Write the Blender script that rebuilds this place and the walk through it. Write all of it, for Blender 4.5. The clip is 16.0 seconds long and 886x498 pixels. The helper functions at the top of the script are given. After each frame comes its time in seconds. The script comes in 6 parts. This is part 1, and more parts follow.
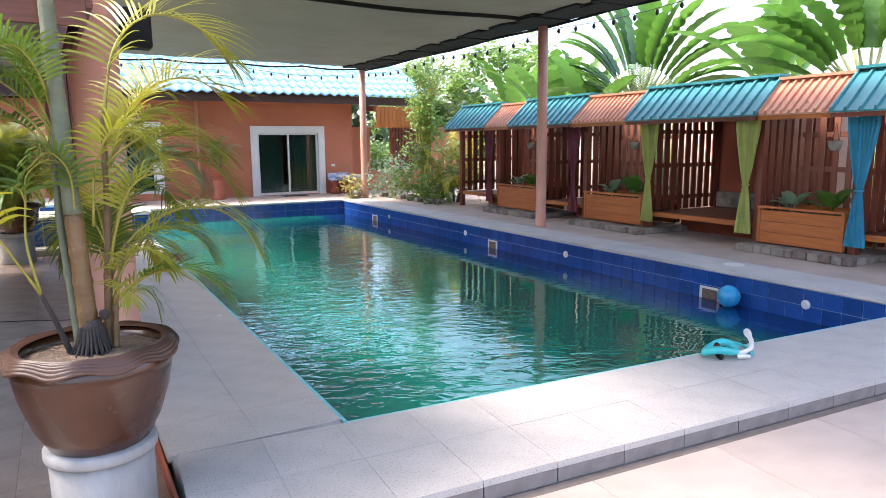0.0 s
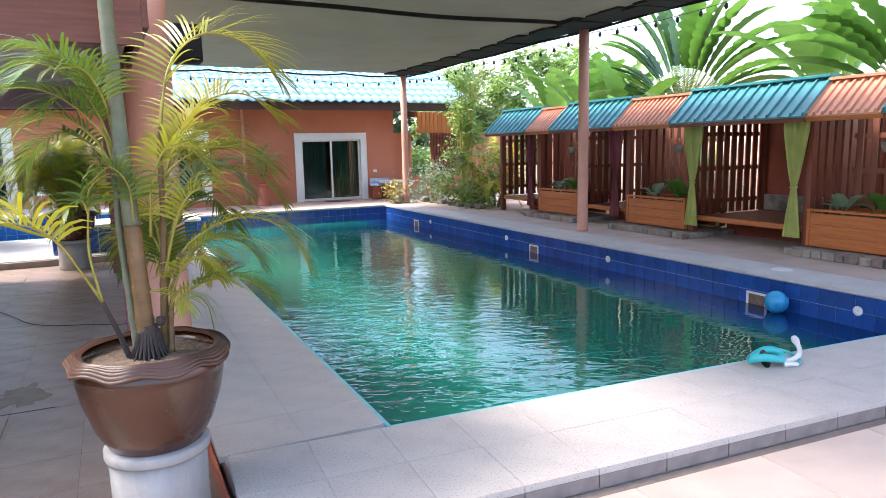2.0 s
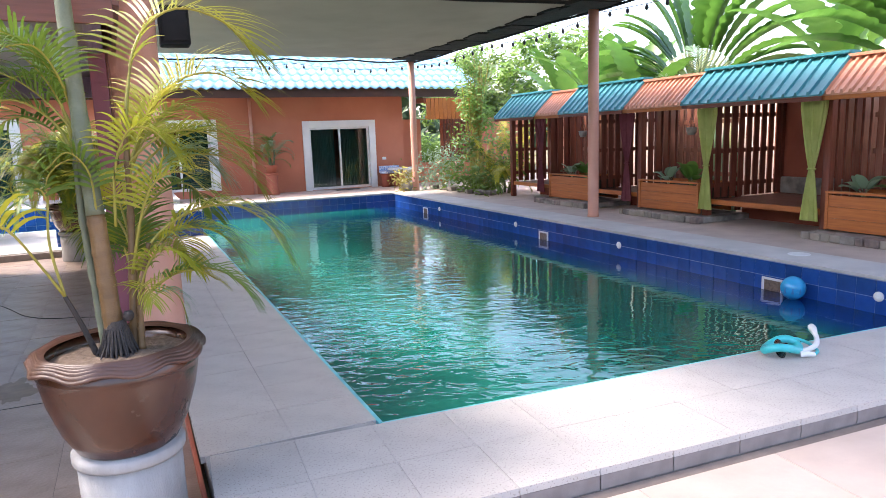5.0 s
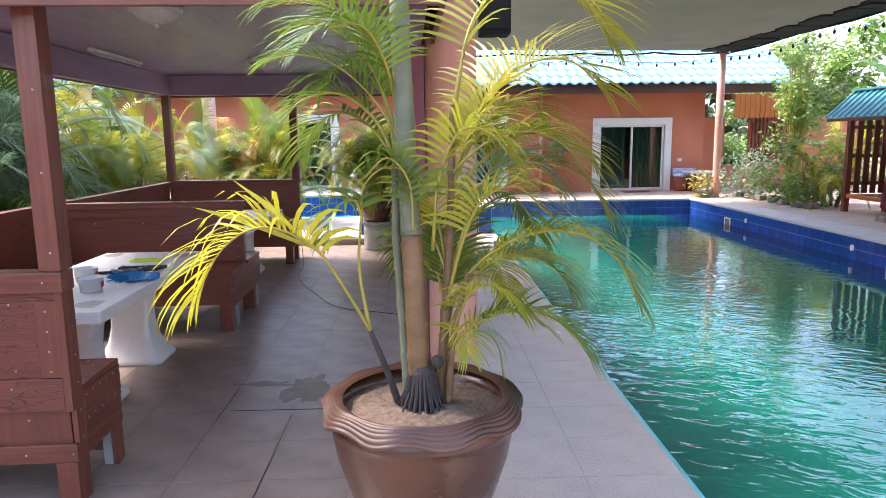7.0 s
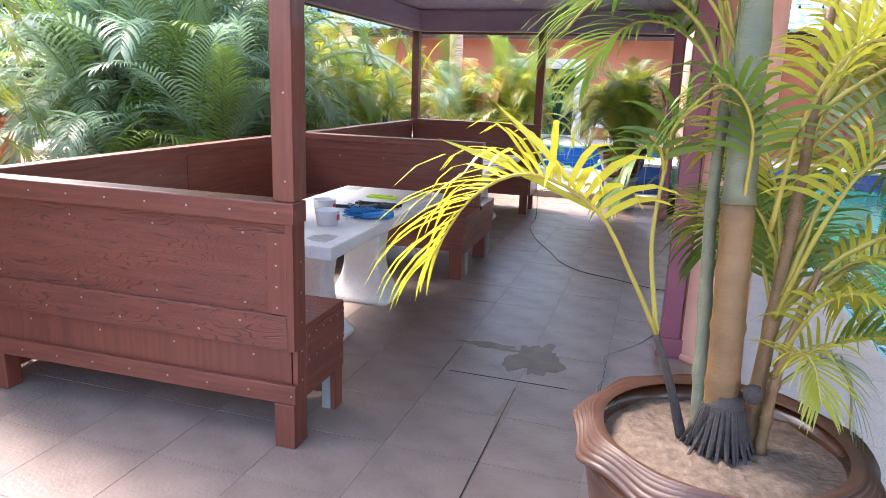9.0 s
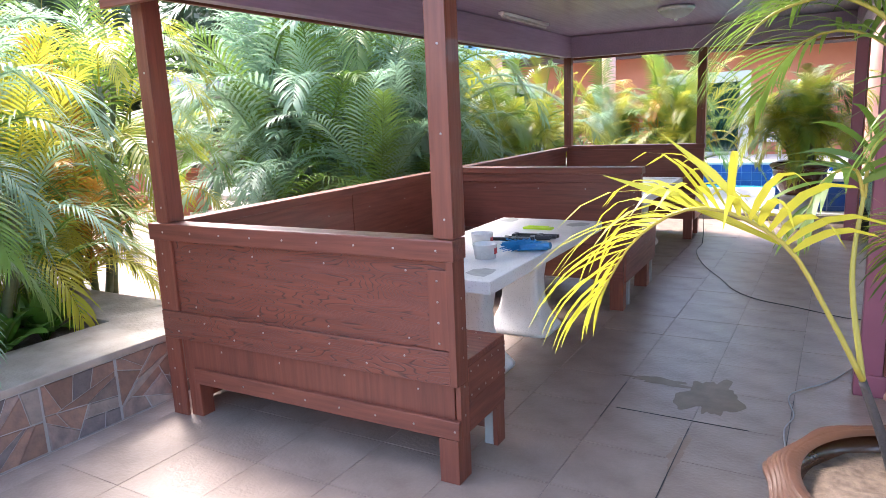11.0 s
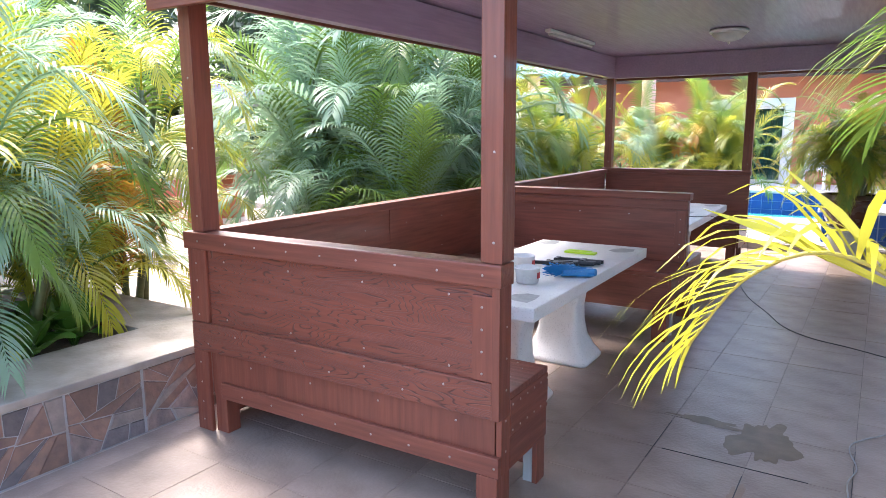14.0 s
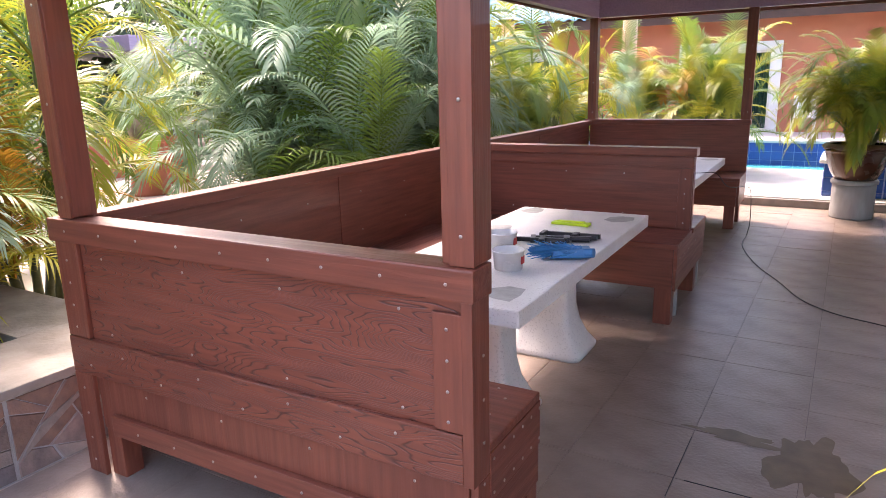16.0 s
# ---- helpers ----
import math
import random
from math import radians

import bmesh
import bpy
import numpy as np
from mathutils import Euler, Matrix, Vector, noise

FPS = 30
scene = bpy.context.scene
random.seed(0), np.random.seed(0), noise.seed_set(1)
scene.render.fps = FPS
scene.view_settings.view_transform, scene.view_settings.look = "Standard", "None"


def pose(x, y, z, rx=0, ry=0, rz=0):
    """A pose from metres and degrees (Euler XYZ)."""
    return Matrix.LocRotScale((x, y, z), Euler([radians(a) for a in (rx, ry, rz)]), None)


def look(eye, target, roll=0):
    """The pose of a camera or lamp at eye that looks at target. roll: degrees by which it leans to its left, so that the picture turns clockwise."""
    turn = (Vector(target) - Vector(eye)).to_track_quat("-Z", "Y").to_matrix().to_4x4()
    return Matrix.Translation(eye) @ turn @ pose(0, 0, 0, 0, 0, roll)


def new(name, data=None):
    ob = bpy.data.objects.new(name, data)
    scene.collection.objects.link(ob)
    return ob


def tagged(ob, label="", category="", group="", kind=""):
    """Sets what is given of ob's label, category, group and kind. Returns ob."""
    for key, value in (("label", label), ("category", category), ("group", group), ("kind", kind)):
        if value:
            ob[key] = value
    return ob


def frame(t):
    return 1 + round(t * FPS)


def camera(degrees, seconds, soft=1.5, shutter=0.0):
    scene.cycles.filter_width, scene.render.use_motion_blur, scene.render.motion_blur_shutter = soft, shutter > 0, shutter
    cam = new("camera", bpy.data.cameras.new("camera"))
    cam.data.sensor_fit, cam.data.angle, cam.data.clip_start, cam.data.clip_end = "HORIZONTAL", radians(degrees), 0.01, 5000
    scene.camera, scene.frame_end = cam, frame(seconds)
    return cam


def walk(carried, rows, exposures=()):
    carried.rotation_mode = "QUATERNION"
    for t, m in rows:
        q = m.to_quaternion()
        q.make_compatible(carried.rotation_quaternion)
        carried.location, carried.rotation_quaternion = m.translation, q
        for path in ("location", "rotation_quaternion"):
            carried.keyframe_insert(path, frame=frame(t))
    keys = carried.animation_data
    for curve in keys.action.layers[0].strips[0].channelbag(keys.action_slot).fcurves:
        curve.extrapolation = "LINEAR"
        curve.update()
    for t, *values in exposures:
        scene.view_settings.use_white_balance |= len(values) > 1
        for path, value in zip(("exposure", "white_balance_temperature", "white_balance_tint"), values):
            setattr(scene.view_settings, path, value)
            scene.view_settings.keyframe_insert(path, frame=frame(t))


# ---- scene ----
cam = camera(66.5, 16.0, soft=0.6)
PATH = [
    (0, (0.967, 0.807, 1.587), (1.937, 2.528, 1.277), -0.5),
    (0.5, (0.926, 0.766, 1.606), (1.772, 2.555, 1.314), -0.8),
    (1, (0.92, 0.808, 1.593), (1.684, 2.633, 1.303), -0.3),
    (1.5, (0.936, 0.796, 1.593), (1.738, 2.604, 1.293), -1.6),
    (2, (0.942, 0.762, 1.614), (1.806, 2.542, 1.317), -1.2),
    (2.5, (0.942, 0.756, 1.621), (1.838, 2.519, 1.327), -1.0),
    (3, (0.952, 0.749, 1.628), (1.886, 2.492, 1.326), -1.5),
    (5.5, (1.149, 1.01, 1.575), (1.89, 2.837, 1.243), -1.9),
    (6, (0.987, 1.19, 1.637), (1.529, 3.094, 1.352), 0.1),
    (6.5, (0.968, 1.443, 1.592), (1.274, 3.393, 1.27), -0.8),
    (7, (1.035, 1.71, 1.619), (1.096, 3.682, 1.296), -0.7),
    (7.5, (1.018, 1.922, 1.607), (1.094, 3.893, 1.277), 1.5),
    (8, (0.934, 2.094, 1.583), (0.985, 4.062, 1.23), 1.7),
    (8.5, (0.851, 2.212, 1.548), (0.513, 4.133, 1.107), 1.0),
    (9, (0.829, 2.276, 1.545), (0.253, 4.132, 1.074), 2.0),
    (9.5, (0.801, 2.292, 1.548), (0.027, 4.088, 1.131), 0.6),
    (12, (0.804, 2.296, 1.579), (-0.234, 3.96, 1.187), -2.4),
    (12.5, (0.787, 2.287, 1.581), (-0.273, 3.938, 1.195), -2.0),
    (13, (0.749, 2.264, 1.576), (-0.29, 3.925, 1.175), -2.4),
    (13.5, (0.688, 2.244, 1.58), (-0.291, 3.946, 1.199), -1.2),
    (14, (0.652, 2.388, 1.572), (-0.417, 4.043, 1.229), -0.3),
    (14.5, (0.597, 2.588, 1.556), (-0.491, 4.214, 1.141), 0.4),
    (15, (0.407, 2.778, 1.562), (-0.651, 4.407, 1.087), 0.9),
    (15.5, (0.294, 2.951, 1.555), (-0.629, 4.641, 1.018), -1.6),
    (16, (0.267, 3.147, 1.532), (-0.731, 4.814, 1.059), -1.4),
]
walk(cam, [(t, look(eye, target, roll)) for t, eye, target, roll in PATH], [(0.0, 2.38, 6600, 16), (6.0, 2.5, 6600, 20), (7.5, 2.64, 6600, 22), (8.5, 2.88, 6500, 20), (9.5, 2.95, 6400, 18), (14.0, 3.05, 6300, 16), (15.0, 2.95, 6900, 22), (16.0, 2.84, 7200, 28)])


# ---- world, sun, exposure ----
world = bpy.data.worlds.new("world")
world.use_nodes = True
scene.world = world
_n = world.node_tree.nodes
_sky = _n.new("ShaderNodeTexSky")
_sky.sky_type = "NISHITA"
_sky.sun_disc = False
SUN_EL, SUN_AZ = 54.0, 296.0
_sky.sun_elevation = radians(SUN_EL)
_sky.sun_rotation = radians(SUN_AZ)
_sky.air_density, _sky.dust_density, _sky.ozone_density = 1.0, 3.0, 1.2
_n["Background"].inputs["Strength"].default_value = 0.15
world.node_tree.links.new(_sky.outputs["Color"], _n["Background"].inputs["Color"])
_sd = bpy.data.lights.new("sun", "SUN")
_sd.energy, _sd.angle, _sd.color = 1.6, radians(16), (1.0, 0.95, 0.88)
sun = new("sun", _sd)
sun.matrix_world = look((0, 0, 0), (-math.sin(radians(SUN_AZ)) * math.cos(radians(SUN_EL)), -math.cos(radians(SUN_AZ)) * math.cos(radians(SUN_EL)), -math.sin(radians(SUN_EL))))


# ---- materials ----
def mat(name, c1, c2=None, rough=0.6, scale=8.0, bump=0.15, metal=0.0, stretch=(1, 1, 1), fine=90.0, big=0.12, island=0.0, coat=0.0, trans=0.0, spec=0.5):
    """A base colour that varies at two scales, with fine relief."""
    m = bpy.data.materials.new(name)
    m.use_nodes = True
    N, L = m.node_tree.nodes, m.node_tree.links
    b = N["Principled BSDF"]
    b.inputs["Roughness"].default_value, b.inputs["Metallic"].default_value = rough, metal
    b.inputs["Coat Weight"].default_value = coat
    b.inputs["Specular IOR Level"].default_value = spec
    c2 = c2 or tuple(v * 0.8 for v in c1)
    tc = N.new("ShaderNodeTexCoord")
    mp = N.new("ShaderNodeMapping")
    mp.inputs["Scale"].default_value = stretch
    L.new(tc.outputs["Object"], mp.inputs["Vector"])
    n1, n2, n3 = (N.new("ShaderNodeTexNoise") for _ in range(3))
    n1.inputs["Scale"].default_value, n1.inputs["Detail"].default_value = scale, 6
    n2.inputs["Scale"].default_value, n2.inputs["Detail"].default_value = fine, 3
    n3.inputs["Scale"].default_value, n3.inputs["Detail"].default_value = scale * 0.17, 2
    for n in (n1, n2, n3):
        L.new(mp.outputs["Vector"], n.inputs["Vector"])
    mix = N.new("ShaderNodeMix")
    mix.data_type = "RGBA"
    mix.inputs["A"].default_value, mix.inputs["B"].default_value = (*c1, 1), (*c2, 1)
    ramp = N.new("ShaderNodeMapRange")
    ramp.inputs["From Min"].default_value, ramp.inputs["From Max"].default_value = 0.32, 0.68
    L.new(n1.outputs["Fac"], ramp.inputs["Value"])
    L.new(ramp.outputs["Result"], mix.inputs["Factor"])
    hsv = N.new("ShaderNodeHueSaturation")
    L.new(mix.outputs["Result"], hsv.inputs["Color"])
    add = N.new("ShaderNodeMath")
    add.operation = "MULTIPLY_ADD"
    add.inputs[1].default_value, add.inputs[2].default_value = big * 2, 1 - big
    L.new(n3.outputs["Fac"], add.inputs[0])
    val = add
    if island:
        info = N.new("ShaderNodeObjectInfo")
        a2 = N.new("ShaderNodeMath")
        a2.operation = "MULTIPLY_ADD"
        a2.inputs[1].default_value = island
        L.new(info.outputs["Random"], a2.inputs[0])
        L.new(add.outputs["Value"], a2.inputs[2])
        a3 = N.new("ShaderNodeMath")
        a3.operation = "SUBTRACT"
        a3.inputs[1].default_value = island / 2
        L.new(a2.outputs["Value"], a3.inputs[0])
        val = a3
    L.new(val.outputs["Value"], hsv.inputs["Value"])
    L.new(hsv.outputs["Color"], b.inputs["Base Color"])
    rr = N.new("ShaderNodeMapRange")
    rr.inputs["To Min"].default_value, rr.inputs["To Max"].default_value = max(0.02, rough - 0.1), min(1, rough + 0.1)
    L.new(n1.outputs["Fac"], rr.inputs["Value"])
    L.new(rr.outputs["Result"], b.inputs["Roughness"])
    if bump:
        bp = N.new("ShaderNodeBump")
        bp.inputs["Strength"].default_value, bp.inputs["Distance"].default_value = bump, 0.01
        L.new(n2.outputs["Fac"], bp.inputs["Height"])
        L.new(bp.outputs["Normal"], b.inputs["Normal"])
    if trans:
        t = N.new("ShaderNodeBsdfTranslucent")
        L.new(hsv.outputs["Color"], t.inputs["Color"])
        ms = N.new("ShaderNodeMixShader")
        ms.inputs["Fac"].default_value = trans
        L.new(b.outputs["BSDF"], ms.inputs[1])
        L.new(t.outputs["BSDF"], ms.inputs[2])
        L.new(ms.outputs["Shader"], N["Material Output"].inputs["Surface"])
    return m


def speckled(name, base, dark, scale=220, amount=0.35, rough=0.5, island=0.06):
    """Terrazzo: a pale ground with small dark chips."""
    m = mat(name, base, tuple(v * 0.88 for v in base), rough, 5, 0.1, island=island)
    N, L = m.node_tree.nodes, m.node_tree.links
    b = N["Principled BSDF"]
    src = b.inputs["Base Color"].links[0].from_socket
    tc = N.new("ShaderNodeTexCoord")
    v = N.new("ShaderNodeTexNoise")
    v.inputs["Scale"].default_value, v.inputs["Detail"].default_value = scale, 1
    L.new(tc.outputs["Object"], v.inputs["Vector"])
    r = N.new("ShaderNodeMapRange")
    r.inputs["From Min"].default_value, r.inputs["From Max"].default_value = 0.60, 0.67
    r.inputs["To Max"].default_value = amount
    L.new(v.outputs["Fac"], r.inputs["Value"])
    mix = N.new("ShaderNodeMix")
    mix.data_type = "RGBA"
    mix.inputs["B"].default_value = (*dark, 1)
    L.new(src, mix.inputs["A"])
    L.new(r.outputs["Result"], mix.inputs["Factor"])
    L.new(mix.outputs["Result"], b.inputs["Base Color"])
    return m


def wood(name, c1, c2, axis=0, rough=0.45, coat=0.15):
    """Stained boards with grain along one axis."""
    st = [14, 14, 14]
    st[axis] = 0.9
    m = mat(name, c1, c2, rough, 3.5, 0.0, stretch=st, fine=14, big=0.12, island=0.12, coat=coat)
    N, L = m.node_tree.nodes, m.node_tree.links
    mp = [n for n in N if n.bl_idname == "ShaderNodeMapping"][0]
    w = N.new("ShaderNodeTexNoise")
    w.inputs["Scale"].default_value, w.inputs["Detail"].default_value = 5.0, 5
    w.inputs["Distortion"].default_value = 1.2
    L.new(mp.outputs["Vector"], w.inputs["Vector"])
    bp = N.new("ShaderNodeBump")
    bp.inputs["Strength"].default_value, bp.inputs["Distance"].default_value = 0.35, 0.004
    L.new(w.outputs["Fac"], bp.inputs["Height"])
    L.new(bp.outputs["Normal"], N["Principled BSDF"].inputs["Normal"])
    return m


M = {}
M["floor"] = mat("floor_stone", (0.31, 0.235, 0.19), (0.215, 0.16, 0.13), 0.36, 4.0, 0.25, stretch=(1.0, 1.3, 1.0), fine=45, island=0.07, big=0.3)
M["paving"] = mat("paving_beige", (0.53, 0.43, 0.36), (0.45, 0.365, 0.305), 0.45, 3.0, 0.15, stretch=(1.0, 1.4, 1.0), fine=30, island=0.05)
M["joint"] = mat("joint_mortar", (0.19, 0.152, 0.128), None, 0.9, 12)
M["coping"] = speckled("coping_terrazzo", (0.50, 0.465, 0.425), (0.15, 0.13, 0.105), 105, 0.5, 0.5)
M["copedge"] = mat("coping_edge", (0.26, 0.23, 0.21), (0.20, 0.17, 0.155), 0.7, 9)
M["deck"] = mat("pool_deck", (0.50, 0.40, 0.33), (0.40, 0.32, 0.265), 0.6, 2.5, 0.1, fine=50)
M["pale"] = mat("pale_concrete", (0.55, 0.53, 0.49), (0.47, 0.45, 0.42), 0.7, 3)
M["bluetile"] = mat("blue_glazed_tile", (0.016, 0.075, 0.30), (0.011, 0.055, 0.23), 0.12, 6, 0.02, island=0.35)
M["grout"] = mat("pool_grout", (0.26, 0.36, 0.58), None, 0.8, 20)
M["turq"] = mat("turquoise_edge", (0.16, 0.60, 0.62), (0.12, 0.5, 0.53), 0.4, 9)
M["coral"] = mat("coral_render", (0.52, 0.185, 0.105), (0.45, 0.15, 0.085), 0.8, 1.4, 0.25, fine=60)
M["coralpost"] = mat("coral_post", (0.66, 0.34, 0.25), (0.60, 0.29, 0.21), 0.65, 2.4, 0.2, fine=70)
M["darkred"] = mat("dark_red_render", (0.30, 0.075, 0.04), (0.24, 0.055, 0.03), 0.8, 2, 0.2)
M["white"] = mat("white_paint", (0.74, 0.74, 0.72), (0.66, 0.66, 0.65), 0.5, 3, 0.05)
M["alu"] = mat("aluminium", (0.72, 0.73, 0.73), None, 0.35, 10, 0.0, metal=0.6)
M["curtain"] = mat("teal_curtain", (0.12, 0.25, 0.235), (0.075, 0.17, 0.16), 0.85, 5, 0.1, stretch=(9, 9, 0.4))
M["roofblue"] = mat("light_blue_roof", (0.32, 0.57, 0.70), (0.26, 0.50, 0.63), 0.35, 2, 0.05)
M["fascia"] = mat("brown_fascia", (0.075, 0.030, 0.020), None, 0.6, 4)
M["teal"] = mat("teal_sheet_roof", (0.045, 0.245, 0.27), (0.035, 0.20, 0.225), 0.35, 2.5, 0.05)
M["orangeroof"] = mat("orange_sheet_roof", (0.60, 0.28, 0.17), (0.54, 0.245, 0.145), 0.45, 2.5, 0.05)
M["orangewood"] = wood("orange_boards", (0.50, 0.155, 0.035), (0.39, 0.11, 0.024), 1)
M["redwood"] = wood("red_brown_wood", (0.20, 0.048, 0.024), (0.13, 0.030, 0.016), 2)
M["redwood_y"] = wood("red_brown_wood_long", (0.20, 0.050, 0.026), (0.13, 0.030, 0.016), 1)
M["bench_x"] = wood("stained_board_across", (0.185, 0.050, 0.028), (0.115, 0.029, 0.016), 0)
M["panel"] = wood("embossed_panel", (0.185, 0.049, 0.026), (0.13, 0.033, 0.018), 0)
_N, _L = M["panel"].node_tree.nodes, M["panel"].node_tree.links
_tc, _mp, _nz = _N.new("ShaderNodeTexCoord"), _N.new("ShaderNodeMapping"), _N.new("ShaderNodeTexNoise")
_mp.inputs["Scale"].default_value = (1.1, 1.0, 6.5)
_nz.inputs["Scale"].default_value, _nz.inputs["Detail"].default_value, _nz.inputs["Roughness"].default_value = 1.6, 2, 0.35
_pp = _N.new("ShaderNodeMath")
_pp.operation = "PINGPONG"
_pp.inputs[1].default_value = 0.5
_mu = _N.new("ShaderNodeMath")
_mu.operation = "MULTIPLY"
_mu.inputs[1].default_value = 34.0
_rg = _N.new("ShaderNodeMapRange")
_rg.inputs["From Min"].default_value, _rg.inputs["From Max"].default_value = 0.0, 0.16
_L.new(_tc.outputs["Object"], _mp.inputs["Vector"])
_L.new(_mp.outputs["Vector"], _nz.inputs["Vector"])
_L.new(_nz.outputs["Fac"], _mu.inputs[0])
_L.new(_mu.outputs["Value"], _pp.inputs[0])
_L.new(_pp.outputs["Value"], _rg.inputs["Value"])
_bs = _N["Principled BSDF"]
_mx = _N.new("ShaderNodeMix")
_mx.data_type = "RGBA"
_mx.inputs["A"].default_value = (0.052, 0.013, 0.008, 1)
_L.new(_bs.inputs["Base Color"].links[0].from_socket, _mx.inputs["B"])
_L.new(_rg.outputs["Result"], _mx.inputs["Factor"])
_L.new(_mx.outputs["Result"], _bs.inputs["Base Color"])
_bp = _N.new("ShaderNodeBump")
_bp.inputs["Strength"].default_value, _bp.inputs["Distance"].default_value = 0.5, 0.004
_L.new(_rg.outputs["Result"], _bp.inputs["Height"])
_L.new(_bp.outputs["Normal"], _bs.inputs["Normal"])
M["bench_y"] = wood("stained_board_along", (0.185, 0.051, 0.029), (0.12, 0.031, 0.018), 1)
M["bench_z"] = wood("stained_board_upright", (0.185, 0.050, 0.027), (0.125, 0.032, 0.018), 2)
M["ceil"] = wood("ceiling_board", (0.33, 0.25, 0.36), (0.28, 0.21, 0.305), 1, 0.42)
M["steel"] = mat("steel_screw", (0.42, 0.38, 0.35), None, 0.35, 30, 0.0, metal=0.9)
M["stone"] = mat("slate_piece", (0.24, 0.172, 0.145), (0.125, 0.097, 0.088), 0.6, 14, 0.5, fine=40, island=0.55, big=0.25)
M["stonecap"] = mat("stone_cap", (0.33, 0.285, 0.235), (0.20, 0.17, 0.14), 0.7, 5, 0.4, fine=40)
M["lightstone"] = mat("pale_stone", (0.33, 0.29, 0.25), (0.13, 0.115, 0.10), 0.8, 6, 0.5, fine=30)
M["terrazzo"] = speckled("table_terrazzo", (0.66, 0.66, 0.64), (0.30, 0.29, 0.28), 110, 0.4, 0.35)
M["greyinlay"] = mat("grey_inlay", (0.33, 0.34, 0.33), (0.25, 0.26, 0.25), 0.4, 20)
M["glaze"] = mat("brown_glaze", (0.078, 0.027, 0.012), (0.045, 0.016, 0.008), 0.25, 4, 0.1, coat=0.3)
M["rim"] = mat("brown_rim", (0.105, 0.05, 0.032), (0.068, 0.031, 0.02), 0.42, 6, 0.15)
M["soil"] = mat("dry_soil", (0.19, 0.135, 0.098), (0.10, 0.07, 0.05), 0.95, 40, 0.8, fine=60)
M["darksoil"] = mat("dark_soil", (0.08, 0.06, 0.045), None, 0.95, 15, 0.8, fine=40)
M["greycem"] = mat("grey_cement", (0.36, 0.36, 0.35), (0.25, 0.245, 0.235), 0.8, 4, 0.3, stretch=(2, 2, 0.6))
M["blackpot"] = mat("black_plastic", (0.02, 0.02, 0.022), None, 0.45, 8)
M["trunk"] = mat("palm_cane", (0.21, 0.12, 0.048), (0.13, 0.075, 0.032), 0.5, 5, 0.3, stretch=(1, 1, 3))
M["trunkgrey"] = mat("palm_cane_grey", (0.165, 0.18, 0.115), (0.11, 0.125, 0.078), 0.5, 5, 0.3, stretch=(1, 1, 3))
M["root"] = mat("palm_root", (0.055, 0.045, 0.04), None, 0.9, 18, 0.6)
M["leaf"] = mat("palm_leaf", (0.165, 0.26, 0.04), (0.11, 0.19, 0.028), 0.38, 3, 0.0, trans=0.45, island=0.3)
# pale enough to pass for daylight behind the fence slats
M["palebackdrop"] = mat("pale_pink_backdrop", (0.72, 0.57, 0.49), (0.64, 0.50, 0.43), 0.8, 3, 0.2)
M["canegreen"] = mat("green_cane", (0.12, 0.15, 0.06), (0.07, 0.095, 0.04), 0.5, 6, 0.2, stretch=(1, 1, 3))
M["fence"] = wood("pale_fence_wood", (0.34, 0.135, 0.085), (0.25, 0.095, 0.06), 2)
M["leaffresh"] = mat("palm_leaf_fresh", (0.34, 0.35, 0.035), (0.25, 0.28, 0.028), 0.38, 3, 0.0, trans=0.45, island=0.25)
M["leafyellow"] = mat("palm_leaf_yellow", (0.50, 0.46, 0.04), (0.38, 0.39, 0.035), 0.38, 3, 0.0, trans=0.45, island=0.2)
M["leafdark"] = mat("palm_leaf_dark", (0.31, 0.44, 0.28), (0.22, 0.35, 0.21), 0.36, 2, 0.0, trans=0.55, island=0.4)
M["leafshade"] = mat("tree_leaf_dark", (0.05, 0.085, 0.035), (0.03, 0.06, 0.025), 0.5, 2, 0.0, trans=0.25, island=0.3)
M["leaforange"] = mat("palm_leaf_orange", (0.50, 0.26, 0.03), (0.40, 0.19, 0.02), 0.5, 3, 0.0, trans=0.35, island=0.2)
M["stalk"] = mat("palm_stalk", (0.33, 0.27, 0.045), (0.25, 0.23, 0.04), 0.45, 4, 0.0)
M["bananaleaf"] = mat("broad_leaf", (0.13, 0.28, 0.045), (0.09, 0.22, 0.035), 0.36, 2.5, 0.1, trans=0.45, island=0.35)
M["fanstalk"] = mat("fan_stalk", (0.40, 0.42, 0.20), (0.30, 0.33, 0.13), 0.5, 4, 0.1)
M["canopy"] = mat("canopy_cloth", (0.15, 0.146, 0.105), (0.13, 0.126, 0.092), 0.85, 1.2, 0.05, fine=160, trans=0.11)
M["blackcloth"] = mat("black_cloth", (0.012, 0.012, 0.012), None, 0.9, 6)
M["lime"] = mat("lime_curtain", (0.56, 0.60, 0.19), (0.46, 0.51, 0.14), 0.85, 6, 0.1, trans=0.2)
M["bluecurt"] = mat("blue_curtain", (0.05, 0.36, 0.55), (0.04, 0.30, 0.47), 0.85, 6, 0.1, trans=0.2)
M["pinkcurt"] = mat("plum_curtain", (0.26, 0.07, 0.085), (0.20, 0.05, 0.065), 0.85, 6, 0.1, trans=0.2)
M["plasticblue"] = mat("blue_plastic", (0.02, 0.19, 0.42), (0.015, 0.15, 0.35), 0.35, 6)
M["ballblue"] = mat("blue_vinyl", (0.02, 0.33, 0.60), (0.018, 0.29, 0.53), 0.25, 5, 0.0)
M["aqua"] = mat("aqua_silicone", (0.03, 0.50, 0.52), None, 0.3, 9, 0.0)
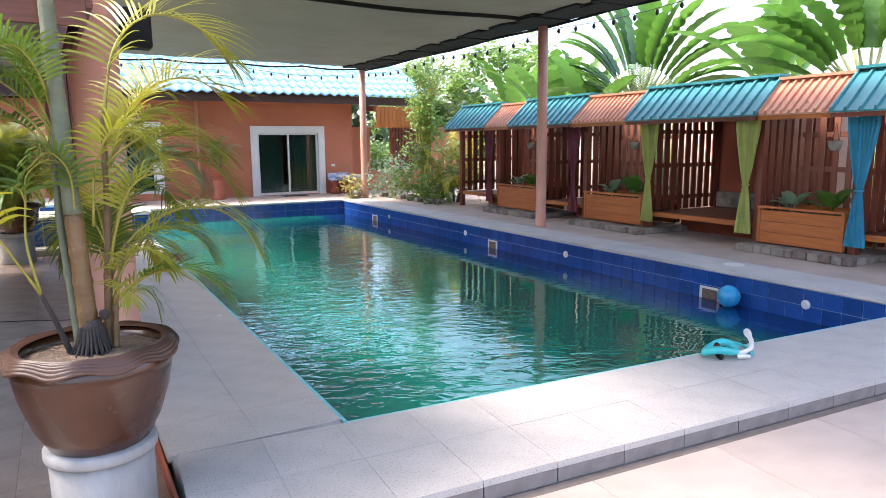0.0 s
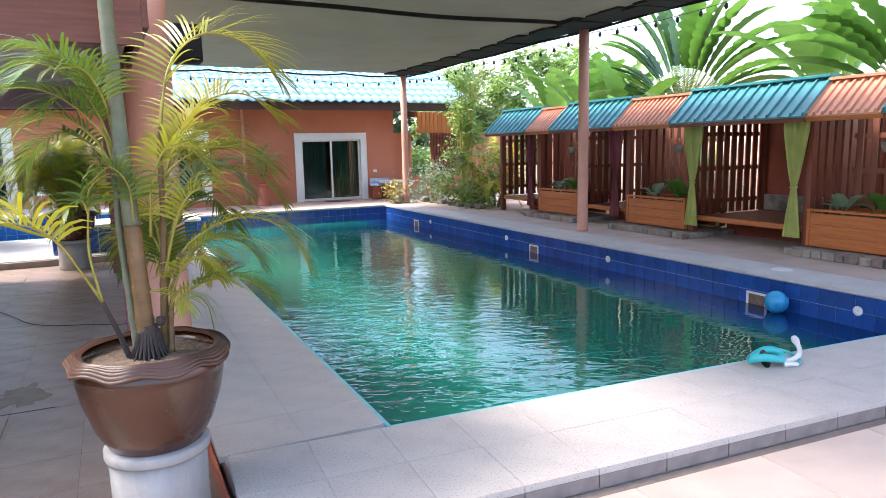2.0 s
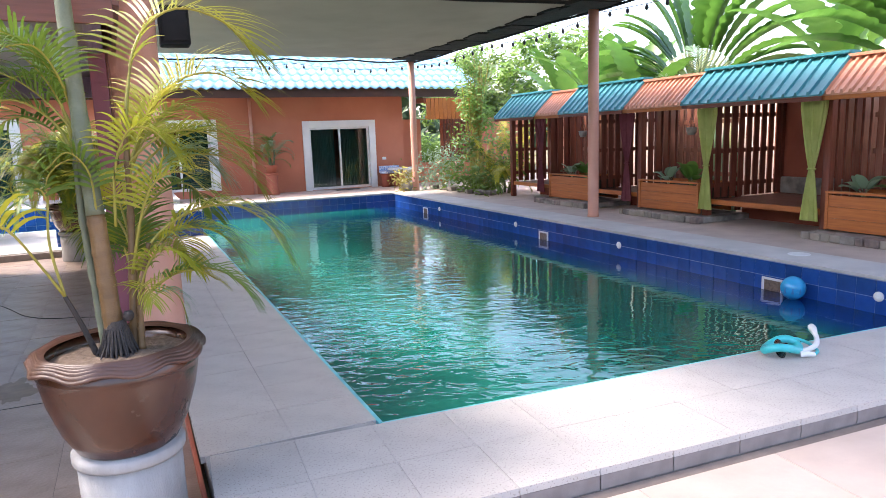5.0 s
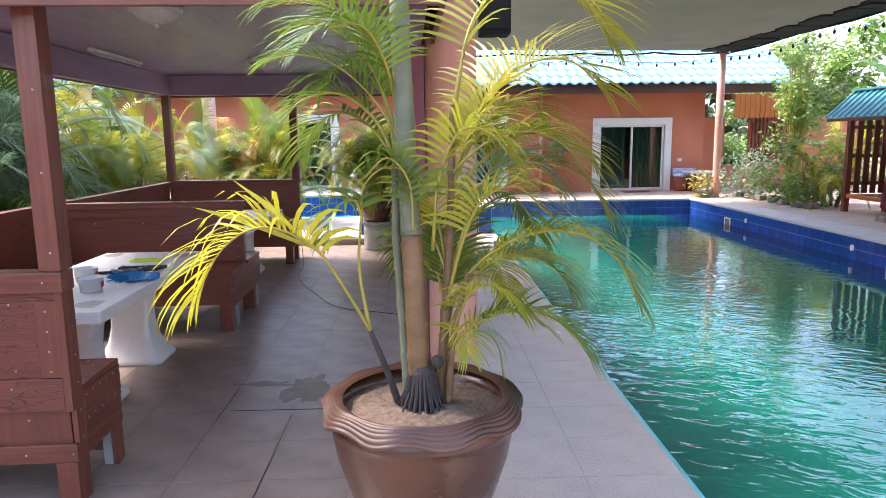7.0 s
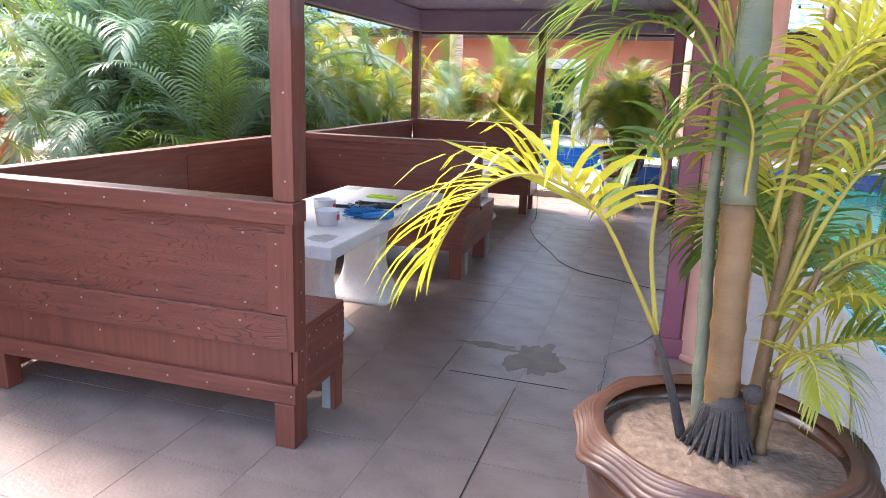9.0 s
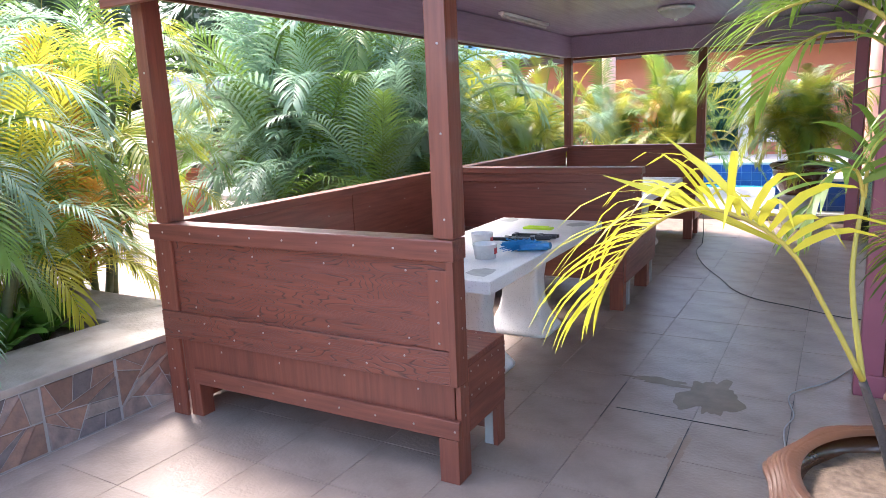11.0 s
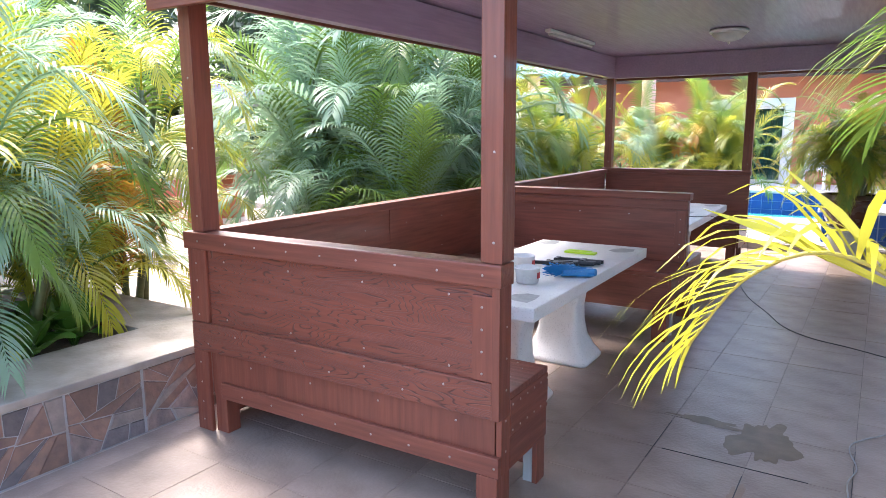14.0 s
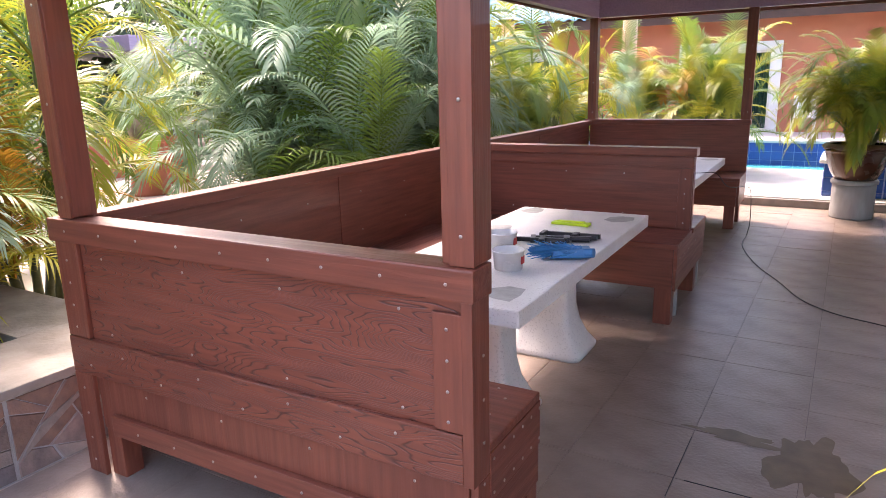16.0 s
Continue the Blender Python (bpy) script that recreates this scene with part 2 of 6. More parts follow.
M["limeplastic"] = mat("lime_plastic", (0.50, 0.72, 0.02), None, 0.4, 9, 0.0)
M["black"] = mat("black_metal", (0.015, 0.015, 0.017), None, 0.4, 9, 0.0)
M["clear"] = mat("milky_plastic", (0.85, 0.87, 0.87), None, 0.25, 9, 0.0, trans=0.15)
M["redprint"] = mat("red_label", (0.5, 0.03, 0.03), None, 0.5, 9, 0.0)
M["terracotta"] = mat("terracotta", (0.48, 0.145, 0.085), (0.38, 0.105, 0.06), 0.75, 5, 0.2)
M["purple"] = mat("plum_paint", (0.26, 0.075, 0.105), (0.20, 0.055, 0.075), 0.5, 3, 0.1)
M["hedge"] = mat("hedge_leaf", (0.19, 0.32, 0.05), (0.12, 0.24, 0.035), 0.5, 3, 0.0, trans=0.4)
M["lampglass"] = mat("frosted_lamp", (0.75, 0.75, 0.72), None, 0.25, 9, 0.0, trans=0.3)
M["dirtgreen"] = mat("garden_ground", (0.13, 0.13, 0.06), (0.20, 0.17, 0.10), 0.95, 2.5, 0.4)
M["farhill"] = mat("far_woods", (0.10, 0.15, 0.07), (0.06, 0.10, 0.04), 0.9, 0.6, 0.0)
M["petal"] = mat("pale_petal", (0.75, 0.45, 0.35), None, 0.5, 9, 0.0)
M["print"] = mat("blue_print", (0.10, 0.22, 0.50), (0.7, 0.7, 0.72), 0.5, 30, 0.0, big=0.0)


def glass_mat():
    m = bpy.data.materials.new("door_glass")
    m.use_nodes = True
    N, L = m.node_tree.nodes, m.node_tree.links
    g = N.new("ShaderNodeBsdfGlossy")
    g.inputs["Roughness"].default_value = 0.02
    t = N.new("ShaderNodeBsdfTransparent")
    t.inputs["Color"].default_value = (0.62, 0.74, 0.72, 1)
    f = N.new("ShaderNodeFresnel")
    f.inputs["IOR"].default_value = 1.5
    ms = N.new("ShaderNodeMixShader")
    L.new(f.outputs["Fac"], ms.inputs["Fac"])
    L.new(t.outputs["BSDF"], ms.inputs[1])
    L.new(g.outputs["BSDF"], ms.inputs[2])
    L.new(ms.outputs["Shader"], N["Material Output"].inputs["Surface"])
    return m


def water_mat(name, color, strength, scale, calm_x=(90.0, 91.0)):
    """Water with fine ripples in drifting patches, smooth in the lee of the wall at calm_x."""
    m = bpy.data.materials.new(name)
    m.use_nodes = True
    N, L = m.node_tree.nodes, m.node_tree.links
    b = N["Principled BSDF"]
    b.inputs["Roughness"].default_value = 0.012
    b.inputs["IOR"].default_value = 1.5
    tc = N.new("ShaderNodeTexCoord")
    mp = N.new("ShaderNodeMapping")
    mp.vector_type = "TEXTURE"
    mp.inputs["Scale"].default_value = (1.5, 0.8, 1.0)
    mp.inputs["Rotation"].default_value = (0, 0, radians(-24))
    L.new(tc.outputs["Object"], mp.inputs["Vector"])
    n1, n2, n3, n4 = (N.new("ShaderNodeTexNoise") for _ in range(4))
    for n, sc, d, ds in ((n1, scale, 2, 0.5), (n2, scale * 0.22, 1, 0.3), (n3, 0.42, 2, 0.0), (n4, 0.35, 2, 0.0)):
        n.inputs["Scale"].default_value, n.inputs["Detail"].default_value, n.inputs["Distortion"].default_value = sc, d, ds
        L.new(mp.outputs["Vector"] if n in (n1, n2) else tc.outputs["Object"], n.inputs["Vector"])
    a = N.new("ShaderNodeMath")
    a.operation = "MULTIPLY_ADD"
    a.inputs[1].default_value = 0.9
    L.new(n2.outputs["Fac"], a.inputs[0])
    L.new(n1.outputs["Fac"], a.inputs[2])
    patch = N.new("ShaderNodeMapRange")
    patch.inputs["From Min"].default_value, patch.inputs["From Max"].default_value = 0.38, 0.62
    patch.inputs["To Min"].default_value, patch.inputs["To Max"].default_value = strength * 0.25, strength
    L.new(n3.outputs["Fac"], patch.inputs["Value"])
    xyz = N.new("ShaderNodeSeparateXYZ")
    L.new(tc.outputs["Object"], xyz.inputs["Vector"])
    lee = N.new("ShaderNodeMapRange")
    lee.inputs["From Min"].default_value, lee.inputs["From Max"].default_value = calm_x
    lee.inputs["To Min"].default_value, lee.inputs["To Max"].default_value = 1.0, 0.16
    L.new(xyz.outputs["X"], lee.inputs["Value"])
    mul = N.new("ShaderNodeMath")
    mul.operation = "MULTIPLY"
    L.new(patch.outputs["Result"], mul.inputs[0])
    L.new(lee.outputs["Result"], mul.inputs[1])
    bp = N.new("ShaderNodeBump")
    bp.inputs["Distance"].default_value = 0.014
    L.new(mul.outputs["Value"], bp.inputs["Strength"])
    L.new(a.outputs["Value"], bp.inputs["Height"])
    L.new(bp.outputs["Normal"], b.inputs["Normal"])
    mix = N.new("ShaderNodeMix")
    mix.data_type = "RGBA"
    mix.inputs["A"].default_value = (*color, 1)
    mix.inputs["B"].default_value = (*[v * 0.75 for v in color], 1)
    L.new(n4.outputs["Fac"], mix.inputs["Factor"])
    # deep blue painted along the wall, for tiles mirrored and seen under water
    wall_mirror = N.new("ShaderNodeMapRange")
    wall_mirror.inputs["From Min"].default_value, wall_mirror.inputs["From Max"].default_value = calm_x[1] - 0.35, calm_x[1] + 0.1
    L.new(xyz.outputs["X"], wall_mirror.inputs["Value"])
    deep = N.new("ShaderNodeMix")
    deep.data_type = "RGBA"
    deep.inputs["B"].default_value = (0.004, 0.032, 0.14, 1)
    L.new(wall_mirror.outputs["Result"], deep.inputs["Factor"])
    L.new(mix.outputs["Result"], deep.inputs["A"])
    L.new(deep.outputs["Result"], b.inputs["Base Color"])
    return m


M["glass"] = glass_mat()
M["water"] = water_mat("pool_water", (0.004, 0.16, 0.118), 1.0, 6.5, (4.6, 6.9))
M["water2"] = water_mat("shallow_water", (0.06, 0.42, 0.50), 0.5, 6.5)


# ---- building helpers ----
def add_box(bm, x0, x1, y0, y1, z0, z1, rot=None):
    vs = [bm.verts.new((x, y, z)) for x in (x0, x1) for y in (y0, y1) for z in (z0, z1)]
    if rot is not None:
        for v in vs:
            v.co = rot @ v.co
    for q in ((0, 1, 3, 2), (4, 6, 7, 5), (0, 4, 5, 1), (2, 3, 7, 6), (0, 2, 6, 4), (1, 5, 7, 3)):
        bm.faces.new([vs[i] for i in q])
    return vs


def box(x0, x1, y0, y1, z0, z1, bevel=0.0):
    bm = bmesh.new()
    add_box(bm, x0, x1, y0, y1, z0, z1)
    if bevel:
        bmesh.ops.bevel(bm, geom=bm.edges[:], offset=bevel, segments=2, affect="EDGES", profile=0.6)
    return bm


def mesh_of(name, bm, material, smooth=False):
    me = bpy.data.meshes.new(name)
    bmesh.ops.recalc_face_normals(bm, faces=bm.faces[:])
    bm.to_mesh(me)
    bm.free()
    me.materials.append(material)
    if smooth:
        for p in me.polygons:
            p.use_smooth = True
    return me


def part(name, bm, material, parent=None, label="", smooth=False):
    ob = new(name, mesh_of(name, bm, material, smooth))
    ob.parent = parent
    if label:
        ob["label"] = label
    return ob


def piece(name, me, parent, m):
    ob = new(name, me)
    ob.parent = parent
    ob.matrix_basis = m
    return ob


def thing(name, label, category, group="", at=(0, 0, 0)):
    ob = new(name)
    ob.location = at
    ob.empty_display_size = 0.1
    return tagged(ob, label, category, group)


def setting(name, bm, material, label="", category="", smooth=False):
    return tagged(part(name, bm, material, None, "", smooth), label, category, "", "structure")


def lathe(profile, n=40, wave=None, cap=True):
    """A turned body from (radius, height) pairs; wave(angle, index) gives an offset (dr, dz)."""
    bm = bmesh.new()
    rings = []
    for i, (r, z) in enumerate(profile):
        ring = []
        for k in range(n):
            a = 2 * math.pi * k / n
            dr, dz = wave(a, i) if wave else (0, 0)
            ring.append(bm.verts.new(((r + dr) * math.cos(a), (r + dr) * math.sin(a), z + dz)))
        rings.append(ring)
    for r0, r1 in zip(rings, rings[1:]):
        for k in range(n):
            bm.faces.new((r0[k], r0[(k + 1) % n], r1[(k + 1) % n], r1[k]))
    for ring in (rings[0], rings[-1]) if cap else ():
        if (ring[0].co - ring[n // 2].co).length > 1e-4:
            bm.faces.new(ring)
    return bm


def tube(points, radii, n=8, bm=None):
    bm = bm or bmesh.new()
    pts = [Vector(p) for p in points]
    rings = []
    for i, p in enumerate(pts):
        d = (pts[min(i + 1, len(pts) - 1)] - pts[max(i - 1, 0)]).normalized()
        s = d.orthogonal().normalized() if abs(d.z) > 0.95 else d.cross(Vector((0, 0, 1))).normalized()
        u = s.cross(d)
        r = radii[i] if isinstance(radii, (list, tuple)) else radii
        rings.append([bm.verts.new(p + r * (math.cos(2 * math.pi * k / n) * s + math.sin(2 * math.pi * k / n) * u)) for k in range(n)])
    for r0, r1 in zip(rings, rings[1:]):
        for k in range(n):
            bm.faces.new((r0[k], r0[(k + 1) % n], r1[(k + 1) % n], r1[k]))
    bm.faces.new(rings[0])
    bm.faces.new(rings[-1])
    return bm


def curve_points(p0, d0, length, droop, n=14, side=0.0):
    """A stalk that starts along d0 and bends down under its weight."""
    p, d = Vector(p0), Vector(d0).normalized()
    out = [p.copy()]
    for i in range(n):
        d = (d + Vector((0, 0, -droop * (0.4 + 1.2 * i / n) / n)) + side / n * d.cross(Vector((0, 0, 1)))).normalized()
        p = p + d * (length / n)
        out.append(p.copy())
    return out


def frond_bm(points, leaf, pairs, width, sag=0.5, start=0.25, vee=0.5, rng=None, droop_tip=0.6):
    """Leaflets along both sides of a stalk; each a folded strip that bends down."""
    rng = rng or random.Random(1)
    bm = bmesh.new()
    n = len(points) - 1
    up = Vector((0, 0, 1))
    for i in range(pairs):
        f = start + (1 - start) * (i + 0.5) / pairs
        k = min(int(f * n), n - 1)
        p = points[k].lerp(points[k + 1], f * n - k)
        d = (points[k + 1] - points[k]).normalized()
        s = d.cross(up)
        s = s.normalized() if s.length > 0.05 else Vector((1, 0, 0))
        u = s.cross(d).normalized()
        g = (f - start) / (1 - start)
        ln = leaf * (0.55 + 0.9 * g - 1.05 * g * g) * 1.15
        for sg in (-1, 1):
            l = ln * rng.uniform(0.85, 1.1)
            way = (d * (0.45 + 0.75 * g) + s * sg * (1.0 - 0.45 * g) + u * vee * rng.uniform(0.6, 1.2) * (1 - 0.5 * g)).normalized()
            side = way.cross(u).normalized()
            w = width * rng.uniform(0.8, 1.15)
            q = p.copy()
            prev = None
            steps = 5
            for j in range(steps + 1):
                h = j / steps
                ww = w * (0.45, 1.0, 1.0, 0.8, 0.5, 0.04)[j]
                a, b = bm.verts.new(q - side * ww / 2), bm.verts.new(q + side * ww / 2)
                if prev:
                    bm.faces.new((prev[0], prev[1], b, a))
                prev = (a, b)
                way = (way + Vector((0, 0, -sag * (0.25 + h) / steps * 1.6))).normalized()
                q = q + way * (l / steps)
    return bm


# ---- ground, pool, paving ----
COPE = 0.106
WATER = -0.265
PX0, PX1, PY1 = 2.194, 7.552, 17.91


def near_y(x):
    """The pool's near edge runs a little askew."""
    return 4.07 - 0.06 * (x - PX0)


def slab(poly, z0, z1, bm=None):
    bm = bm or bmesh.new()
    lo = [bm.verts.new((x, y, z0)) for x, y in poly]
    hi = [bm.verts.new((x, y, z1)) for x, y in poly]
    n = len(poly)
    bm.faces.new(lo)
    bm.faces.new(hi)
    for i in range(n):
        bm.faces.new((lo[i], lo[(i + 1) % n], hi[(i + 1) % n], hi[i]))
    return bm


# one ground sheet with the pools cut out as gaps between its strips
bm = bmesh.new()
G = -0.03
for x0, x1, y0, y1 in ((-400, 2.0, -400, 15.0), (2.0, 7.75, -400, 3.6), (7.75, 400, -400, 400), (2.0, 7.75, 18.1, 400), (-400, -4.7, 15.0, 400), (-4.7, 2.0, 18.1, 400)):
    vs = [bm.verts.new(p) for p in ((x0, y0, G), (x1, y0, G), (x1, y1, G), (x0, y1, G))]
    bm.faces.new(vs)
setting("ground", bm, M["dirtgreen"], "dry green-brown garden ground", "ground")

# paving under foot, with its bed
setting("paving_bed", slab([(-2.5, -6), (1.31, -6), (1.31, 12.20), (-2.5, 12.20)], -0.05, -0.0028), M["joint"], "brown mortar bed under the floor tiles", "floor")
fore = setting("paving_front", slab([(1.31, -6), (16, -6), (16, near_y(16) - 0.89), (1.31, near_y(1.31) - 0.885)], -0.05, -0.004), M["joint"], "mortar bed of beige paving before the pool", "paving")
setting("garden_path", slab([(-30, -6), (-2.5, -6), (-2.5, 12.20), (-30, 12.20)], -0.05, -0.002), M["paving"], "pale beige paving of the garden yard", "paving")
setting("path_side", slab([(-30, 12.20), (-12, 12.20), (-12, 30), (-30, 30)], -0.05, -0.003), M["paving"], "pale beige paving of the far yard", "paving")

# pool shell
POOL = bmesh.new()
add_box(POOL, PX1 + 0.012, PX1 + 0.2, 3.4, PY1 + 0.2, -1.6, COPE - 0.04)
add_box(POOL, PX0 - 0.2, PX1 + 0.012, PY1 + 0.012, PY1 + 0.2, -1.6, COPE - 0.04)
add_box(POOL, PX0 - 0.2, PX0, 3.6, PY1 + 0.012, -1.6, COPE - 0.04)
slab([(PX0, near_y(PX0) - 0.2), (PX1 + 0.012, near_y(PX1) - 0.2), (PX1 + 0.012, near_y(PX1)), (PX0, near_y(PX0))], -1.6, COPE - 0.04, POOL)
add_box(POOL, PX0 - 0.2, PX1 + 0.2, 3.4, PY1 + 0.2, -1.7, -1.6)
pool_shell = setting("pool_wall", POOL, M["grout"], "blue-tiled walls of the swimming pool", "pool")
w = bmesh.new()
w.faces.new([w.verts.new((x, y, WATER)) for x, y in ((PX0, near_y(PX0)), (PX1 + 0.01, near_y(PX1)), (PX1 + 0.01, PY1 + 0.01), (PX0, PY1 + 0.01))])
setting("water", w, M["water"], "rippled green water of the swimming pool", "water")

# turquoise line round the rim
bm = bmesh.new()
slab([(PX0, near_y(PX0)), (PX1, near_y(PX1)), (PX1, near_y(PX1) + 0.022), (PX0 + 0.022, near_y(PX0) + 0.022)], COPE - 0.05, COPE - 0.004, bm)
slab([(PX0, near_y(PX0) + 0.022), (PX0 + 0.022, near_y(PX0) + 0.022), (PX0 + 0.022, PY1), (PX0, PY1)], COPE - 0.05, COPE - 0.004, bm)
setting("pool_rim_trim", bm, M["turq"], "turquoise painted rim of the pool", "trim")

# pale coping along the cabana side and the far side
bm = bmesh.new()
add_box(bm, PX1 - 0.024, PX1 + 0.62, near_y(PX1) - 0.02, PY1 + 0.024, COPE - 0.03, COPE + 0.004)
add_box(bm, PX0 - 0.02, PX1 - 0.028, PY1 - 0.004, PY1 + 0.5, COPE - 0.03, COPE + 0.004)
setting("coping_far", bm, M["pale"], "pale worn coping along the far sides of the pool", "coping")

# deck right of, beyond and left of the pool
bm = bmesh.new()
add_box(bm, PX1 + 0.03, 14.5, near_y(PX1) - 0.86, PY1 + 0.03, -0.05, COPE)
add_box(bm, PX0 - 0.02, 14.5, PY1 + 0.03, 26.0, -0.05, COPE)
setting("deck", bm, M["deck"], "sandy pool deck before the cabanas and the house", "deck")
bm = bmesh.new()
add_box(bm, -4.7, 1.30, 12.20, 15.1, -0.05, COPE)
add_box(bm, -12.0, -4.7, 12.20, 18.0, -0.05, COPE)
setting("deck_pale", bm, M["pale"], "pale concrete deck by the small pool", "deck")
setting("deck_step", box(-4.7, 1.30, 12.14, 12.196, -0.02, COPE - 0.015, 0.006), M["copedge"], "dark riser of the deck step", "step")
# raised terrace before the rooms beyond the small pool
setting("terrace", box(-14, 2.17, 17.93, 26, -0.05, 0.30), M["pale"], "pale raised terrace before the rooms", "terrace")

# small pool
bm = bmesh.new()
add_box(bm, -4.7, 1.9, 17.912, 17.928, -1.0, 0.27)
add_box(bm, -4.7, 1.9, 15.1, 15.14, -1.0, COPE - 0.004)
add_box(bm, 1.86, 1.9, 15.14, 17.912, -1.0, COPE - 0.004)
add_box(bm, -4.7, -4.66, 15.14, 17.912, -1.0, COPE - 0.004)
small_pool = setting("small_pool_wall", bm, M["grout"], "blue-tiled wall of the small pool", "pool")
w = bmesh.new()
w.faces.new([w.verts.new((x, y, -0.16)) for x, y in ((-4.66, 15.14), (1.86, 15.14), (1.86, 17.912), (-4.66, 17.912))])
setting("water_small_pool", w, M["water2"], "clear turquoise water of the small pool", "water")
setting("terrace_edge", box(-4.7, 2.17, 17.86, 18.1, 0.272, 0.325, 0.01), M["pale"], "pale coping above the small pool", "coping")

# raised blue-tiled ledge beside the pool
ledge = setting("tiled_ledge", box(0.06, 2.16, 12.5, 13.45, 0.0, 0.50), M["grout"], "low blue-tiled ledge between the two pools", "ledge")
setting("ledge_top", box(0.0, 2.21, 12.45, 13.5, 0.502, 0.545, 0.012), M["white"], "white top slab of the blue-tiled ledge", "slab")

# ---- house beyond the pool ----
HY = 20.5


def wall_with_openings(name, x0, x1, y0, y1, z0, z1, holes, material, label):
    """A wall along x with rectangular openings (x0, x1, z0, z1) through it."""
    bm = bmesh.new()
    cuts = sorted(holes)
    x = x0
    for hx0, hx1, hz0, hz1 in cuts:
        add_box(bm, x, hx0, y0, y1, z0, z1)
        if hz0 > z0:
            add_box(bm, hx0, hx1, y0, y1, z0, hz0)
        add_box(bm, hx0, hx1, y0, y1, hz1, z1)
        x = hx1
    add_box(bm, x, x1, y0, y1, z0, z1)
    bmesh.ops.remove_doubles(bm, verts=bm.verts[:], dist=0.0005)
    return setting(name, bm, material, label, "wall")


DOORS = [(5.98, 7.80, 0.12, 1.92), (1.62, 3.24, 0.30, 2.02), (-3.2, -1.36, 0.30, 2.12), (-8.4, -6.6, 0.30, 2.12)]
wall_with_openings("wall_house", -16, 8.9, HY, HY + 0.2, -0.05, 3.15, DOORS, M["coral"], "coral-red rendered house wall with white door frames")
wall_with_openings("wall_recess", 8.9, 13.6, HY + 0.3, HY + 0.45, -0.05, 2.1, [(9.62, 10.36, 0.74, 2.09)], M["coral"], "coral-red low wall with an open window hole")
setting("wall_house_back", box(-16, 8.9, 25.8, 26.0, -0.05, 3.1), M["coral"], "plain rear wall of the house", "wall")
setting("wall_house_end", box(8.68, 8.88, HY + 0.204, 25.8, -0.05, 3.1), M["coral"], "coral-red end wall of the house", "wall")
setting("wall_house_west", box(-16.2, -16.0, HY, 26, -0.05, 3.1), M["coral"], "plain west wall of the house", "wall")
setting("ceiling_house", box(-16, 8.68, HY + 0.204, 25.8, 3.152, 3.2), M["white"], "white ceiling inside the house", "ceiling")


def sliding_door(i, x0, x1, z0, z1):
    d = tagged(new("door_%d" % i), "white-framed sliding glass door with drawn teal curtains, closed", "door", "", "structure")
    d.location = ((x0 + x1) / 2, HY, z0)
    hw, h = (x1 - x0) / 2, z1 - z0
    F = 0.19
    bm = bmesh.new()
    add_box(bm, -hw - F, -hw, -0.05, 0.12, -0.02, h + F)
    add_box(bm, hw, hw + F, -0.05, 0.12, -0.02, h + F)
    add_box(bm, -hw, hw, -0.05, 0.12, h, h + F)
    part("frame", bm, M["white"], d, "broad white moulded surround")
    bm = bmesh.new()
    for a, b in ((-hw, 0.03), (-0.03, hw)):
        y = 0.02 if a < -0.1 else 0.06
        add_box(bm, a, a + 0.055, y, y + 0.035, 0.0, h)
        add_box(bm, b - 0.055, b, y, y + 0.035, 0.0, h)
        add_box(bm, a + 0.055, b - 0.055, y, y + 0.035, 0.0, 0.07)
        add_box(bm, a + 0.055, b - 0.055, y, y + 0.035, h - 0.055, h)
    part("sash", bm, M["alu"], d, "aluminium sash")
    for a, b, y in ((-hw + 0.055, -0.025, 0.035), (0.025, hw - 0.055, 0.075)):
        p = part("pane", box(a, b, y, y + 0.005, 0.07, h - 0.055), M["glass"], d)
        p.visible_shadow = False
    bm = bmesh.new()
    n = 90
    for a, b in ((-hw + 0.0, -0.12), (0.06, hw)):
        prev = None
        for k in range(n + 1):
            x = a + (b - a) * k / n
            y = 0.2 + 0.028 * math.sin(k * 1.15) + 0.012 * math.sin(k * 0.37)
            v = (bm.verts.new((x, y, 0.03)), bm.verts.new((x, y, h + 0.05)))
            if prev:
                bm.faces.new((prev[0], v[0], v[1], prev[1]))
            prev = v
    part("curtain", bm, M["curtain"], d, "teal pleated curtain", True)
    return d


for i, (x0, x1, z0, z1) in enumerate(DOORS, 1):
    sliding_door(i, x0, x1, z0, z1)

# house roof: rows of wavy light-blue tiles
roof = setting("roof_house", box(-16.4, 11.3, 23.3, 23.42, 4.78, 4.86, 0.02), M["roofblue"], "light-blue wavy tiled roof of the house", "roof")
ROWS_T, SL = 9, math.atan2(1.85, 3.7)
for r in range(ROWS_T):
    bm = bmesh.new()
    n = 620
    y0, y1 = 19.62 + r * 0.41, 19.62 + (r + 1) * 0.41 + 0.03
    z0 = 2.97 + r * 0.41 * math.tan(SL)
    prev = None
    for k in range(n + 1):
        x = -16.4 + 27.6 * k / n
        wv = 0.03 * math.sin(2 * math.pi * x / 0.27)
        a = bm.verts.new((x, y0, z0 + wv + 0.035))
        b = bm.verts.new((x, y1, z0 + wv + 0.03 + (y1 - y0) * math.tan(SL) - 0.02))
        c = bm.verts.new((x, y0 + 0.005, z0 + wv))
        if prev:
            bm.faces.new((prev[0], a, b, prev[1]))
            bm.faces.new((prev[2], c, a, prev[0]))
        prev = (a, b, c)
    part("tile_row", bm, M["roofblue"], roof, "", True)
bm = bmesh.new()
add_box(bm, -16.4, 11.2, 19.74, 19.78, 2.74, 2.95)
setting("eaves_board", bm, M["fascia"], "dark brown eaves board under the blue roof", "fascia")
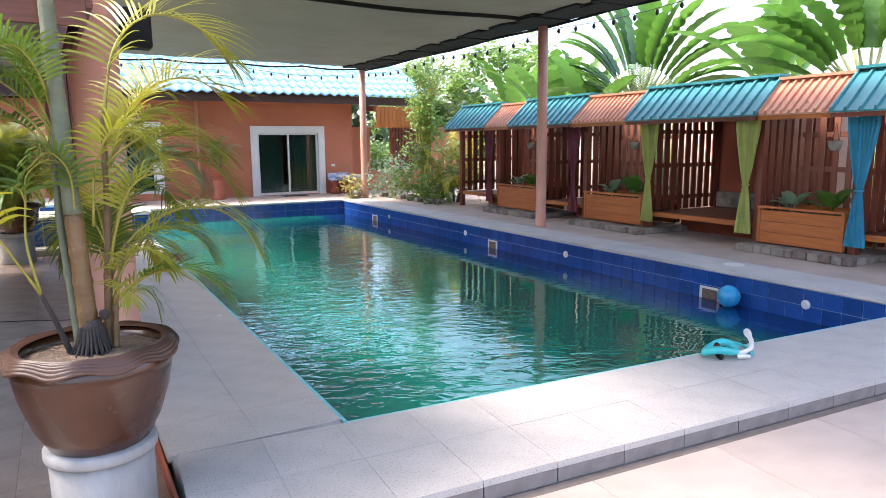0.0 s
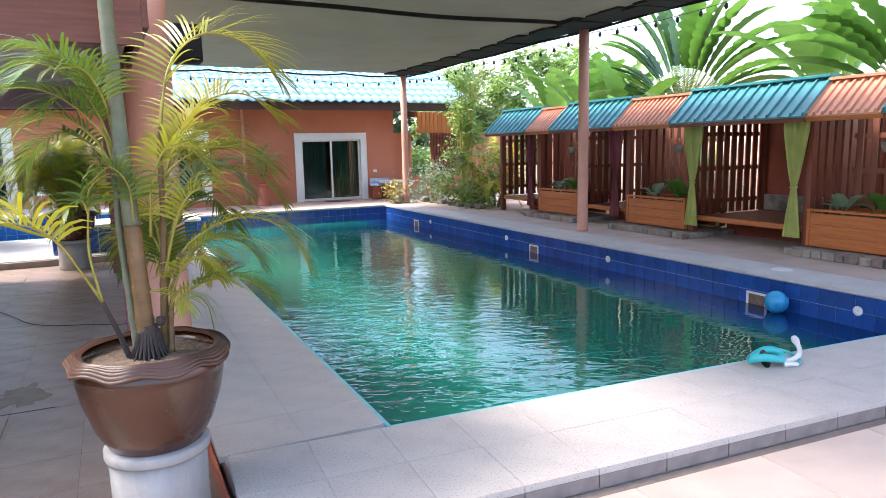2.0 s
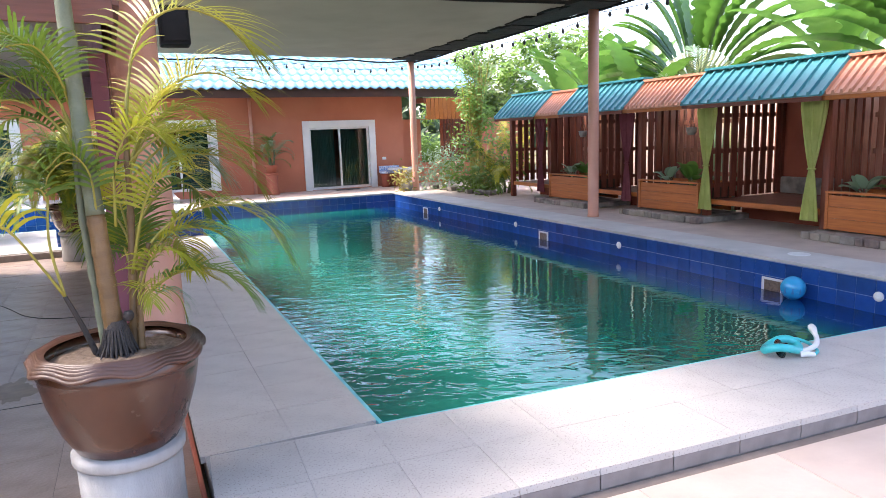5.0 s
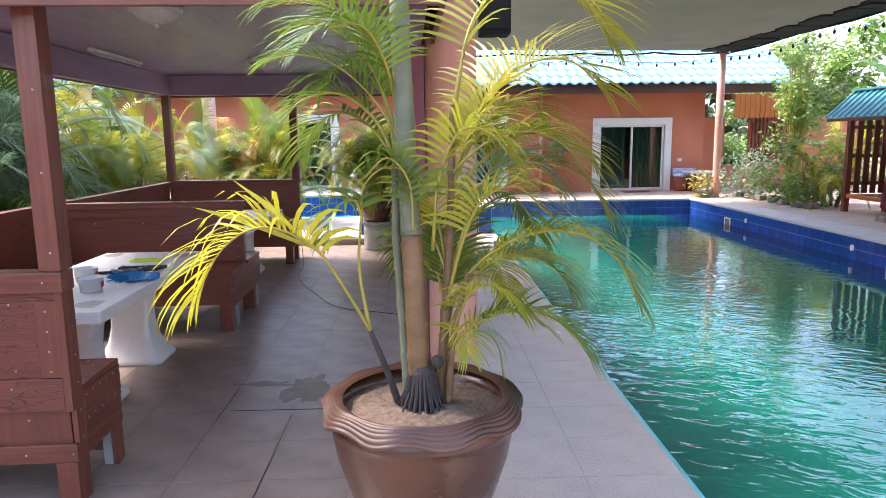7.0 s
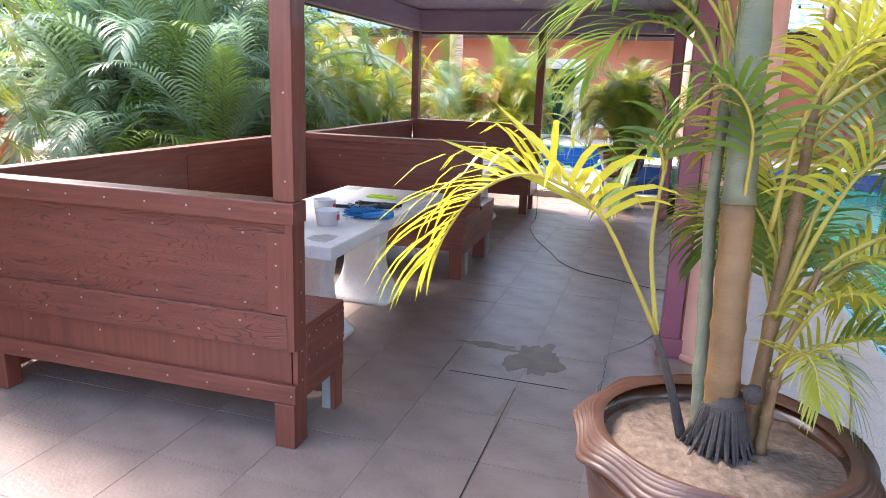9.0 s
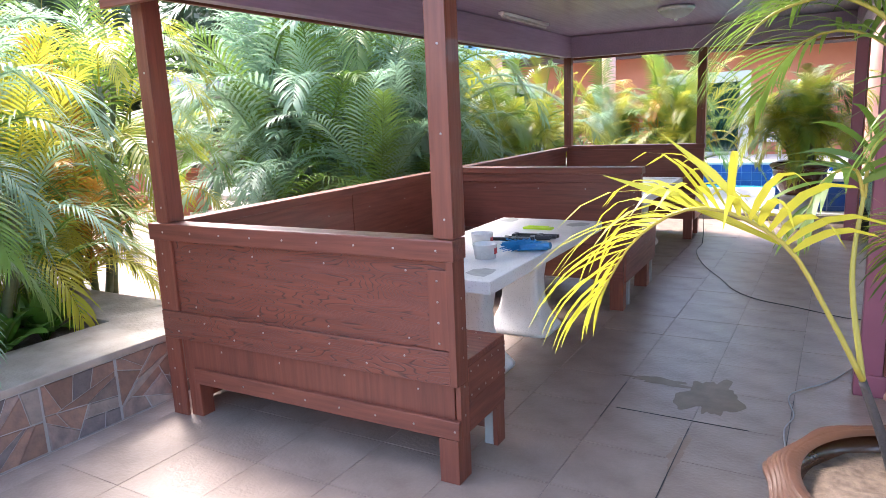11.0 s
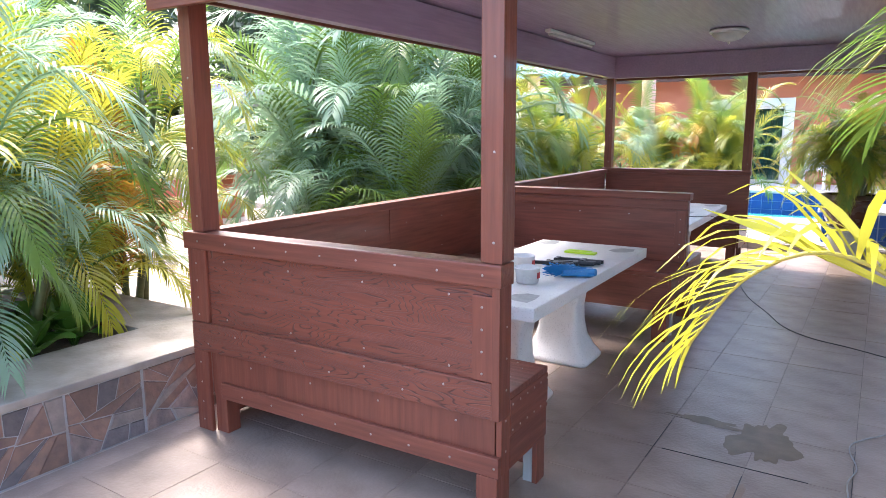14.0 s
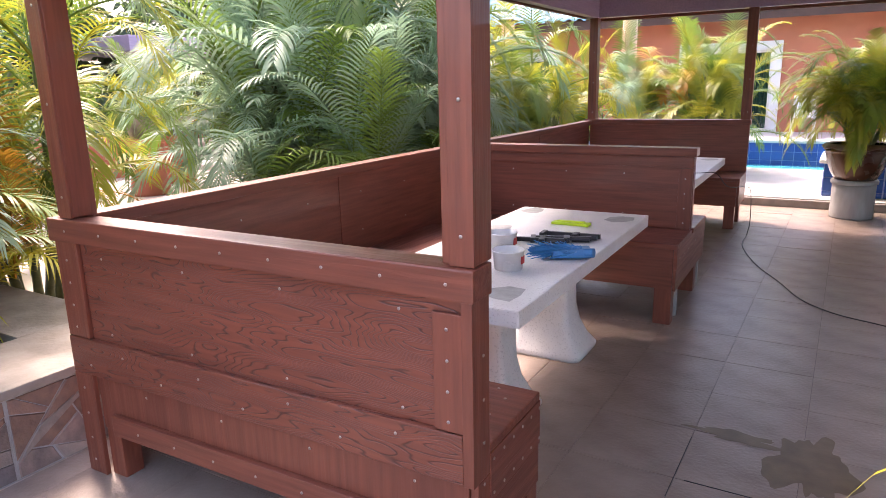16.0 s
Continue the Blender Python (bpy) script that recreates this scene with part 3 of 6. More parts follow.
setting("eaves_soffit", box(-16.4, 11.2, 19.784, 20.496, 2.90, 2.94), M["coral"], "coral-red eaves soffit", "ceiling")
bm = bmesh.new()
bm.faces.new([bm.verts.new(p) for p in ((-16.4, 23.35, 4.80), (11.25, 23.35, 4.80), (11.25, 27.2, 2.9), (-16.4, 27.2, 2.9))])
part("rear_slope", bm, M["roofblue"], roof)

# recess: yellow board panel, slatted screen
panel = thing("board_panel", "orange-yellow vertical board panel hung under the eaves", "panel")
me = mesh_of("board", box(-0.062, 0.062, -0.02, 0.02, 0, 0.62, 0.006), M["orangewood"])
for k in range(13):
    piece("board", me, panel, pose(9.42 + 0.135 * k, 19.68, 2.06))
part("top_batten", box(9.32, 11.12, 19.702, 19.73, 2.52, 2.60, 0.004), M["orangewood"], panel)
part("bottom_batten", box(9.32, 11.12, 19.702, 19.73, 2.10, 2.17, 0.004), M["orangewood"], panel)
part("bearer", box(9.28, 9.36, 19.70, 20.75, 2.55, 2.70, 0.004), M["redwood_y"], panel)
screen = thing("slat_screen", "dark red-brown slatted timber screen on the low wall", "screen")
me = mesh_of("slat", box(-0.03, 0.03, -0.015, 0.015, 0, 1.35, 0.004), M["redwood"])
for k in range(11):
    piece("slat", me, screen, pose(10.42 + 0.105 * k, HY + 0.26, 0.74))
for z in (0.95, 1.4, 1.9):
    part("rail", box(10.38, 11.55, HY + 0.22, HY + 0.243, z, z + 0.05, 0.004), M["redwood_y"], screen)
setting("recess_roof_beam", box(8.95, 11.6, HY + 0.2, HY + 0.46, 2.79, 2.9), M["fascia"], "brown beam over the recess", "beam")

# ---- canopy over the pool ----
CZ = 3.52
can = thing("shade_canopy", "grey-green shade cloth stretched over the pool with black edges", "canopy")
bm = bmesh.new()
nx, ny = 24, 44
CX0, CX1, CY0, CY1 = 1.55, 8.36, 2.33, 18.24
grid = []
for j in range(ny + 1):
    row = []
    for i in range(nx + 1):
        x, y = CX0 + (CX1 - CX0) * i / nx, CY0 + (CY1 - CY0) * j / ny
        bay = (y - 10.28) / 7.95
        u = abs(bay - math.floor(bay) - 0.5) * 2
        sag = 0.13 * (1 - u * u) * (0.35 + 0.65 * math.sin(math.pi * i / nx))
        wr = 0.012 * math.sin(9 * x + 2.3 * y) * math.sin(math.pi * i / nx)
        row.append(bm.verts.new((x, y, CZ + 0.10 + 0.06 * (CX1 - x) / 7 - sag + wr)))
    grid.append(row)
for j in range(ny):
    for i in range(nx):
        bm.faces.new((grid[j][i], grid[j][i + 1], grid[j + 1][i + 1], grid[j + 1][i]))
part("cloth", bm, M["canopy"], can, "", True)
bm = bmesh.new()
rr_ = random.Random(4)
for k in range(46):
    y = CY0 + 15.5 * k / 46
    add_box(bm, 7.75 + rr_.uniform(-0.1, 0.1), 8.42, y, y + 0.45, CZ + 0.005 + rr_.uniform(0, 0.03), CZ + 0.03 + rr_.uniform(0.01, 0.06))
part("edge_cloth", bm, M["blackcloth"], can, "black folded edge of the cloth")
for y in (10.28, 2.36):
    bm = bmesh.new()
    tube([(CX0 + (8.3 - CX0) * k / 16, y + 0.05 * math.sin(k * 0.8), CZ + 0.09 + 0.05 * (1 - k / 16) - 0.06 * math.sin(math.pi * k / 16)) for k in range(17)], 0.035, 6, bm)
    part("seam", bm, M["blackcloth"], can, "black seam with a cable")
part("edge_cable", tube([(8.4, CY0 + k * 1.59, CZ + 0.02 - 0.03 * (k % 2)) for k in range(11)], 0.02, 6), M["blackcloth"], can)
part("far_edge", tube([(CX0 + (8.36 - CX0) * k / 20, CY1 - 0.02, CZ + 0.06 - 0.05 * math.sin(math.pi * (k % 5) / 5)) for k in range(21)], 0.022, 6), M["blackcloth"], can)


def string_lights(pts, label):
    """Small dark bulbs along a sagging wire."""
    s = thing("string_light", label, "string light")
    bm = bmesh.new()
    for (a, b) in zip(pts, pts[1:]):
        a, b = Vector(a), Vector(b)
        tube([a.lerp(b, k / 8) + Vector((0, 0, -0.12 * math.sin(math.pi * k / 8))) for k in range(9)], 0.006, 5, bm)
    part("wire", bm, M["black"], s)
    me = mesh_of("bulb", lathe([(0.004, 0), (0.022, -0.02), (0.03, -0.06), (0.012, -0.09)], 10), M["black"], True)
    for a, b in zip(pts, pts[1:]):
        a, b = Vector(a), Vector(b)
        n = max(2, int((b - a).length / 0.42))
        for k in range(n):
            f = (k + 0.5) / n
            piece("bulb", me, s, Matrix.Translation(a.lerp(b, f) + Vector((0, 0, -0.12 * math.sin(math.pi * f) - 0.005))))


string_lights([(8.45, 18.3, 3.48), (8.5, 14.3, 3.5), (8.5, 10.35, 3.5), (8.5, 6.0, 3.6)], "string of small dark bulbs along the canopy edge")
string_lights([(2.2, 18.3, 3.5), (5.2, 18.3, 3.48), (8.3, 18.3, 3.46)], "string of small dark bulbs under the far canopy edge")


def round_post(x, y, r, z0, z1, label):
    p = thing("canopy_post", label, "post", "canopy posts", (x, y, z0))
    h = z1 - z0
    part("shaft", lathe([(r * 1.02, 0), (r, 0.02), (r * 0.97, h * 0.5), (r * 0.96, h)], 28), M["coralpost"], p, "", True)
    part("foot", lathe([(r * 1.06, 0), (r * 1.05, 0.03), (r, 0.04)], 28), M["coralpost"], p, "", True)
    part("cap", box(-r * 1.1, r * 1.1, -r * 1.1, r * 1.1, h, h + 0.05, 0.006), M["fascia"], p, "dark steel cap")
    return p


round_post(8.35, 10.36, 0.092, COPE, CZ + 0.03, "slim round coral-painted post at the pool edge")
round_post(8.32, 18.24, 0.092, COPE, CZ + 0.03, "slim round coral-painted post at the pool corner")
round_post(1.24, 6.42, 0.185, 0.0, 3.75, "thick round coral-painted pillar between pool and pavilion")
round_post(1.24, 14.6, 0.15, COPE, 3.6, "thick round coral-painted pillar beside the pool")


# ---- pavilion: posts, roof, benches, tables ----
BX0, BX1 = -2.329, -0.519
SCREW = mesh_of("screw", lathe([(0.0052, 0.0), (0.0052, 0.0018), (0.0025, 0.0026)], 8), M["steel"], True)


def screws(parent, spots, rx=90, rz=0):
    for x, y, z in spots:
        piece("screw", SCREW, parent, pose(x, y, z, rx, 0, rz))


def pav_post(x, y, z0, z1, mat_name="bench_z", w=0.098):
    p = thing("pavilion_post", "square red-brown stained timber post of the pavilion", "post", "pavilion posts", (x, y, z0))
    h = z1 - z0
    part("shaft", box(-w / 2, w / 2, -w / 2, w / 2, 0, h, 0.005), M[mat_name], p)
    part("cover_strip", box(-w * 0.22, w * 0.52, -w / 2 - 0.012, -w / 2 - 0.001, 0.0, h, 0.002), M[mat_name], p)
    screws(p, [(w * 0.15, -w / 2 - 0.0125, 0.08 + 0.34 * k) for k in range(int(h / 0.34))])
    return p


BEAM = 2.23
for x, y in ((-2.254, 4.665), (-0.566, 4.665), (-2.254, 11.17), (-0.568, 11.17)):
    pav_post(x, y, 1.076 if y < 6 else 1.09, BEAM)
pav_post(-2.258, 7.88, 1.076, BEAM)
for x, y in ((1.045, 6.36), (1.06, 11.0)):
    p = thing("pavilion_post", "square plum-painted post of the pavilion by the pool", "post", "pavilion posts", (x, y, 0))
    part("shaft", box(-0.055, 0.055, -0.055, 0.055, 0, BEAM, 0.006), M["purple"], p)
    part("foot", box(-0.075, 0.075, -0.075, 0.075, 0, 0.12, 0.008), M["purple"], p)
    part("cover_board", box(0.058, 0.075, -0.06, 0.06, 0.12, BEAM, 0.003), M["bench_z"], p)

# roof of the pavilion
RX0, RX1, RY0, RY1 = -2.36, 1.14, 4.52, 11.62
setting("ceiling_pavilion", box(RX0 + 0.04, RX1 - 0.04, RY0 + 0.04, RY1 - 0.04, 2.50, 2.53), M["ceil"], "dark brown boarded ceiling of the pavilion", "ceiling")
proof = thing("pavilion_roof", "low red-brown pavilion roof with deep fascia boards", "roof")
for nm, b in (("fascia", (RX0, RX1, RY0 - 0.03, RY0, BEAM - 0.085, 2.62)), ("fascia", (RX0, RX1, RY1, RY1 + 0.03, BEAM, 2.62))):
    part(nm, box(*b, 0.004), M["bench_x"], proof)
for nm, b in (("fascia", (RX0 - 0.03, RX0, RY0 - 0.03, RY1 + 0.03, BEAM, 2.62)), ("fascia", (RX1, RX1 + 0.03, RY0 - 0.03, RY1 + 0.03, BEAM, 2.62))):
    part(nm, box(*b, 0.004), M["bench_y"], proof)
for y in (4.62, 11.17):
    part("beam", box(RX0 + 0.002, RX1 - 0.002, y - 0.045, y + 0.045, BEAM, 2.49, 0.004), M["ceil"], proof)
for x in (-2.24, 1.04):
    part("beam", box(x - 0.045, x + 0.045, 4.67, 11.12, BEAM, 2.49, 0.004), M["ceil"], proof)
part("deck", box(RX0 - 0.1, RX1 + 0.1, RY0 - 0.1, RY1 + 0.1, 2.622, 2.68, 0.01), M["orangeroof"], proof, "orange-brown roof sheet")
for x, y in ((-0.56, 9.36), (-0.66, 6.42)):
    l = thing("ceiling_lamp", "round frosted glass ceiling lamp with a metal ring, unlit", "lamp", "ceiling lamps", (x, y, 2.494))
    part("ring", lathe([(0.17, 0), (0.175, -0.02), (0.16, -0.035)], 32), M["alu"], l, "", True)
    part("shade", lathe([(0.158, -0.02), (0.15, -0.05), (0.11, -0.085), (0.05, -0.105), (0.004, -0.11)], 32), M["lampglass"], l, "", True)
    part("finial", lathe([(0.012, -0.105), (0.016, -0.12), (0.004, -0.135)], 12), M["alu"], l, "", True)
l = thing("tube_lamp", "slim white fluorescent tube lamp under the ceiling, unlit", "lamp", "", (-1.95, 8.95, 2.494))
part("tray", box(-0.03, 0.03, -0.6, 0.6, -0.03, 0, 0.004), M["white"], l)
part("tube", tube([(0, -0.57, -0.045), (0, 0.57, -0.045)], 0.013, 10), M["lampglass"], l)


def near_bench():
    b = thing("bench", "red-brown stained timber bench with a tall panelled back and steel screws", "bench", "pavilion benches")
    y0 = 4.598
    f = y0
    part("top_rail", box(BX0 - 0.01, BX1 + 0.01, f - 0.012, f + 0.10, 0.985, 1.074, 0.006), M["bench_x"], b)
    part("back_panel", box(BX0 + 0.02, BX1 - 0.02, f + 0.022, f + 0.06, 0.58, 0.984, 0.002), M["panel"], b, "embossed wood-grain panel")
    part("stile", box(BX0 + 0.0, BX0 + 0.13, f + 0.004, f + 0.021, 0.60, 0.984, 0.003), M["bench_z"], b)
    part("stile", box(BX1 - 0.125, BX1 - 0.035, f + 0.004, f + 0.021, 0.60, 0.945, 0.003), M["bench_z"], b)
    part("corner_board", box(BX1 - 0.034, BX1, f - 0.002, f + 0.10, 0.445, 0.984, 0.003), M["bench_z"], b)
    part("middle_board", box(BX0, BX1 - 0.035, f, f + 0.02, 0.445, 0.597, 0.004), M["panel"], b)
    part("lower_panel", box(BX0 + 0.11, BX1 - 0.03, f + 0.024, f + 0.05, 0.21, 0.53, 0.002), M["bench_z"], b)
    part("bottom_rail", box(BX0 + 0.2, BX1, f - 0.002, f + 0.023, 0.205, 0.29, 0.004), M["bench_x"], b)
    part("corner_board", box(BX0, BX0 + 0.11, f, f + 0.02, 0.0, 0.444, 0.004), M["bench_z"], b)
    part("seat", box(BX0, BX1 - 0.0, f + 0.101, 5.08, 0.505, 0.534, 0.005), M["bench_x"], b)
    part("side_board", box(BX1 - 0.024, BX1 + 0.002, f + 0.101, 5.08, 0.345, 0.504, 0.003), M["bench_y"], b)
    part("side_board", box(BX1 - 0.026, BX1, f + 0.101, 5.075, 0.205, 0.343, 0.003), M["bench_y"], b)
    part("corner_board", box(BX1 - 0.024, BX1, f + 0.024, f + 0.10, 0.205, 0.444, 0.003), M["bench_z"], b)
    # carried almost to the floor, out of sight, to deepen the shade underneath
    part("front_board", box(BX0, BX1 - 0.08, 5.05, 5.075, 0.05, 0.504, 0.003), M["bench_x"], b)
    for x in (BX0 + 0.115, BX1 - 0.10):
        part("leg", box(x, x + (0.095 if x > -1 else 0.085), f - 0.004 if x > -1 else f + 0.026, f + 0.11, 0.0, 0.204 if x > -1 else 0.44, 0.004), M["bench_z"], b)
    part("leg", box(BX1 - 0.075, BX1 - 0.03, 4.99, 5.045, 0, 0.3, 0.003), M["greycem"], b, "bare grey steel leg")
    part("leg", box(BX1 - 0.028, BX1 - 0.004, 4.985, 5.07, 0, 0.204, 0.003), M["bench_z"], b)
    sp = []
    for k in range(9):
        x = BX0 + 0.1 + k * 0.205
        sp += [(x, f - 0.0125, 1.03)]
        if k > 0:
            sp += [(x + 0.05, f - 0.0025, 0.245)]
        if k < 8:
            sp += [(x + 0.02, f - 0.0005, 0.555 if k % 2 else 0.49)]
    for k in range(4):
        sp += [(BX0 + 0.25 + k * 0.44, f + 0.0215, 0.93), (BX0 + 0.25 + k * 0.44, f + 0.0215, 0.63), (BX0 + 0.4 + 0.4 * k, f + 0.0235, 0.40)]
        sp += [(BX1 - 0.08, f + 0.0035, 0.63 + 0.09 * k), (BX0 + 0.06, f + 0.0035, 0.64 + 0.09 * k)]
    sp += [(BX0 + 0.05, f - 0.0005, z) for z in (0.06, 0.16, 0.27, 0.38)]
    screws(b, sp)
    screws(b, [(BX1 + 0.0025, f + 0.12 + 0.07 * k, z) for k in range(6) for z in (0.48, 0.37)] + [(BX1 + 0.0005, f + 0.06, 0.3 + 0.13 * k) for k in range(5)], 90, 90)
    screws(b, [(BX1 - 0.08 - 0.05 * (k % 2), f + 0.14 + 0.06 * k, 0.5345) for k in range(6)], 0)
    return b


near_bench()


def middle_bench():
    b = thing("bench", "double-sided red-brown timber bench with a shared tall back", "bench", "pavilion benches")
    y = 7.88
    part("top_rail", box(BX0 + 0.16, BX1 + 0.01, y - 0.06, y + 0.06, 1.03, 1.085, 0.006), M["bench_x"], b)
    part("back_panel", box(BX0 + 0.16, BX1 - 0.005, y - 0.03, y + 0.03, 0.535, 1.029, 0.003), M["bench_x"], b)
    part("stile", box(BX1 - 0.10, BX1 - 0.01, y - 0.048, y - 0.031, 0.535, 0.95, 0.003), M["bench_z"], b)
    part("header_board", box(BX0 + 0.16, BX1 - 0.006, y - 0.048, y - 0.031, 0.955, 1.029, 0.003), M["bench_x"], b)
    for s, a, c in ((-1, 7.36, 7.848), (1, 7.912, 8.42)):
        part("seat", box(BX0 + 0.16, BX1 + 0.005, a, c, 0.50, 0.533, 0.005), M["bench_x"], b)
        part("front_board", box(BX0 + 0.16, BX1 - 0.02, a + 0.01 if s < 0 else c - 0.035, a + 0.035 if s < 0 else c - 0.01, 0.24, 0.499, 0.004), M["bench_x"], b)
    part("side_board", box(BX1 - 0.018, BX1 + 0.004, 7.37, 8.41, 0.37, 0.499, 0.003), M["bench_y"], b)
    part("side_board", box(BX1 - 0.018, BX1 + 0.001, 7.375, 8.405, 0.23, 0.368, 0.003), M["bench_y"], b)
    for yy in (7.385, 8.19):
        part("leg", box(BX1 - 0.13, BX1 - 0.022, yy, yy + 0.09, 0, 0.24, 0.004), M["bench_z"], b)
        part("leg", box(BX1 - 0.07, BX1 - 0.025, yy + 0.19, yy + 0.23, 0, 0.24, 0.003), M["greycem"], b, "bare grey steel leg")
        part("leg", box(BX0 + 0.2, BX0 + 0.29, yy, yy + 0.09, 0, 0.24, 0.004), M["bench_z"], b)
    screws(b, [(BX0 + 0.5 + 0.42 * (k % 4), y - 0.0305, 0.62 + 0.28 * (k // 4)) for k in range(8)] + [(BX1 - 0.055, y - 0.0485, 0.58 + 0.1 * k) for k in range(4)])
    screws(b, [(BX1 + 0.0045, 7.46 + 0.14 * k, 0.43) for k in range(7)], 90, 90)


def far_bench():
    b = thing("bench", "red-brown timber bench with a tall plain back at the pavilion end", "bench", "pavilion benches")
    y = 11.12
    part("top_rail", box(BX0, BX1 + 0.01, y - 0.02, y + 0.10, 1.035, 1.09, 0.006), M["bench_x"], b)
    part("back_panel", box(BX0 + 0.06, BX1, y, y + 0.05, 0.21, 1.034, 0.003), M["bench_x"], b)
    part("seat", box(BX0 + 0.16, BX1 + 0.005, 10.53, y - 0.002, 0.50, 0.533, 0.005), M["bench_x"], b)
    part("front_board", box(BX0 + 0.16, BX1 - 0.02, 10.54, 10.565, 0.24, 0.499, 0.004), M["bench_x"], b)
    part("side_board", box(BX1 - 0.018, BX1 + 0.004, 10.54, y - 0.003, 0.24, 0.499, 0.003), M["bench_y"], b)
    for x in (BX1 - 0.13, BX0 + 0.2):
        for yy in (10.56, 10.98):
            part("leg", box(x, x + 0.10, yy, yy + 0.09, 0, 0.24, 0.004), M["bench_z"], b)


middle_bench()
far_bench()


def side_bench(y0, y1):
    b = thing("bench", "red-brown timber side bench along the tall pavilion wall", "bench", "pavilion benches")
    part("top_rail", box(BX0 - 0.01, BX0 + 0.09, y0, y1, 1.02, 1.074, 0.006), M["bench_y"], b)
    n = 2
    for k in range(n):
        a, c = y0 + (y1 - y0) * k / n, y0 + (y1 - y0) * (k + 1) / n
        # panel extended down to the floor to stop sunlight leaking under the bench
        part("back_panel", box(BX0 + 0.02, BX0 + 0.06, a + 0.003, c - 0.003, 0.03, 1.019, 0.003), M["bench_y"], b)
    part("seat", box(BX0 + 0.061, BX0 + 0.50, y0 + (0.39 if y0 < 6 else 0.46), y1 - 0.51, 0.50, 0.531, 0.005), M["bench_y"], b)
    # board made deeper than needed, only to darken the floor below
    part("front_board", box(BX0 + 0.46, BX0 + 0.485, y0 + (0.39 if y0 < 6 else 0.46), y1 - 0.51, 0.06, 0.499, 0.004), M["bench_y"], b)
    for yy in (y0 + 0.5, y1 - 0.6):
        part("leg", box(BX0 + 0.08, BX0 + 0.17, yy, yy + 0.09, 0, 0.5, 0.004), M["bench_z"], b)
    screws(b, [(BX0 + 0.0605, y0 + 0.3 + 0.5 * k, z) for k in range(int((y1 - y0 - 0.4) / 0.5)) for z in (0.66, 0.9)], 90, 90)


side_bench(4.70, 7.875)
side_bench(7.885, 11.09)


def stone_table(y0, y1):
    t = thing("stone_table", "white terrazzo table with flared pedestal legs and grey inlays", "table", "stone tables")
    x0, x1 = -1.50, -0.68
    part("tabletop", box(x0, x1, y0, y1, 0.655, 0.726, 0.008), M["terrazzo"], t)
    for yc in (y0 + 0.56, y1 - 0.56):
        bm = bmesh.new()
        rings = []
        for z, wx, wy in ((0, 0.238, 0.19), (0.02, 0.24, 0.192), (0.035, 0.232, 0.184), (0.09, 0.192, 0.146), (0.17, 0.158, 0.112), (0.27, 0.138, 0.094), (0.38, 0.134, 0.09), (0.5, 0.15, 0.102), (0.6, 0.185, 0.13), (0.654, 0.215, 0.155)):
            ring = []
            for k in range(40):
                a = 2 * math.pi * (k + 0.5) / 40
                c, s = math.cos(a), math.sin(a)
                q = (abs(c) ** 10 + abs(s) ** 10) ** -0.1
                ring.append(bm.verts.new((-1.10 + wx * c * q, yc + wy * s * q, z)))
            rings.append(ring)
        for r0, r1 in zip(rings, rings[1:]):
            for k in range(40):
                bm.faces.new((r0[k], r0[(k + 1) % 40], r1[(k + 1) % 40], r1[k]))
        bm.faces.new(rings[0])
        bm.faces.new(rings[-1])
        part("pedestal", bm, M["terrazzo"], t, "flared cast pedestal", True)
    rng = random.Random(8)
    for fx, fy in ((0.2, 0.12), (0.83, 0.09), (0.17, 0.66), (0.14, 0.94), (0.86, 0.9), (0.72, 0.5)):
        bm = bmesh.new()
        ring = []
        for k in range(7):
            a = 2 * math.pi * k / 7
            r = rng.uniform(0.06, 0.105)
            ring.append(bm.verts.new((x0 + fx * (x1 - x0) + r * math.cos(a), y0 + fy * (y1 - y0) + r * 1.2 * math.sin(a), 0.7272)))
        bm.faces.new(ring)
        part("inlay", bm, M["greyinlay"], t, "grey stone inlay")


stone_table(5.28, 7.28)
stone_table(8.65, 10.65)

PAVILION_TURN = Matrix.Translation((-0.519, 4.598, 0)) @ pose(0, 0, 0, 0, 0, 1.13) @ Matrix.Translation((0.519, -4.598, 0))


def in_pavilion(ob):
    """The pavilion stands a little askew to the pool: turn one of its things with it."""
    ob.matrix_basis = PAVILION_TURN @ ob.matrix_basis
    return ob


for ob in list(scene.objects):
    if ob.parent is None and ob.name.split(".")[0] in ("pavilion_post", "pavilion_roof", "ceiling_pavilion", "ceiling_lamp", "tube_lamp", "bench", "stone_table"):
        in_pavilion(ob)

# ---- cabanas beyond the pool ----
FX, BXW = 9.35, 11.0
CAB = [(13.05, 14.75, "pinkcurt"), (10.25, 11.65, "pinkcurt"), (6.72, 8.83, "lime"), (3.3, 5.5, "bluecurt")]
ROOFS = {13.05: (13.16, 14.82), 10.25: (10.35, 12.24), 6.72: (6.63, 8.95), 3.3: (2.9, 5.62), 11.65: (12.25, 13.15), 8.83: (8.96, 10.34), 5.5: (5.63, 6.62)}
PLANT = [(11.65, 13.05), (8.83, 10.25), (5.5, 6.72)]


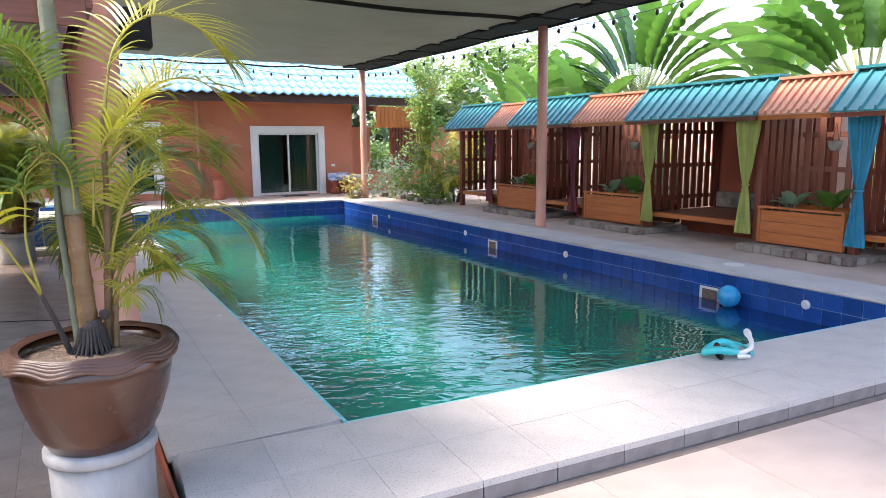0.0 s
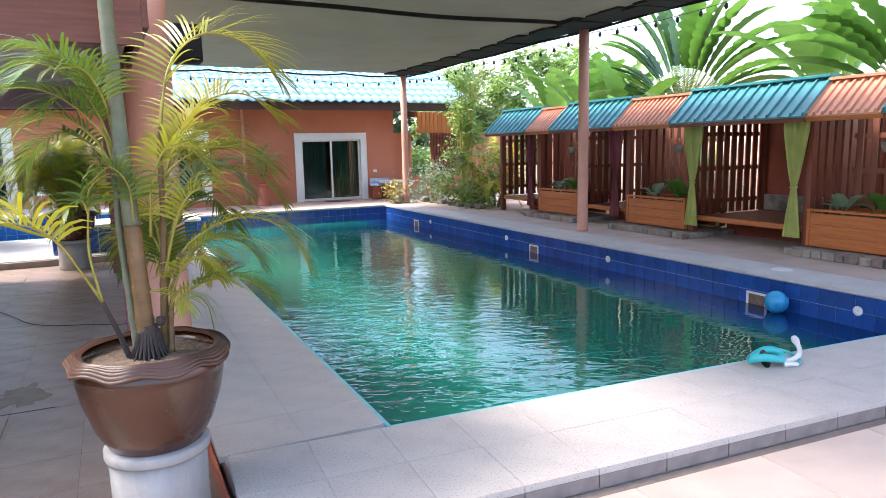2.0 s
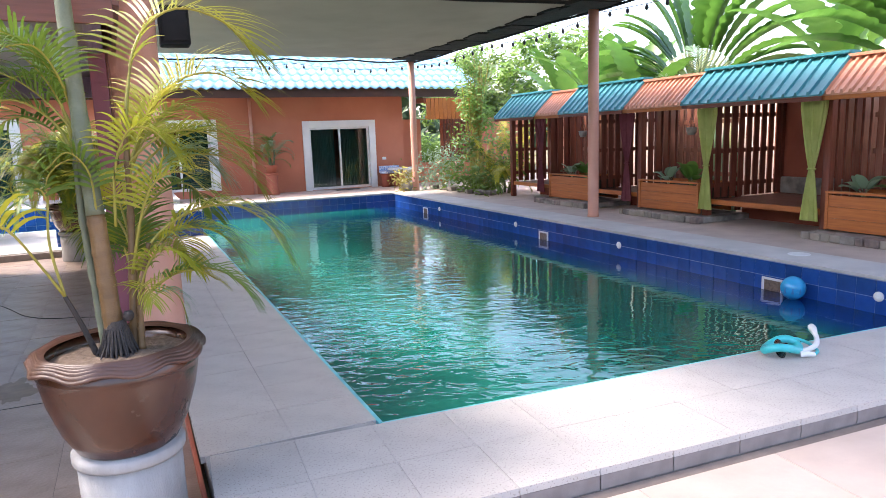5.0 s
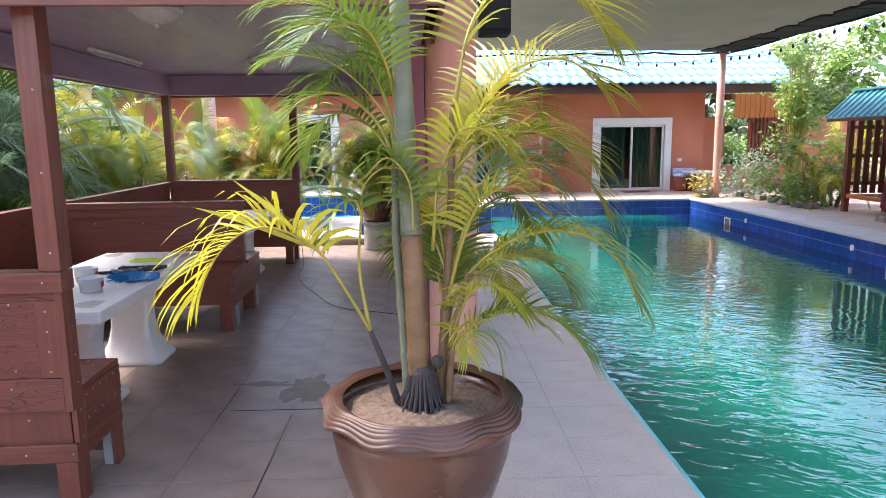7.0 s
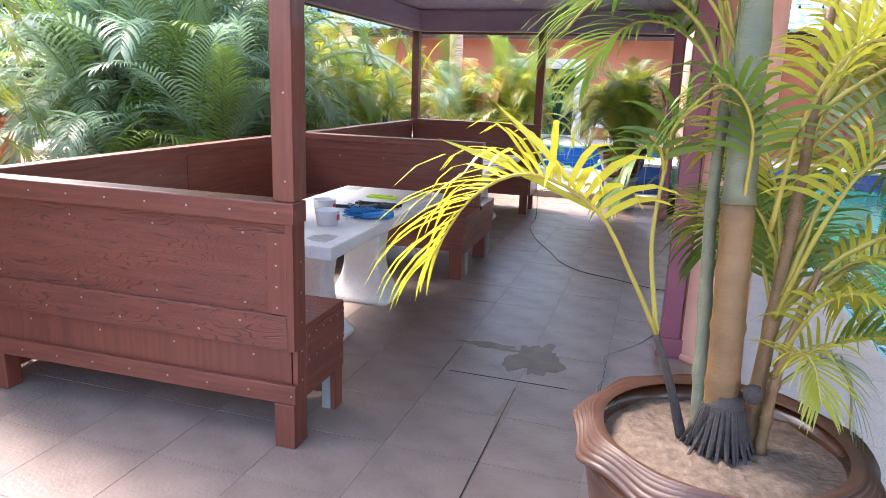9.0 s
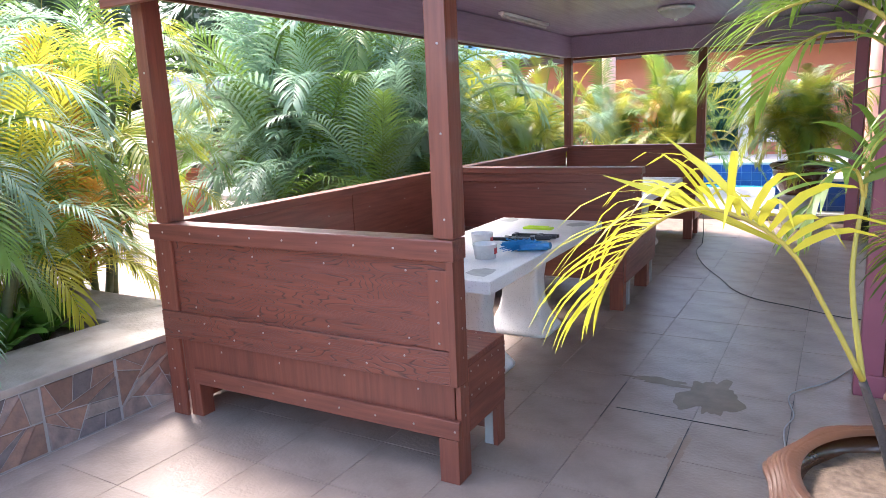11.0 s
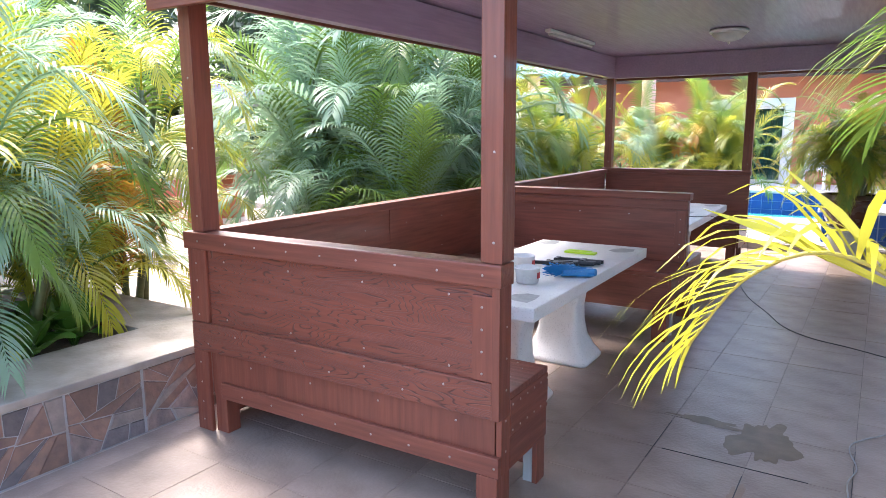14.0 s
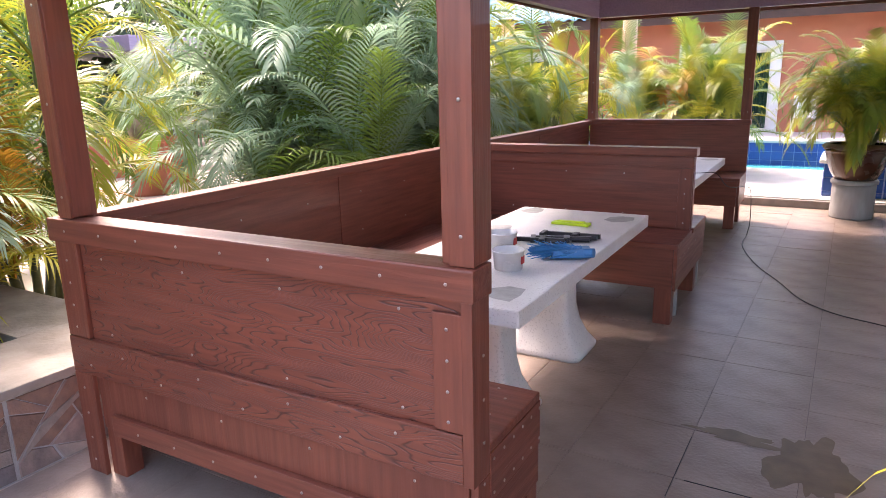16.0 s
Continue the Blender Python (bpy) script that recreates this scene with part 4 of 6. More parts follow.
def sheet_roof(parent, y0, y1, material, label, pitch=0.17, low=0.0, rear=True):
    """A ribbed sheet, falling from the ridge to the front edge."""
    bm = bmesh.new()
    z0, z1, x0, x1 = 1.92, 2.42 - low, 8.93 + low, 9.48
    n = int((y1 - y0) / pitch)
    prof = []
    for k in range(n + 1):
        y = y0 + (y1 - y0) * k / n
        prof += [(y - 0.024, 0.0), (y - 0.014, 0.042), (y + 0.014, 0.042), (y + 0.024, 0.0)]
    for a, b in zip(prof, prof[1:]):
        q = [bm.verts.new((x, y, z + h)) for x, z, (y, h) in ((x0, z0, a), (x0, z0, b), (x1, z1, b), (x1, z1, a))]
        bm.faces.new(q)
        q = [bm.verts.new((x, y, z - 0.02)) for x, z, (y, h) in ((x0, z0, a), (x1, z1, a), (x1, z1, b), (x0, z0, b))]
        bm.faces.new(q)
        q = [bm.verts.new(p) for p in ((x0, a[0], z0 - 0.02), (x0, b[0], z0 - 0.02), (x0, b[0], z0 + b[1]), (x0, a[0], z0 + a[1]))]
        bm.faces.new(q)
    part("roof_sheet", bm, material, parent, label)
    bm = bmesh.new()
    add_box(bm, 9.40, 9.62, y0 - 0.01, y1 + 0.01, 2.424 - low, 2.46 - low)
    part("ridge_cap", bm, material, parent, label)
    if rear:
        bm = slab([(9.5, y0), (9.5, y1), (11.2, y1), (11.2, y0)], 2.36, 2.385)
        part("flat_sheet", bm, material, parent)


def draped(x, y, z0, z1, material, wtop, wbot, label):
    """A curtain gathered at its middle."""
    bm = bmesh.new()
    rows, n = 16, 26
    prev = None
    for j in range(rows + 1):
        f = j / rows
        z = z1 + (z0 - z1) * f
        g = abs(f - 0.56)
        w_ = 0.07 + (wtop if f < 0.56 else wbot) * min(1, (g / 0.5)) ** 0.8
        row = []
        for k in range(n + 1):
            u = k / n - 0.5
            row.append(bm.verts.new((x + 0.03 * math.sin(k * 1.9) * (0.5 + g), y + u * w_, z)))
        if prev:
            for k in range(n):
                bm.faces.new((prev[k], prev[k + 1], row[k + 1], row[k]))
        prev = row
    t = thing("curtain", label, "curtain", "cabana curtains")
    part("drape", bm, material, t, "", True)
    part("tie", lathe([(0.05, -0.012), (0.056, 0), (0.05, 0.012)], 14), material, t).location = (x, y, z1 + (z0 - z1) * 0.56)
    return t


def cabana(y0, y1, curt):
    c = thing("cabana", "open timber cabana with a teal ribbed roof and a bench platform", "cabana", "cabanas")
    r0, r1 = ROOFS[round(y0, 2)]
    sheet_roof(c, r0, r1, M["teal"], "teal ribbed roof sheet")
    for y in (y0 + 0.05, y1 - 0.05):
        part("post", box(FX - 0.05, FX + 0.05, y - 0.05, y + 0.05, COPE, 2.1, 0.005), M["redwood"], c, "red-brown stained post")
        part("post", box(BXW - 0.1, BXW, y - 0.05, y + 0.05, COPE, 2.35, 0.005), M["redwood"], c)
    part("front_beam", box(FX - 0.06, FX + 0.03, y0 + 0.1, y1 - 0.1, 1.86, 1.97, 0.005), M["orangewood"], c)
    part("fascia", box(8.935, 8.96, r0, r1, 1.845, 1.898, 0.003), M["redwood_y"], c)
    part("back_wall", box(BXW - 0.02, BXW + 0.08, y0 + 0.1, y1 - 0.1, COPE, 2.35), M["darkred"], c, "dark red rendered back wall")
    n = max(3, int((y1 - y0) / 0.3))
    part("platform", box(FX + 0.06, BXW - 0.11, y0 + 0.11, y1 - 0.11, 0.40, 0.45, 0.006), M["redwood_y"], c, "red-brown seat platform")
    part("platform_edge", box(FX - 0.03, FX + 0.055, y0 + 0.11, y1 - 0.11, 0.38, 0.455, 0.006), M["orangewood"], c)
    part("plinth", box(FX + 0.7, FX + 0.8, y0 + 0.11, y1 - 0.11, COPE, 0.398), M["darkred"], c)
    part("stone_band", box(BXW - 0.10, BXW - 0.022, y0 + 0.11, y1 - 0.11, 0.452, 0.72, 0.02), M["lightstone"], c, "rough stone band on the back wall")
    me = mesh_of("slat", box(-0.055, 0.055, -0.011, 0.011, 0.46, 2.0, 0.003), M["redwood"])
    for k in range(9):
        piece("slat", me, c, pose(FX + 0.20 + 0.165 * k, y1 - 0.05, 0))
    me = mesh_of("rail", box(FX + 0.06, BXW - 0.12, -0.012, 0.012, 0, 0.07, 0.003), M["redwood"])
    for z in (0.62, 1.15, 1.7):
        piece("rail", me, c, pose(0, y1 - 0.026, z))
    me = mesh_of("slat", box(-0.055, 0.055, -0.011, 0.011, 0.46, 2.0, 0.003), M["redwood"])
    for k in range(9):
        piece("slat", me, c, pose(FX + 0.20 + 0.165 * k, y0 + 0.05, 0))
    nm = {"lime": "lime-green", "bluecurt": "sky-blue", "pinkcurt": "plum"}[curt]
    for y in ((y0 + 0.2, y1 - 0.12) if curt == "lime" else (y0 + 0.3,) if curt == "pinkcurt" else (y1 - 0.12,)):
        draped(FX - 0.12, y, 0.30, 1.85, M[curt], 0.30, 0.20, nm + " cabana curtain tied at its middle")


def hanging_pot(x, y, z):
    t = thing("hanging_pot", "small clay pot hung on a wire under the cabana roof", "pot", "hanging pots", (x, y, z))
    part("pot", lathe([(0.05, 0), (0.075, 0.06), (0.085, 0.12), (0.075, 0.125), (0.06, 0.02)], 16), M["lightstone"], t, "", True)
    part("wire", tube([(0.07, 0, 0.12), (0.0, 0, 0.34), (-0.07, 0, 0.12)], 0.004, 5), M["black"], t)


def planter(y0, y1):
    p = thing("planter", "orange timber planter box on a rough stone base", "planter", "planters")
    part("stone_base", box(FX - 0.40, FX + 0.7, y0 - 0.26, y1 + 0.10, COPE, 0.195, 0.015), M["lightstone"], p, "rough grey stone base")
    rs = random.Random(int(y0 * 10))
    yy = y0 - 0.27
    while yy < y1 + 0.05:
        wd = rs.uniform(0.10, 0.22)
        hh = rs.uniform(0.095, 0.112)
        part("stone", box(FX - 0.425 - rs.uniform(0, 0.02), FX - 0.28, yy + 0.005, min(yy + wd, y1 + 0.12) - 0.005, COPE, COPE + hh, 0.016), rs.choice((M["lightstone"], M["stonecap"], M["stone"])), p)
        yy += wd
    me = mesh_of("board", box(-0.012, 0.012, y0 + 0.06, y1 - 0.06, 0, 0.145, 0.005), M["orangewood"])
    for k in range(3):
        piece("board", me, p, pose(FX - 0.10, 0, 0.216 + 0.148 * k))
    for y in (y0 + 0.02, y1 - 0.06):
        part("corner", box(FX - 0.125, FX - 0.06, y, y + 0.04, 0.216, 0.68, 0.004), M["orangewood"], p)
    part("rim", box(FX - 0.14, FX - 0.03, y0 + 0.02, y1 - 0.02, 0.682, 0.71, 0.004), M["orangewood"], p)
    part("soil", box(FX - 0.085, FX + 0.6, y0 + 0.07, y1 - 0.07, 0.3, 0.62, 0.01), M["darksoil"], p)
    part("rear_board", box(FX + 0.62, FX + 0.65, y0 + 0.06, y1 - 0.06, 0.216, 0.69, 0.004), M["orangewood"], p)
    c = thing("fence_panel", "slatted red-brown fence panel with open gaps behind the planter", "fence", "fence panels")
    # added pale sheet: the bright daylight in the slat gaps is its colour
    part("backdrop_wall", box(BXW + 0.0, BXW + 0.08, y0 - 0.06, y1 + 0.06, COPE, 2.0), M["palebackdrop"], c, "pale pink backdrop standing in for daylight between the slats")
    me = mesh_of("slat", box(-0.011, 0.011, -0.04, 0.04, 0.5, 1.98, 0.003), M["fence"])
    n = int((y1 - y0) / 0.175)
    for k in range(n):
        piece("slat", me, c, pose(FX + 0.75, y0 + 0.12 + (y1 - y0 - 0.24) * k / (n - 1), 0))
    me = mesh_of("rail", box(-0.012, 0.012, y0 + 0.02, y1 - 0.02, 0, 0.07, 0.003), M["fence"])
    for z in (0.75, 1.15, 1.62):
        piece("rail", me, c, pose(FX + 0.773, 0, z))
    for y in (y0 + 0.0, y1 - 0.06):
        part("stand", box(FX + 0.72, FX + 0.79, y, y + 0.06, COPE + 0.11, 0.52), M["redwood"], c)
    s = thing("planter_roof", "orange ribbed roof over the planter between two cabanas", "roof", "planter roofs")
    q0, q1 = ROOFS[round(y0, 2)]
    sheet_roof(s, q0, q1, M["orangeroof"], "orange ribbed roof sheet", 0.1, 0.05, False)
    part("fascia", box(8.985, 9.01, q0 + 0.01, q1 - 0.01, 1.845, 1.898, 0.003), M["orangewood"], s)
    hanging_pot(FX - 0.1, y0 + 0.22, 1.45)


for y0, y1, curt in CAB:
    cabana(y0, y1, curt)
for y0, y1 in PLANT:
    planter(y0, y1)
setting("wall_garden", box(11.3, 11.5, -6, 16, -0.05, 2.0), M["coralpost"], "pale coral garden wall behind the cabanas", "wall")


# ---- big potted palm between paving and pool ----
POT = (1.027, 3.79)


def glazed_pot(at, r, h, label):
    """A wide glazed pot with a wavy grooved lip and soil."""
    p = thing("flower_pot", label, "pot", "glazed pots", at)
    prof = [(0.0, 0.0), (0.56 * r, 0.0), (0.60 * r, 0.01), (0.74 * r, 0.22 * h), (0.86 * r, 0.5 * h), (0.915 * r, 0.72 * h), (0.92 * r, 0.77 * h), (0.935 * r, 0.78 * h), (0.925 * r, 0.80 * h), (0.915 * r, 0.93 * h), (0.86 * r, 0.95 * h), (0.80 * r, 0.86 * h), (0.80 * r, 0.8 * h)]
    part("body", lathe(prof, 56), M["glaze"], p, "brown glazed body with a raised band", True)
    lip = []
    for k in range(26):
        f = k / 25
        lip.append((r * (0.80 + 0.215 * f) + 0.0, h * (0.955 + 0.05 * math.sin(f * 2.2) - 0.14 * f * f)))
    for k in range(8, 26):
        rr, zz = lip[k]
        lip[k] = (rr + (0.0035 if k % 3 == 0 else 0), zz + (0.006 if k % 3 == 0 else 0))
    lip += [(r * 0.96, h * 0.845), (r * 0.91, h * 0.90)]

    def wavy(a, i):
        f = min(1, max(0, i - 6) / 18)
        return (0.010 * f * math.sin(9 * a), -0.010 * f * math.cos(9 * a))

    part("lip", lathe(lip, 120, wavy, False), M["rim"], p, "wavy lip with fine grooves", True)
    bm = bmesh.new()
    rng = random.Random(5)
    n, m_ = 30, 9
    c = bm.verts.new((0, 0, 0.88 * h))
    prev = None
    for j in range(1, m_ + 1):
        ring = [bm.verts.new((0.82 * r * j / m_ * math.cos(2 * math.pi * k / n), 0.82 * r * j / m_ * math.sin(2 * math.pi * k / n), 0.875 * h + rng.uniform(-0.006, 0.008) - 0.01 * j / m_)) for k in range(n)]
        for k in range(n):
            if prev:
                bm.faces.new((prev[k], prev[(k + 1) % n], ring[(k + 1) % n], ring[k]))
            else:
                bm.faces.new((c, ring[k], ring[(k + 1) % n]))
        prev = ring
    part("soil", bm, M["soil"], p, "dry sandy soil", True)
    return p


def pedestal(at, r, h, label, mat_name="greycem"):
    p = thing("pot_stand", label, "pedestal", "pot stands", at)
    part("drum", lathe([(0, 0), (r * 0.97, 0), (r, 0.02), (r * 0.98, 0.5 * h), (r * 0.99, h - 0.046), (0, h - 0.046)], 44), M[mat_name], p, "", True)
    part("rim", lathe([(0, h - 0.045), (r * 1.05, h - 0.045), (r * 1.07, h - 0.036), (r * 1.07, h - 0.01), (r * 1.03, h), (0, h)], 44), M["greycem"], p, "cast rim of the drum", True)
    return p


pedestal((*POT, 0.0), 0.20, 0.40, "grey painted cement drum under the palm pot")
glazed_pot((*POT, 0.40), 0.32, 0.425, "large brown glazed pot with a wavy grooved lip")


def bezier(pts, n=16):
    """A smooth line through a few given points."""
    pts = [Vector(p) for p in pts]
    out = []
    ext = [2 * pts[0] - pts[1]] + pts + [2 * pts[-1] - pts[-2]]
    per = max(2, n // (len(pts) - 1))
    for i in range(1, len(ext) - 2):
        p0, p1, p2, p3 = ext[i - 1:i + 3]
        for k in range(per):
            t = k / per
            out.append(0.5 * ((2 * p1) + (p2 - p0) * t + (2 * p0 - 5 * p1 + 4 * p2 - p3) * t * t + (3 * p1 - p0 - 3 * p2 + p3) * t ** 3))
    out.append(pts[-1])
    return out


palm = thing("potted_palm", "tall areca palm with yellow-green fronds growing from the glazed pot", "palm", "", (*POT, 0.775))
rng = random.Random(12)


def cane(pts, r0, r1, material, rings):
    """A stem with raised leaf scars."""
    path = bezier(pts, 30)
    n = len(path)
    rad = []
    for i in range(n):
        rad.append(r0 + (r1 - r0) * i / (n - 1) + (0.0035 if i % rings == 0 else 0))
    return part("cane", tube(path, rad, 14), material, palm, "", True)


cane([(-0.005, 0.0, 0.02), (-0.015, 0, 0.3), (-0.026, 0.01, 0.55)], 0.036, 0.033, M["trunk"], 7)
cane([(-0.026, 0.01, 0.55), (-0.036, 0.02, 0.8), (-0.05, 0.03, 1.3), (-0.05, 0.05, 1.95)], 0.033, 0.026, M["trunkgrey"], 6)
cane([(-0.045, 0.03, 0.02), (-0.058, 0.05, 0.25), (-0.075, 0.06, 0.6), (-0.06, 0.08, 0.95)], 0.018, 0.010, M["trunkgrey"], 6)
cane([(0.06, 0.03, 0.0), (0.075, 0.05, 0.22), (0.10, 0.09, 0.6), (0.11, 0.12, 0.95)], 0.020, 0.008, M["trunk"], 6)
cane([(0.085, 0.0, 0.0), (0.10, 0.01, 0.2), (0.15, 0.03, 0.42)], 0.013, 0.007, M["trunk"], 6)
part("root_collar", lathe([(0.038, 0.13), (0.043, 0.10), (0.05, 0.05), (0.06, 0.0)], 20), M["root"], palm, "dark fibrous root collar", True)
for k in range(38):
    a = 2 * math.pi * k / 38 + rng.uniform(-0.1, 0.1)
    r = rng.uniform(0.062, 0.10)
    bm = bmesh.new()
    tube([(0.04 * math.cos(a), 0.04 * math.sin(a), 0.10), (0.056 * math.cos(a), 0.056 * math.sin(a), 0.04), (r * math.cos(a), r * math.sin(a), -0.03)], [0.006, 0.0052, 0.003], 5, bm)
    part("aerial_root", bm, M["root"], palm)
part("knot", lathe([(0.012, -0.02), (0.019, -0.01), (0.021, 0.004), (0.015, 0.016), (0.004, 0.018)], 12), M["root"], palm, "dark cut stump", True).location = (0.05, -0.035, 0.15)

# side shoot with the low arching frond
def stalk(pts, r0, r1, material=None):
    path = bezier(pts, 24)
    n = len(path)
    part("stalk", tube(path, [r0 + (r1 - r0) * i / (n - 1) for i in range(n)], 8), material or M["stalk"], palm, "", True)
    return path


def frond(pts, leaf, pairs, width, material, start=0.3, sag=0.55, vee=0.5, r0=0.008, seed=3):
    path = stalk(pts, r0, 0.002)
    part("frond", frond_bm(path, leaf * 1.1, int(pairs * 1.3), width * 0.68, sag * 1.5, start, vee * 1.25, random.Random(seed)), material, palm)


stalk([(-0.08, 0.02, 0.0), (-0.115, 0.0, 0.12), (-0.16, -0.02, 0.25)], 0.013, 0.008, M["root"])
frond([(-0.16, -0.02, 0.25), (-0.222, -0.07, 0.385), (-0.305, -0.13, 0.535), (-0.435, -0.19, 0.605), (-0.555, -0.18, 0.545), (-0.645, -0.15, 0.405)], 0.33, 21, 0.021, M["leafyellow"], 0.36, 0.85, 0.8, 0.006, 21)
bm = bmesh.new()
for tip in ((-0.51, -0.22, 0.745), (-0.63, -0.19, 0.665)):
    a, b = Vector((-0.31, -0.13, 0.535)), Vector(tip)
    s = Vector((0.0, 0.4, 0.9)).normalized() * 0.011
    mid = a.lerp(b, 0.55) + Vector((0, 0, 0.012))
    q = [bm.verts.new(p) for p in (a - s * 0.4, mid - s, b, mid + s, a + s * 0.4)]
    bm.faces.new(q)
part("spear_leaf", bm, M["leafyellow"], palm, "unfolding spear leaves")
stalk([(-0.16, -0.02, 0.25), (-0.19, 0.0, 0.45), (-0.18, 0.03, 0.62)], 0.006, 0.004)
frond([(-0.18, 0.03, 0.60), (-0.17, 0.02, 0.70), (-0.10, 0.0, 0.76), (-0.02, -0.03, 0.74)], 0.17, 9, 0.02, M["leaf"], 0.1, 0.5, 0.6, 0.004, 22)
frond([(-0.18, 0.03, 0.60), (-0.20, 0.0, 0.66), (-0.25, -0.05, 0.64), (-0.28, -0.08, 0.56)], 0.16, 7, 0.02, M["leaf"], 0.1, 0.7, 0.6, 0.004, 23)
# left crown
frond([(-0.065, 0.07, 0.75), (-0.13, 0.10, 0.90), (-0.24, 0.10, 0.985), (-0.36, 0.09, 0.965), (-0.43, 0.08, 0.89)], 0.26, 20, 0.016, M["leaf"], 0.3, 0.6, 0.4, 0.007, 24)
frond([(-0.065, 0.07, 0.75), (-0.11, 0.16, 1.0), (-0.17, 0.22, 1.18), (-0.27, 0.28, 1.24), (-0.38, 0.3, 1.18)], 0.30, 22, 0.015, M["leafdark"], 0.35, 0.5, 0.4, 0.007, 25)
frond([(-0.06, 0.08, 0.9), (-0.09, 0.0, 1.06), (-0.15, -0.08, 1.16), (-0.24, -0.14, 1.15)], 0.24, 18, 0.015, M["leaf"], 0.3, 0.6, 0.4, 0.006, 26)
frond([(-0.03, 0.05, 0.35), (-0.02, -0.02, 0.58), (-0.03, -0.06, 0.72), (-0.09, -0.09, 0.79), (-0.16, -0.10, 0.73)], 0.2, 14, 0.018, M["leaf"], 0.35, 0.7, 0.5, 0.005, 27)
# right-hand fronds
frond([(0.10, 0.10, 0.7), (0.18, 0.14, 0.88), (0.27, 0.2, 1.02), (0.40, 0.27, 1.10), (0.54, 0.32, 1.10), (0.64, 0.34, 1.02)], 0.36, 30, 0.017, M["leafyellow"], 0.22, 0.4, 0.55, 0.009, 28)
frond([(0.11, 0.12, 0.75), (0.13, 0.18, 1.0), (0.20, 0.25, 1.25), (0.36, 0.32, 1.38), (0.56, 0.38, 1.34), (0.70, 0.42, 1.2)], 0.36, 30, 0.017, M["leaffresh"], 0.3, 0.45, 0.5, 0.009, 29)
frond([(0.08, 0.06, 0.3), (0.20, 0.04, 0.46), (0.35, 0.01, 0.545), (0.50, 0.0, 0.545), (0.62, 0.0, 0.46), (0.69, 0.0, 0.33)], 0.27, 28, 0.018, M["leaffresh"], 0.25, 0.6, 0.4, 0.007, 30)
frond([(0.09, 0.05, 0.35), (0.16, 0.10, 0.6), (0.25, 0.16, 0.75), (0.37, 0.2, 0.78), (0.47, 0.22, 0.69)], 0.30, 26, 0.016, M["leafdark"], 0.3, 0.6, 0.35, 0.007, 31)
frond([(0.08, 0.04, 0.3), (0.13, -0.02, 0.52), (0.19, -0.06, 0.66), (0.29, -0.09, 0.70), (0.38, -0.10, 0.62)], 0.26, 22, 0.016, M["leaffresh"], 0.3, 0.6, 0.5, 0.006, 32)
frond([(0.09, 0.05, 0.25), (0.20, 0.08, 0.40), (0.31, 0.1, 0.46), (0.43, 0.12, 0.43), (0.50, 0.13, 0.34)], 0.25, 24, 0.016, M["leafdark"], 0.25, 0.6, 0.4, 0.006, 33)
frond([(0.09, 0.02, 0.2), (0.15, -0.03, 0.36), (0.22, -0.07, 0.40), (0.30, -0.10, 0.34)], 0.2, 18, 0.014, M["leaffresh"], 0.2, 0.7, 0.4, 0.005, 34)
frond([(0.09, 0.02, 0.18), (0.20, 0.02, 0.27), (0.32, 0.02, 0.29), (0.40, 0.02, 0.24)], 0.17, 18, 0.013, M["leafyellow"], 0.15, 0.5, 0.4, 0.005, 35)
frond([(0.09, 0.0, 0.18), (0.11, -0.08, 0.27), (0.13, -0.14, 0.27), (0.14, -0.19, 0.22)], 0.14, 12, 0.009, M["leaffresh"], 0.2, 0.6, 0.5, 0.004, 36)
frond([(0.1, 0.02, 0.15), (0.19, 0.05, 0.22), (0.25, 0.06, 0.17), (0.27, 0.06, 0.06)], 0.16, 14, 0.012, M["leafdark"], 0.2, 0.7, 0.3, 0.004, 37)
frond([(0.04, 0.0, 0.5), (0.06, -0.05, 0.72), (0.12, -0.10, 0.86), (0.2, -0.14, 0.86), (0.27, -0.17, 0.78)], 0.24, 20, 0.016, M["leaffresh"], 0.3, 0.6, 0.5, 0.006, 38)
# bushy side growth towards the pool
rgb = random.Random(44)
for k in range(15):
    az, el = radians(rgb.uniform(-20, 110)), radians(rgb.uniform(48, 82))
    z0 = rgb.uniform(0.15, 0.75)
    path = curve_points((0.08 + 0.03 * z0, 0.04 + 0.08 * z0, z0), (math.cos(az) * math.cos(el), math.sin(az) * math.cos(el), math.sin(el)), rgb.uniform(0.5, 0.75), rgb.uniform(1.8, 3.0), 14)
    part("stalk", tube(path, [0.006 - 0.0003 * i for i in range(len(path))], 7), M["stalk"], palm, "", True)
    part("frond", frond_bm(path, 0.28, 26, 0.0115, 0.9, 0.3, 0.6, random.Random(200 + k)), M[("leaffresh", "leaf", "leafyellow", "leaffresh")[k % 4]], palm)
for k in range(5):
    az, el = radians(rgb.uniform(110, 230)), radians(rgb.uniform(55, 80))
    path = curve_points((-0.055, 0.05, rgb.uniform(0.55, 1.0)), (math.cos(az) * math.cos(el), math.sin(az) * math.cos(el), math.sin(el)), rgb.uniform(0.45, 0.65), rgb.uniform(1.8, 3.0), 14)
    part("stalk", tube(path, [0.005 - 0.00025 * i for i in range(len(path))], 7), M["stalk"], palm, "", True)
    part("frond", frond_bm(path, 0.24, 22, 0.013, 0.9, 0.3, 0.6, random.Random(300 + k)), M["leaf"], palm)
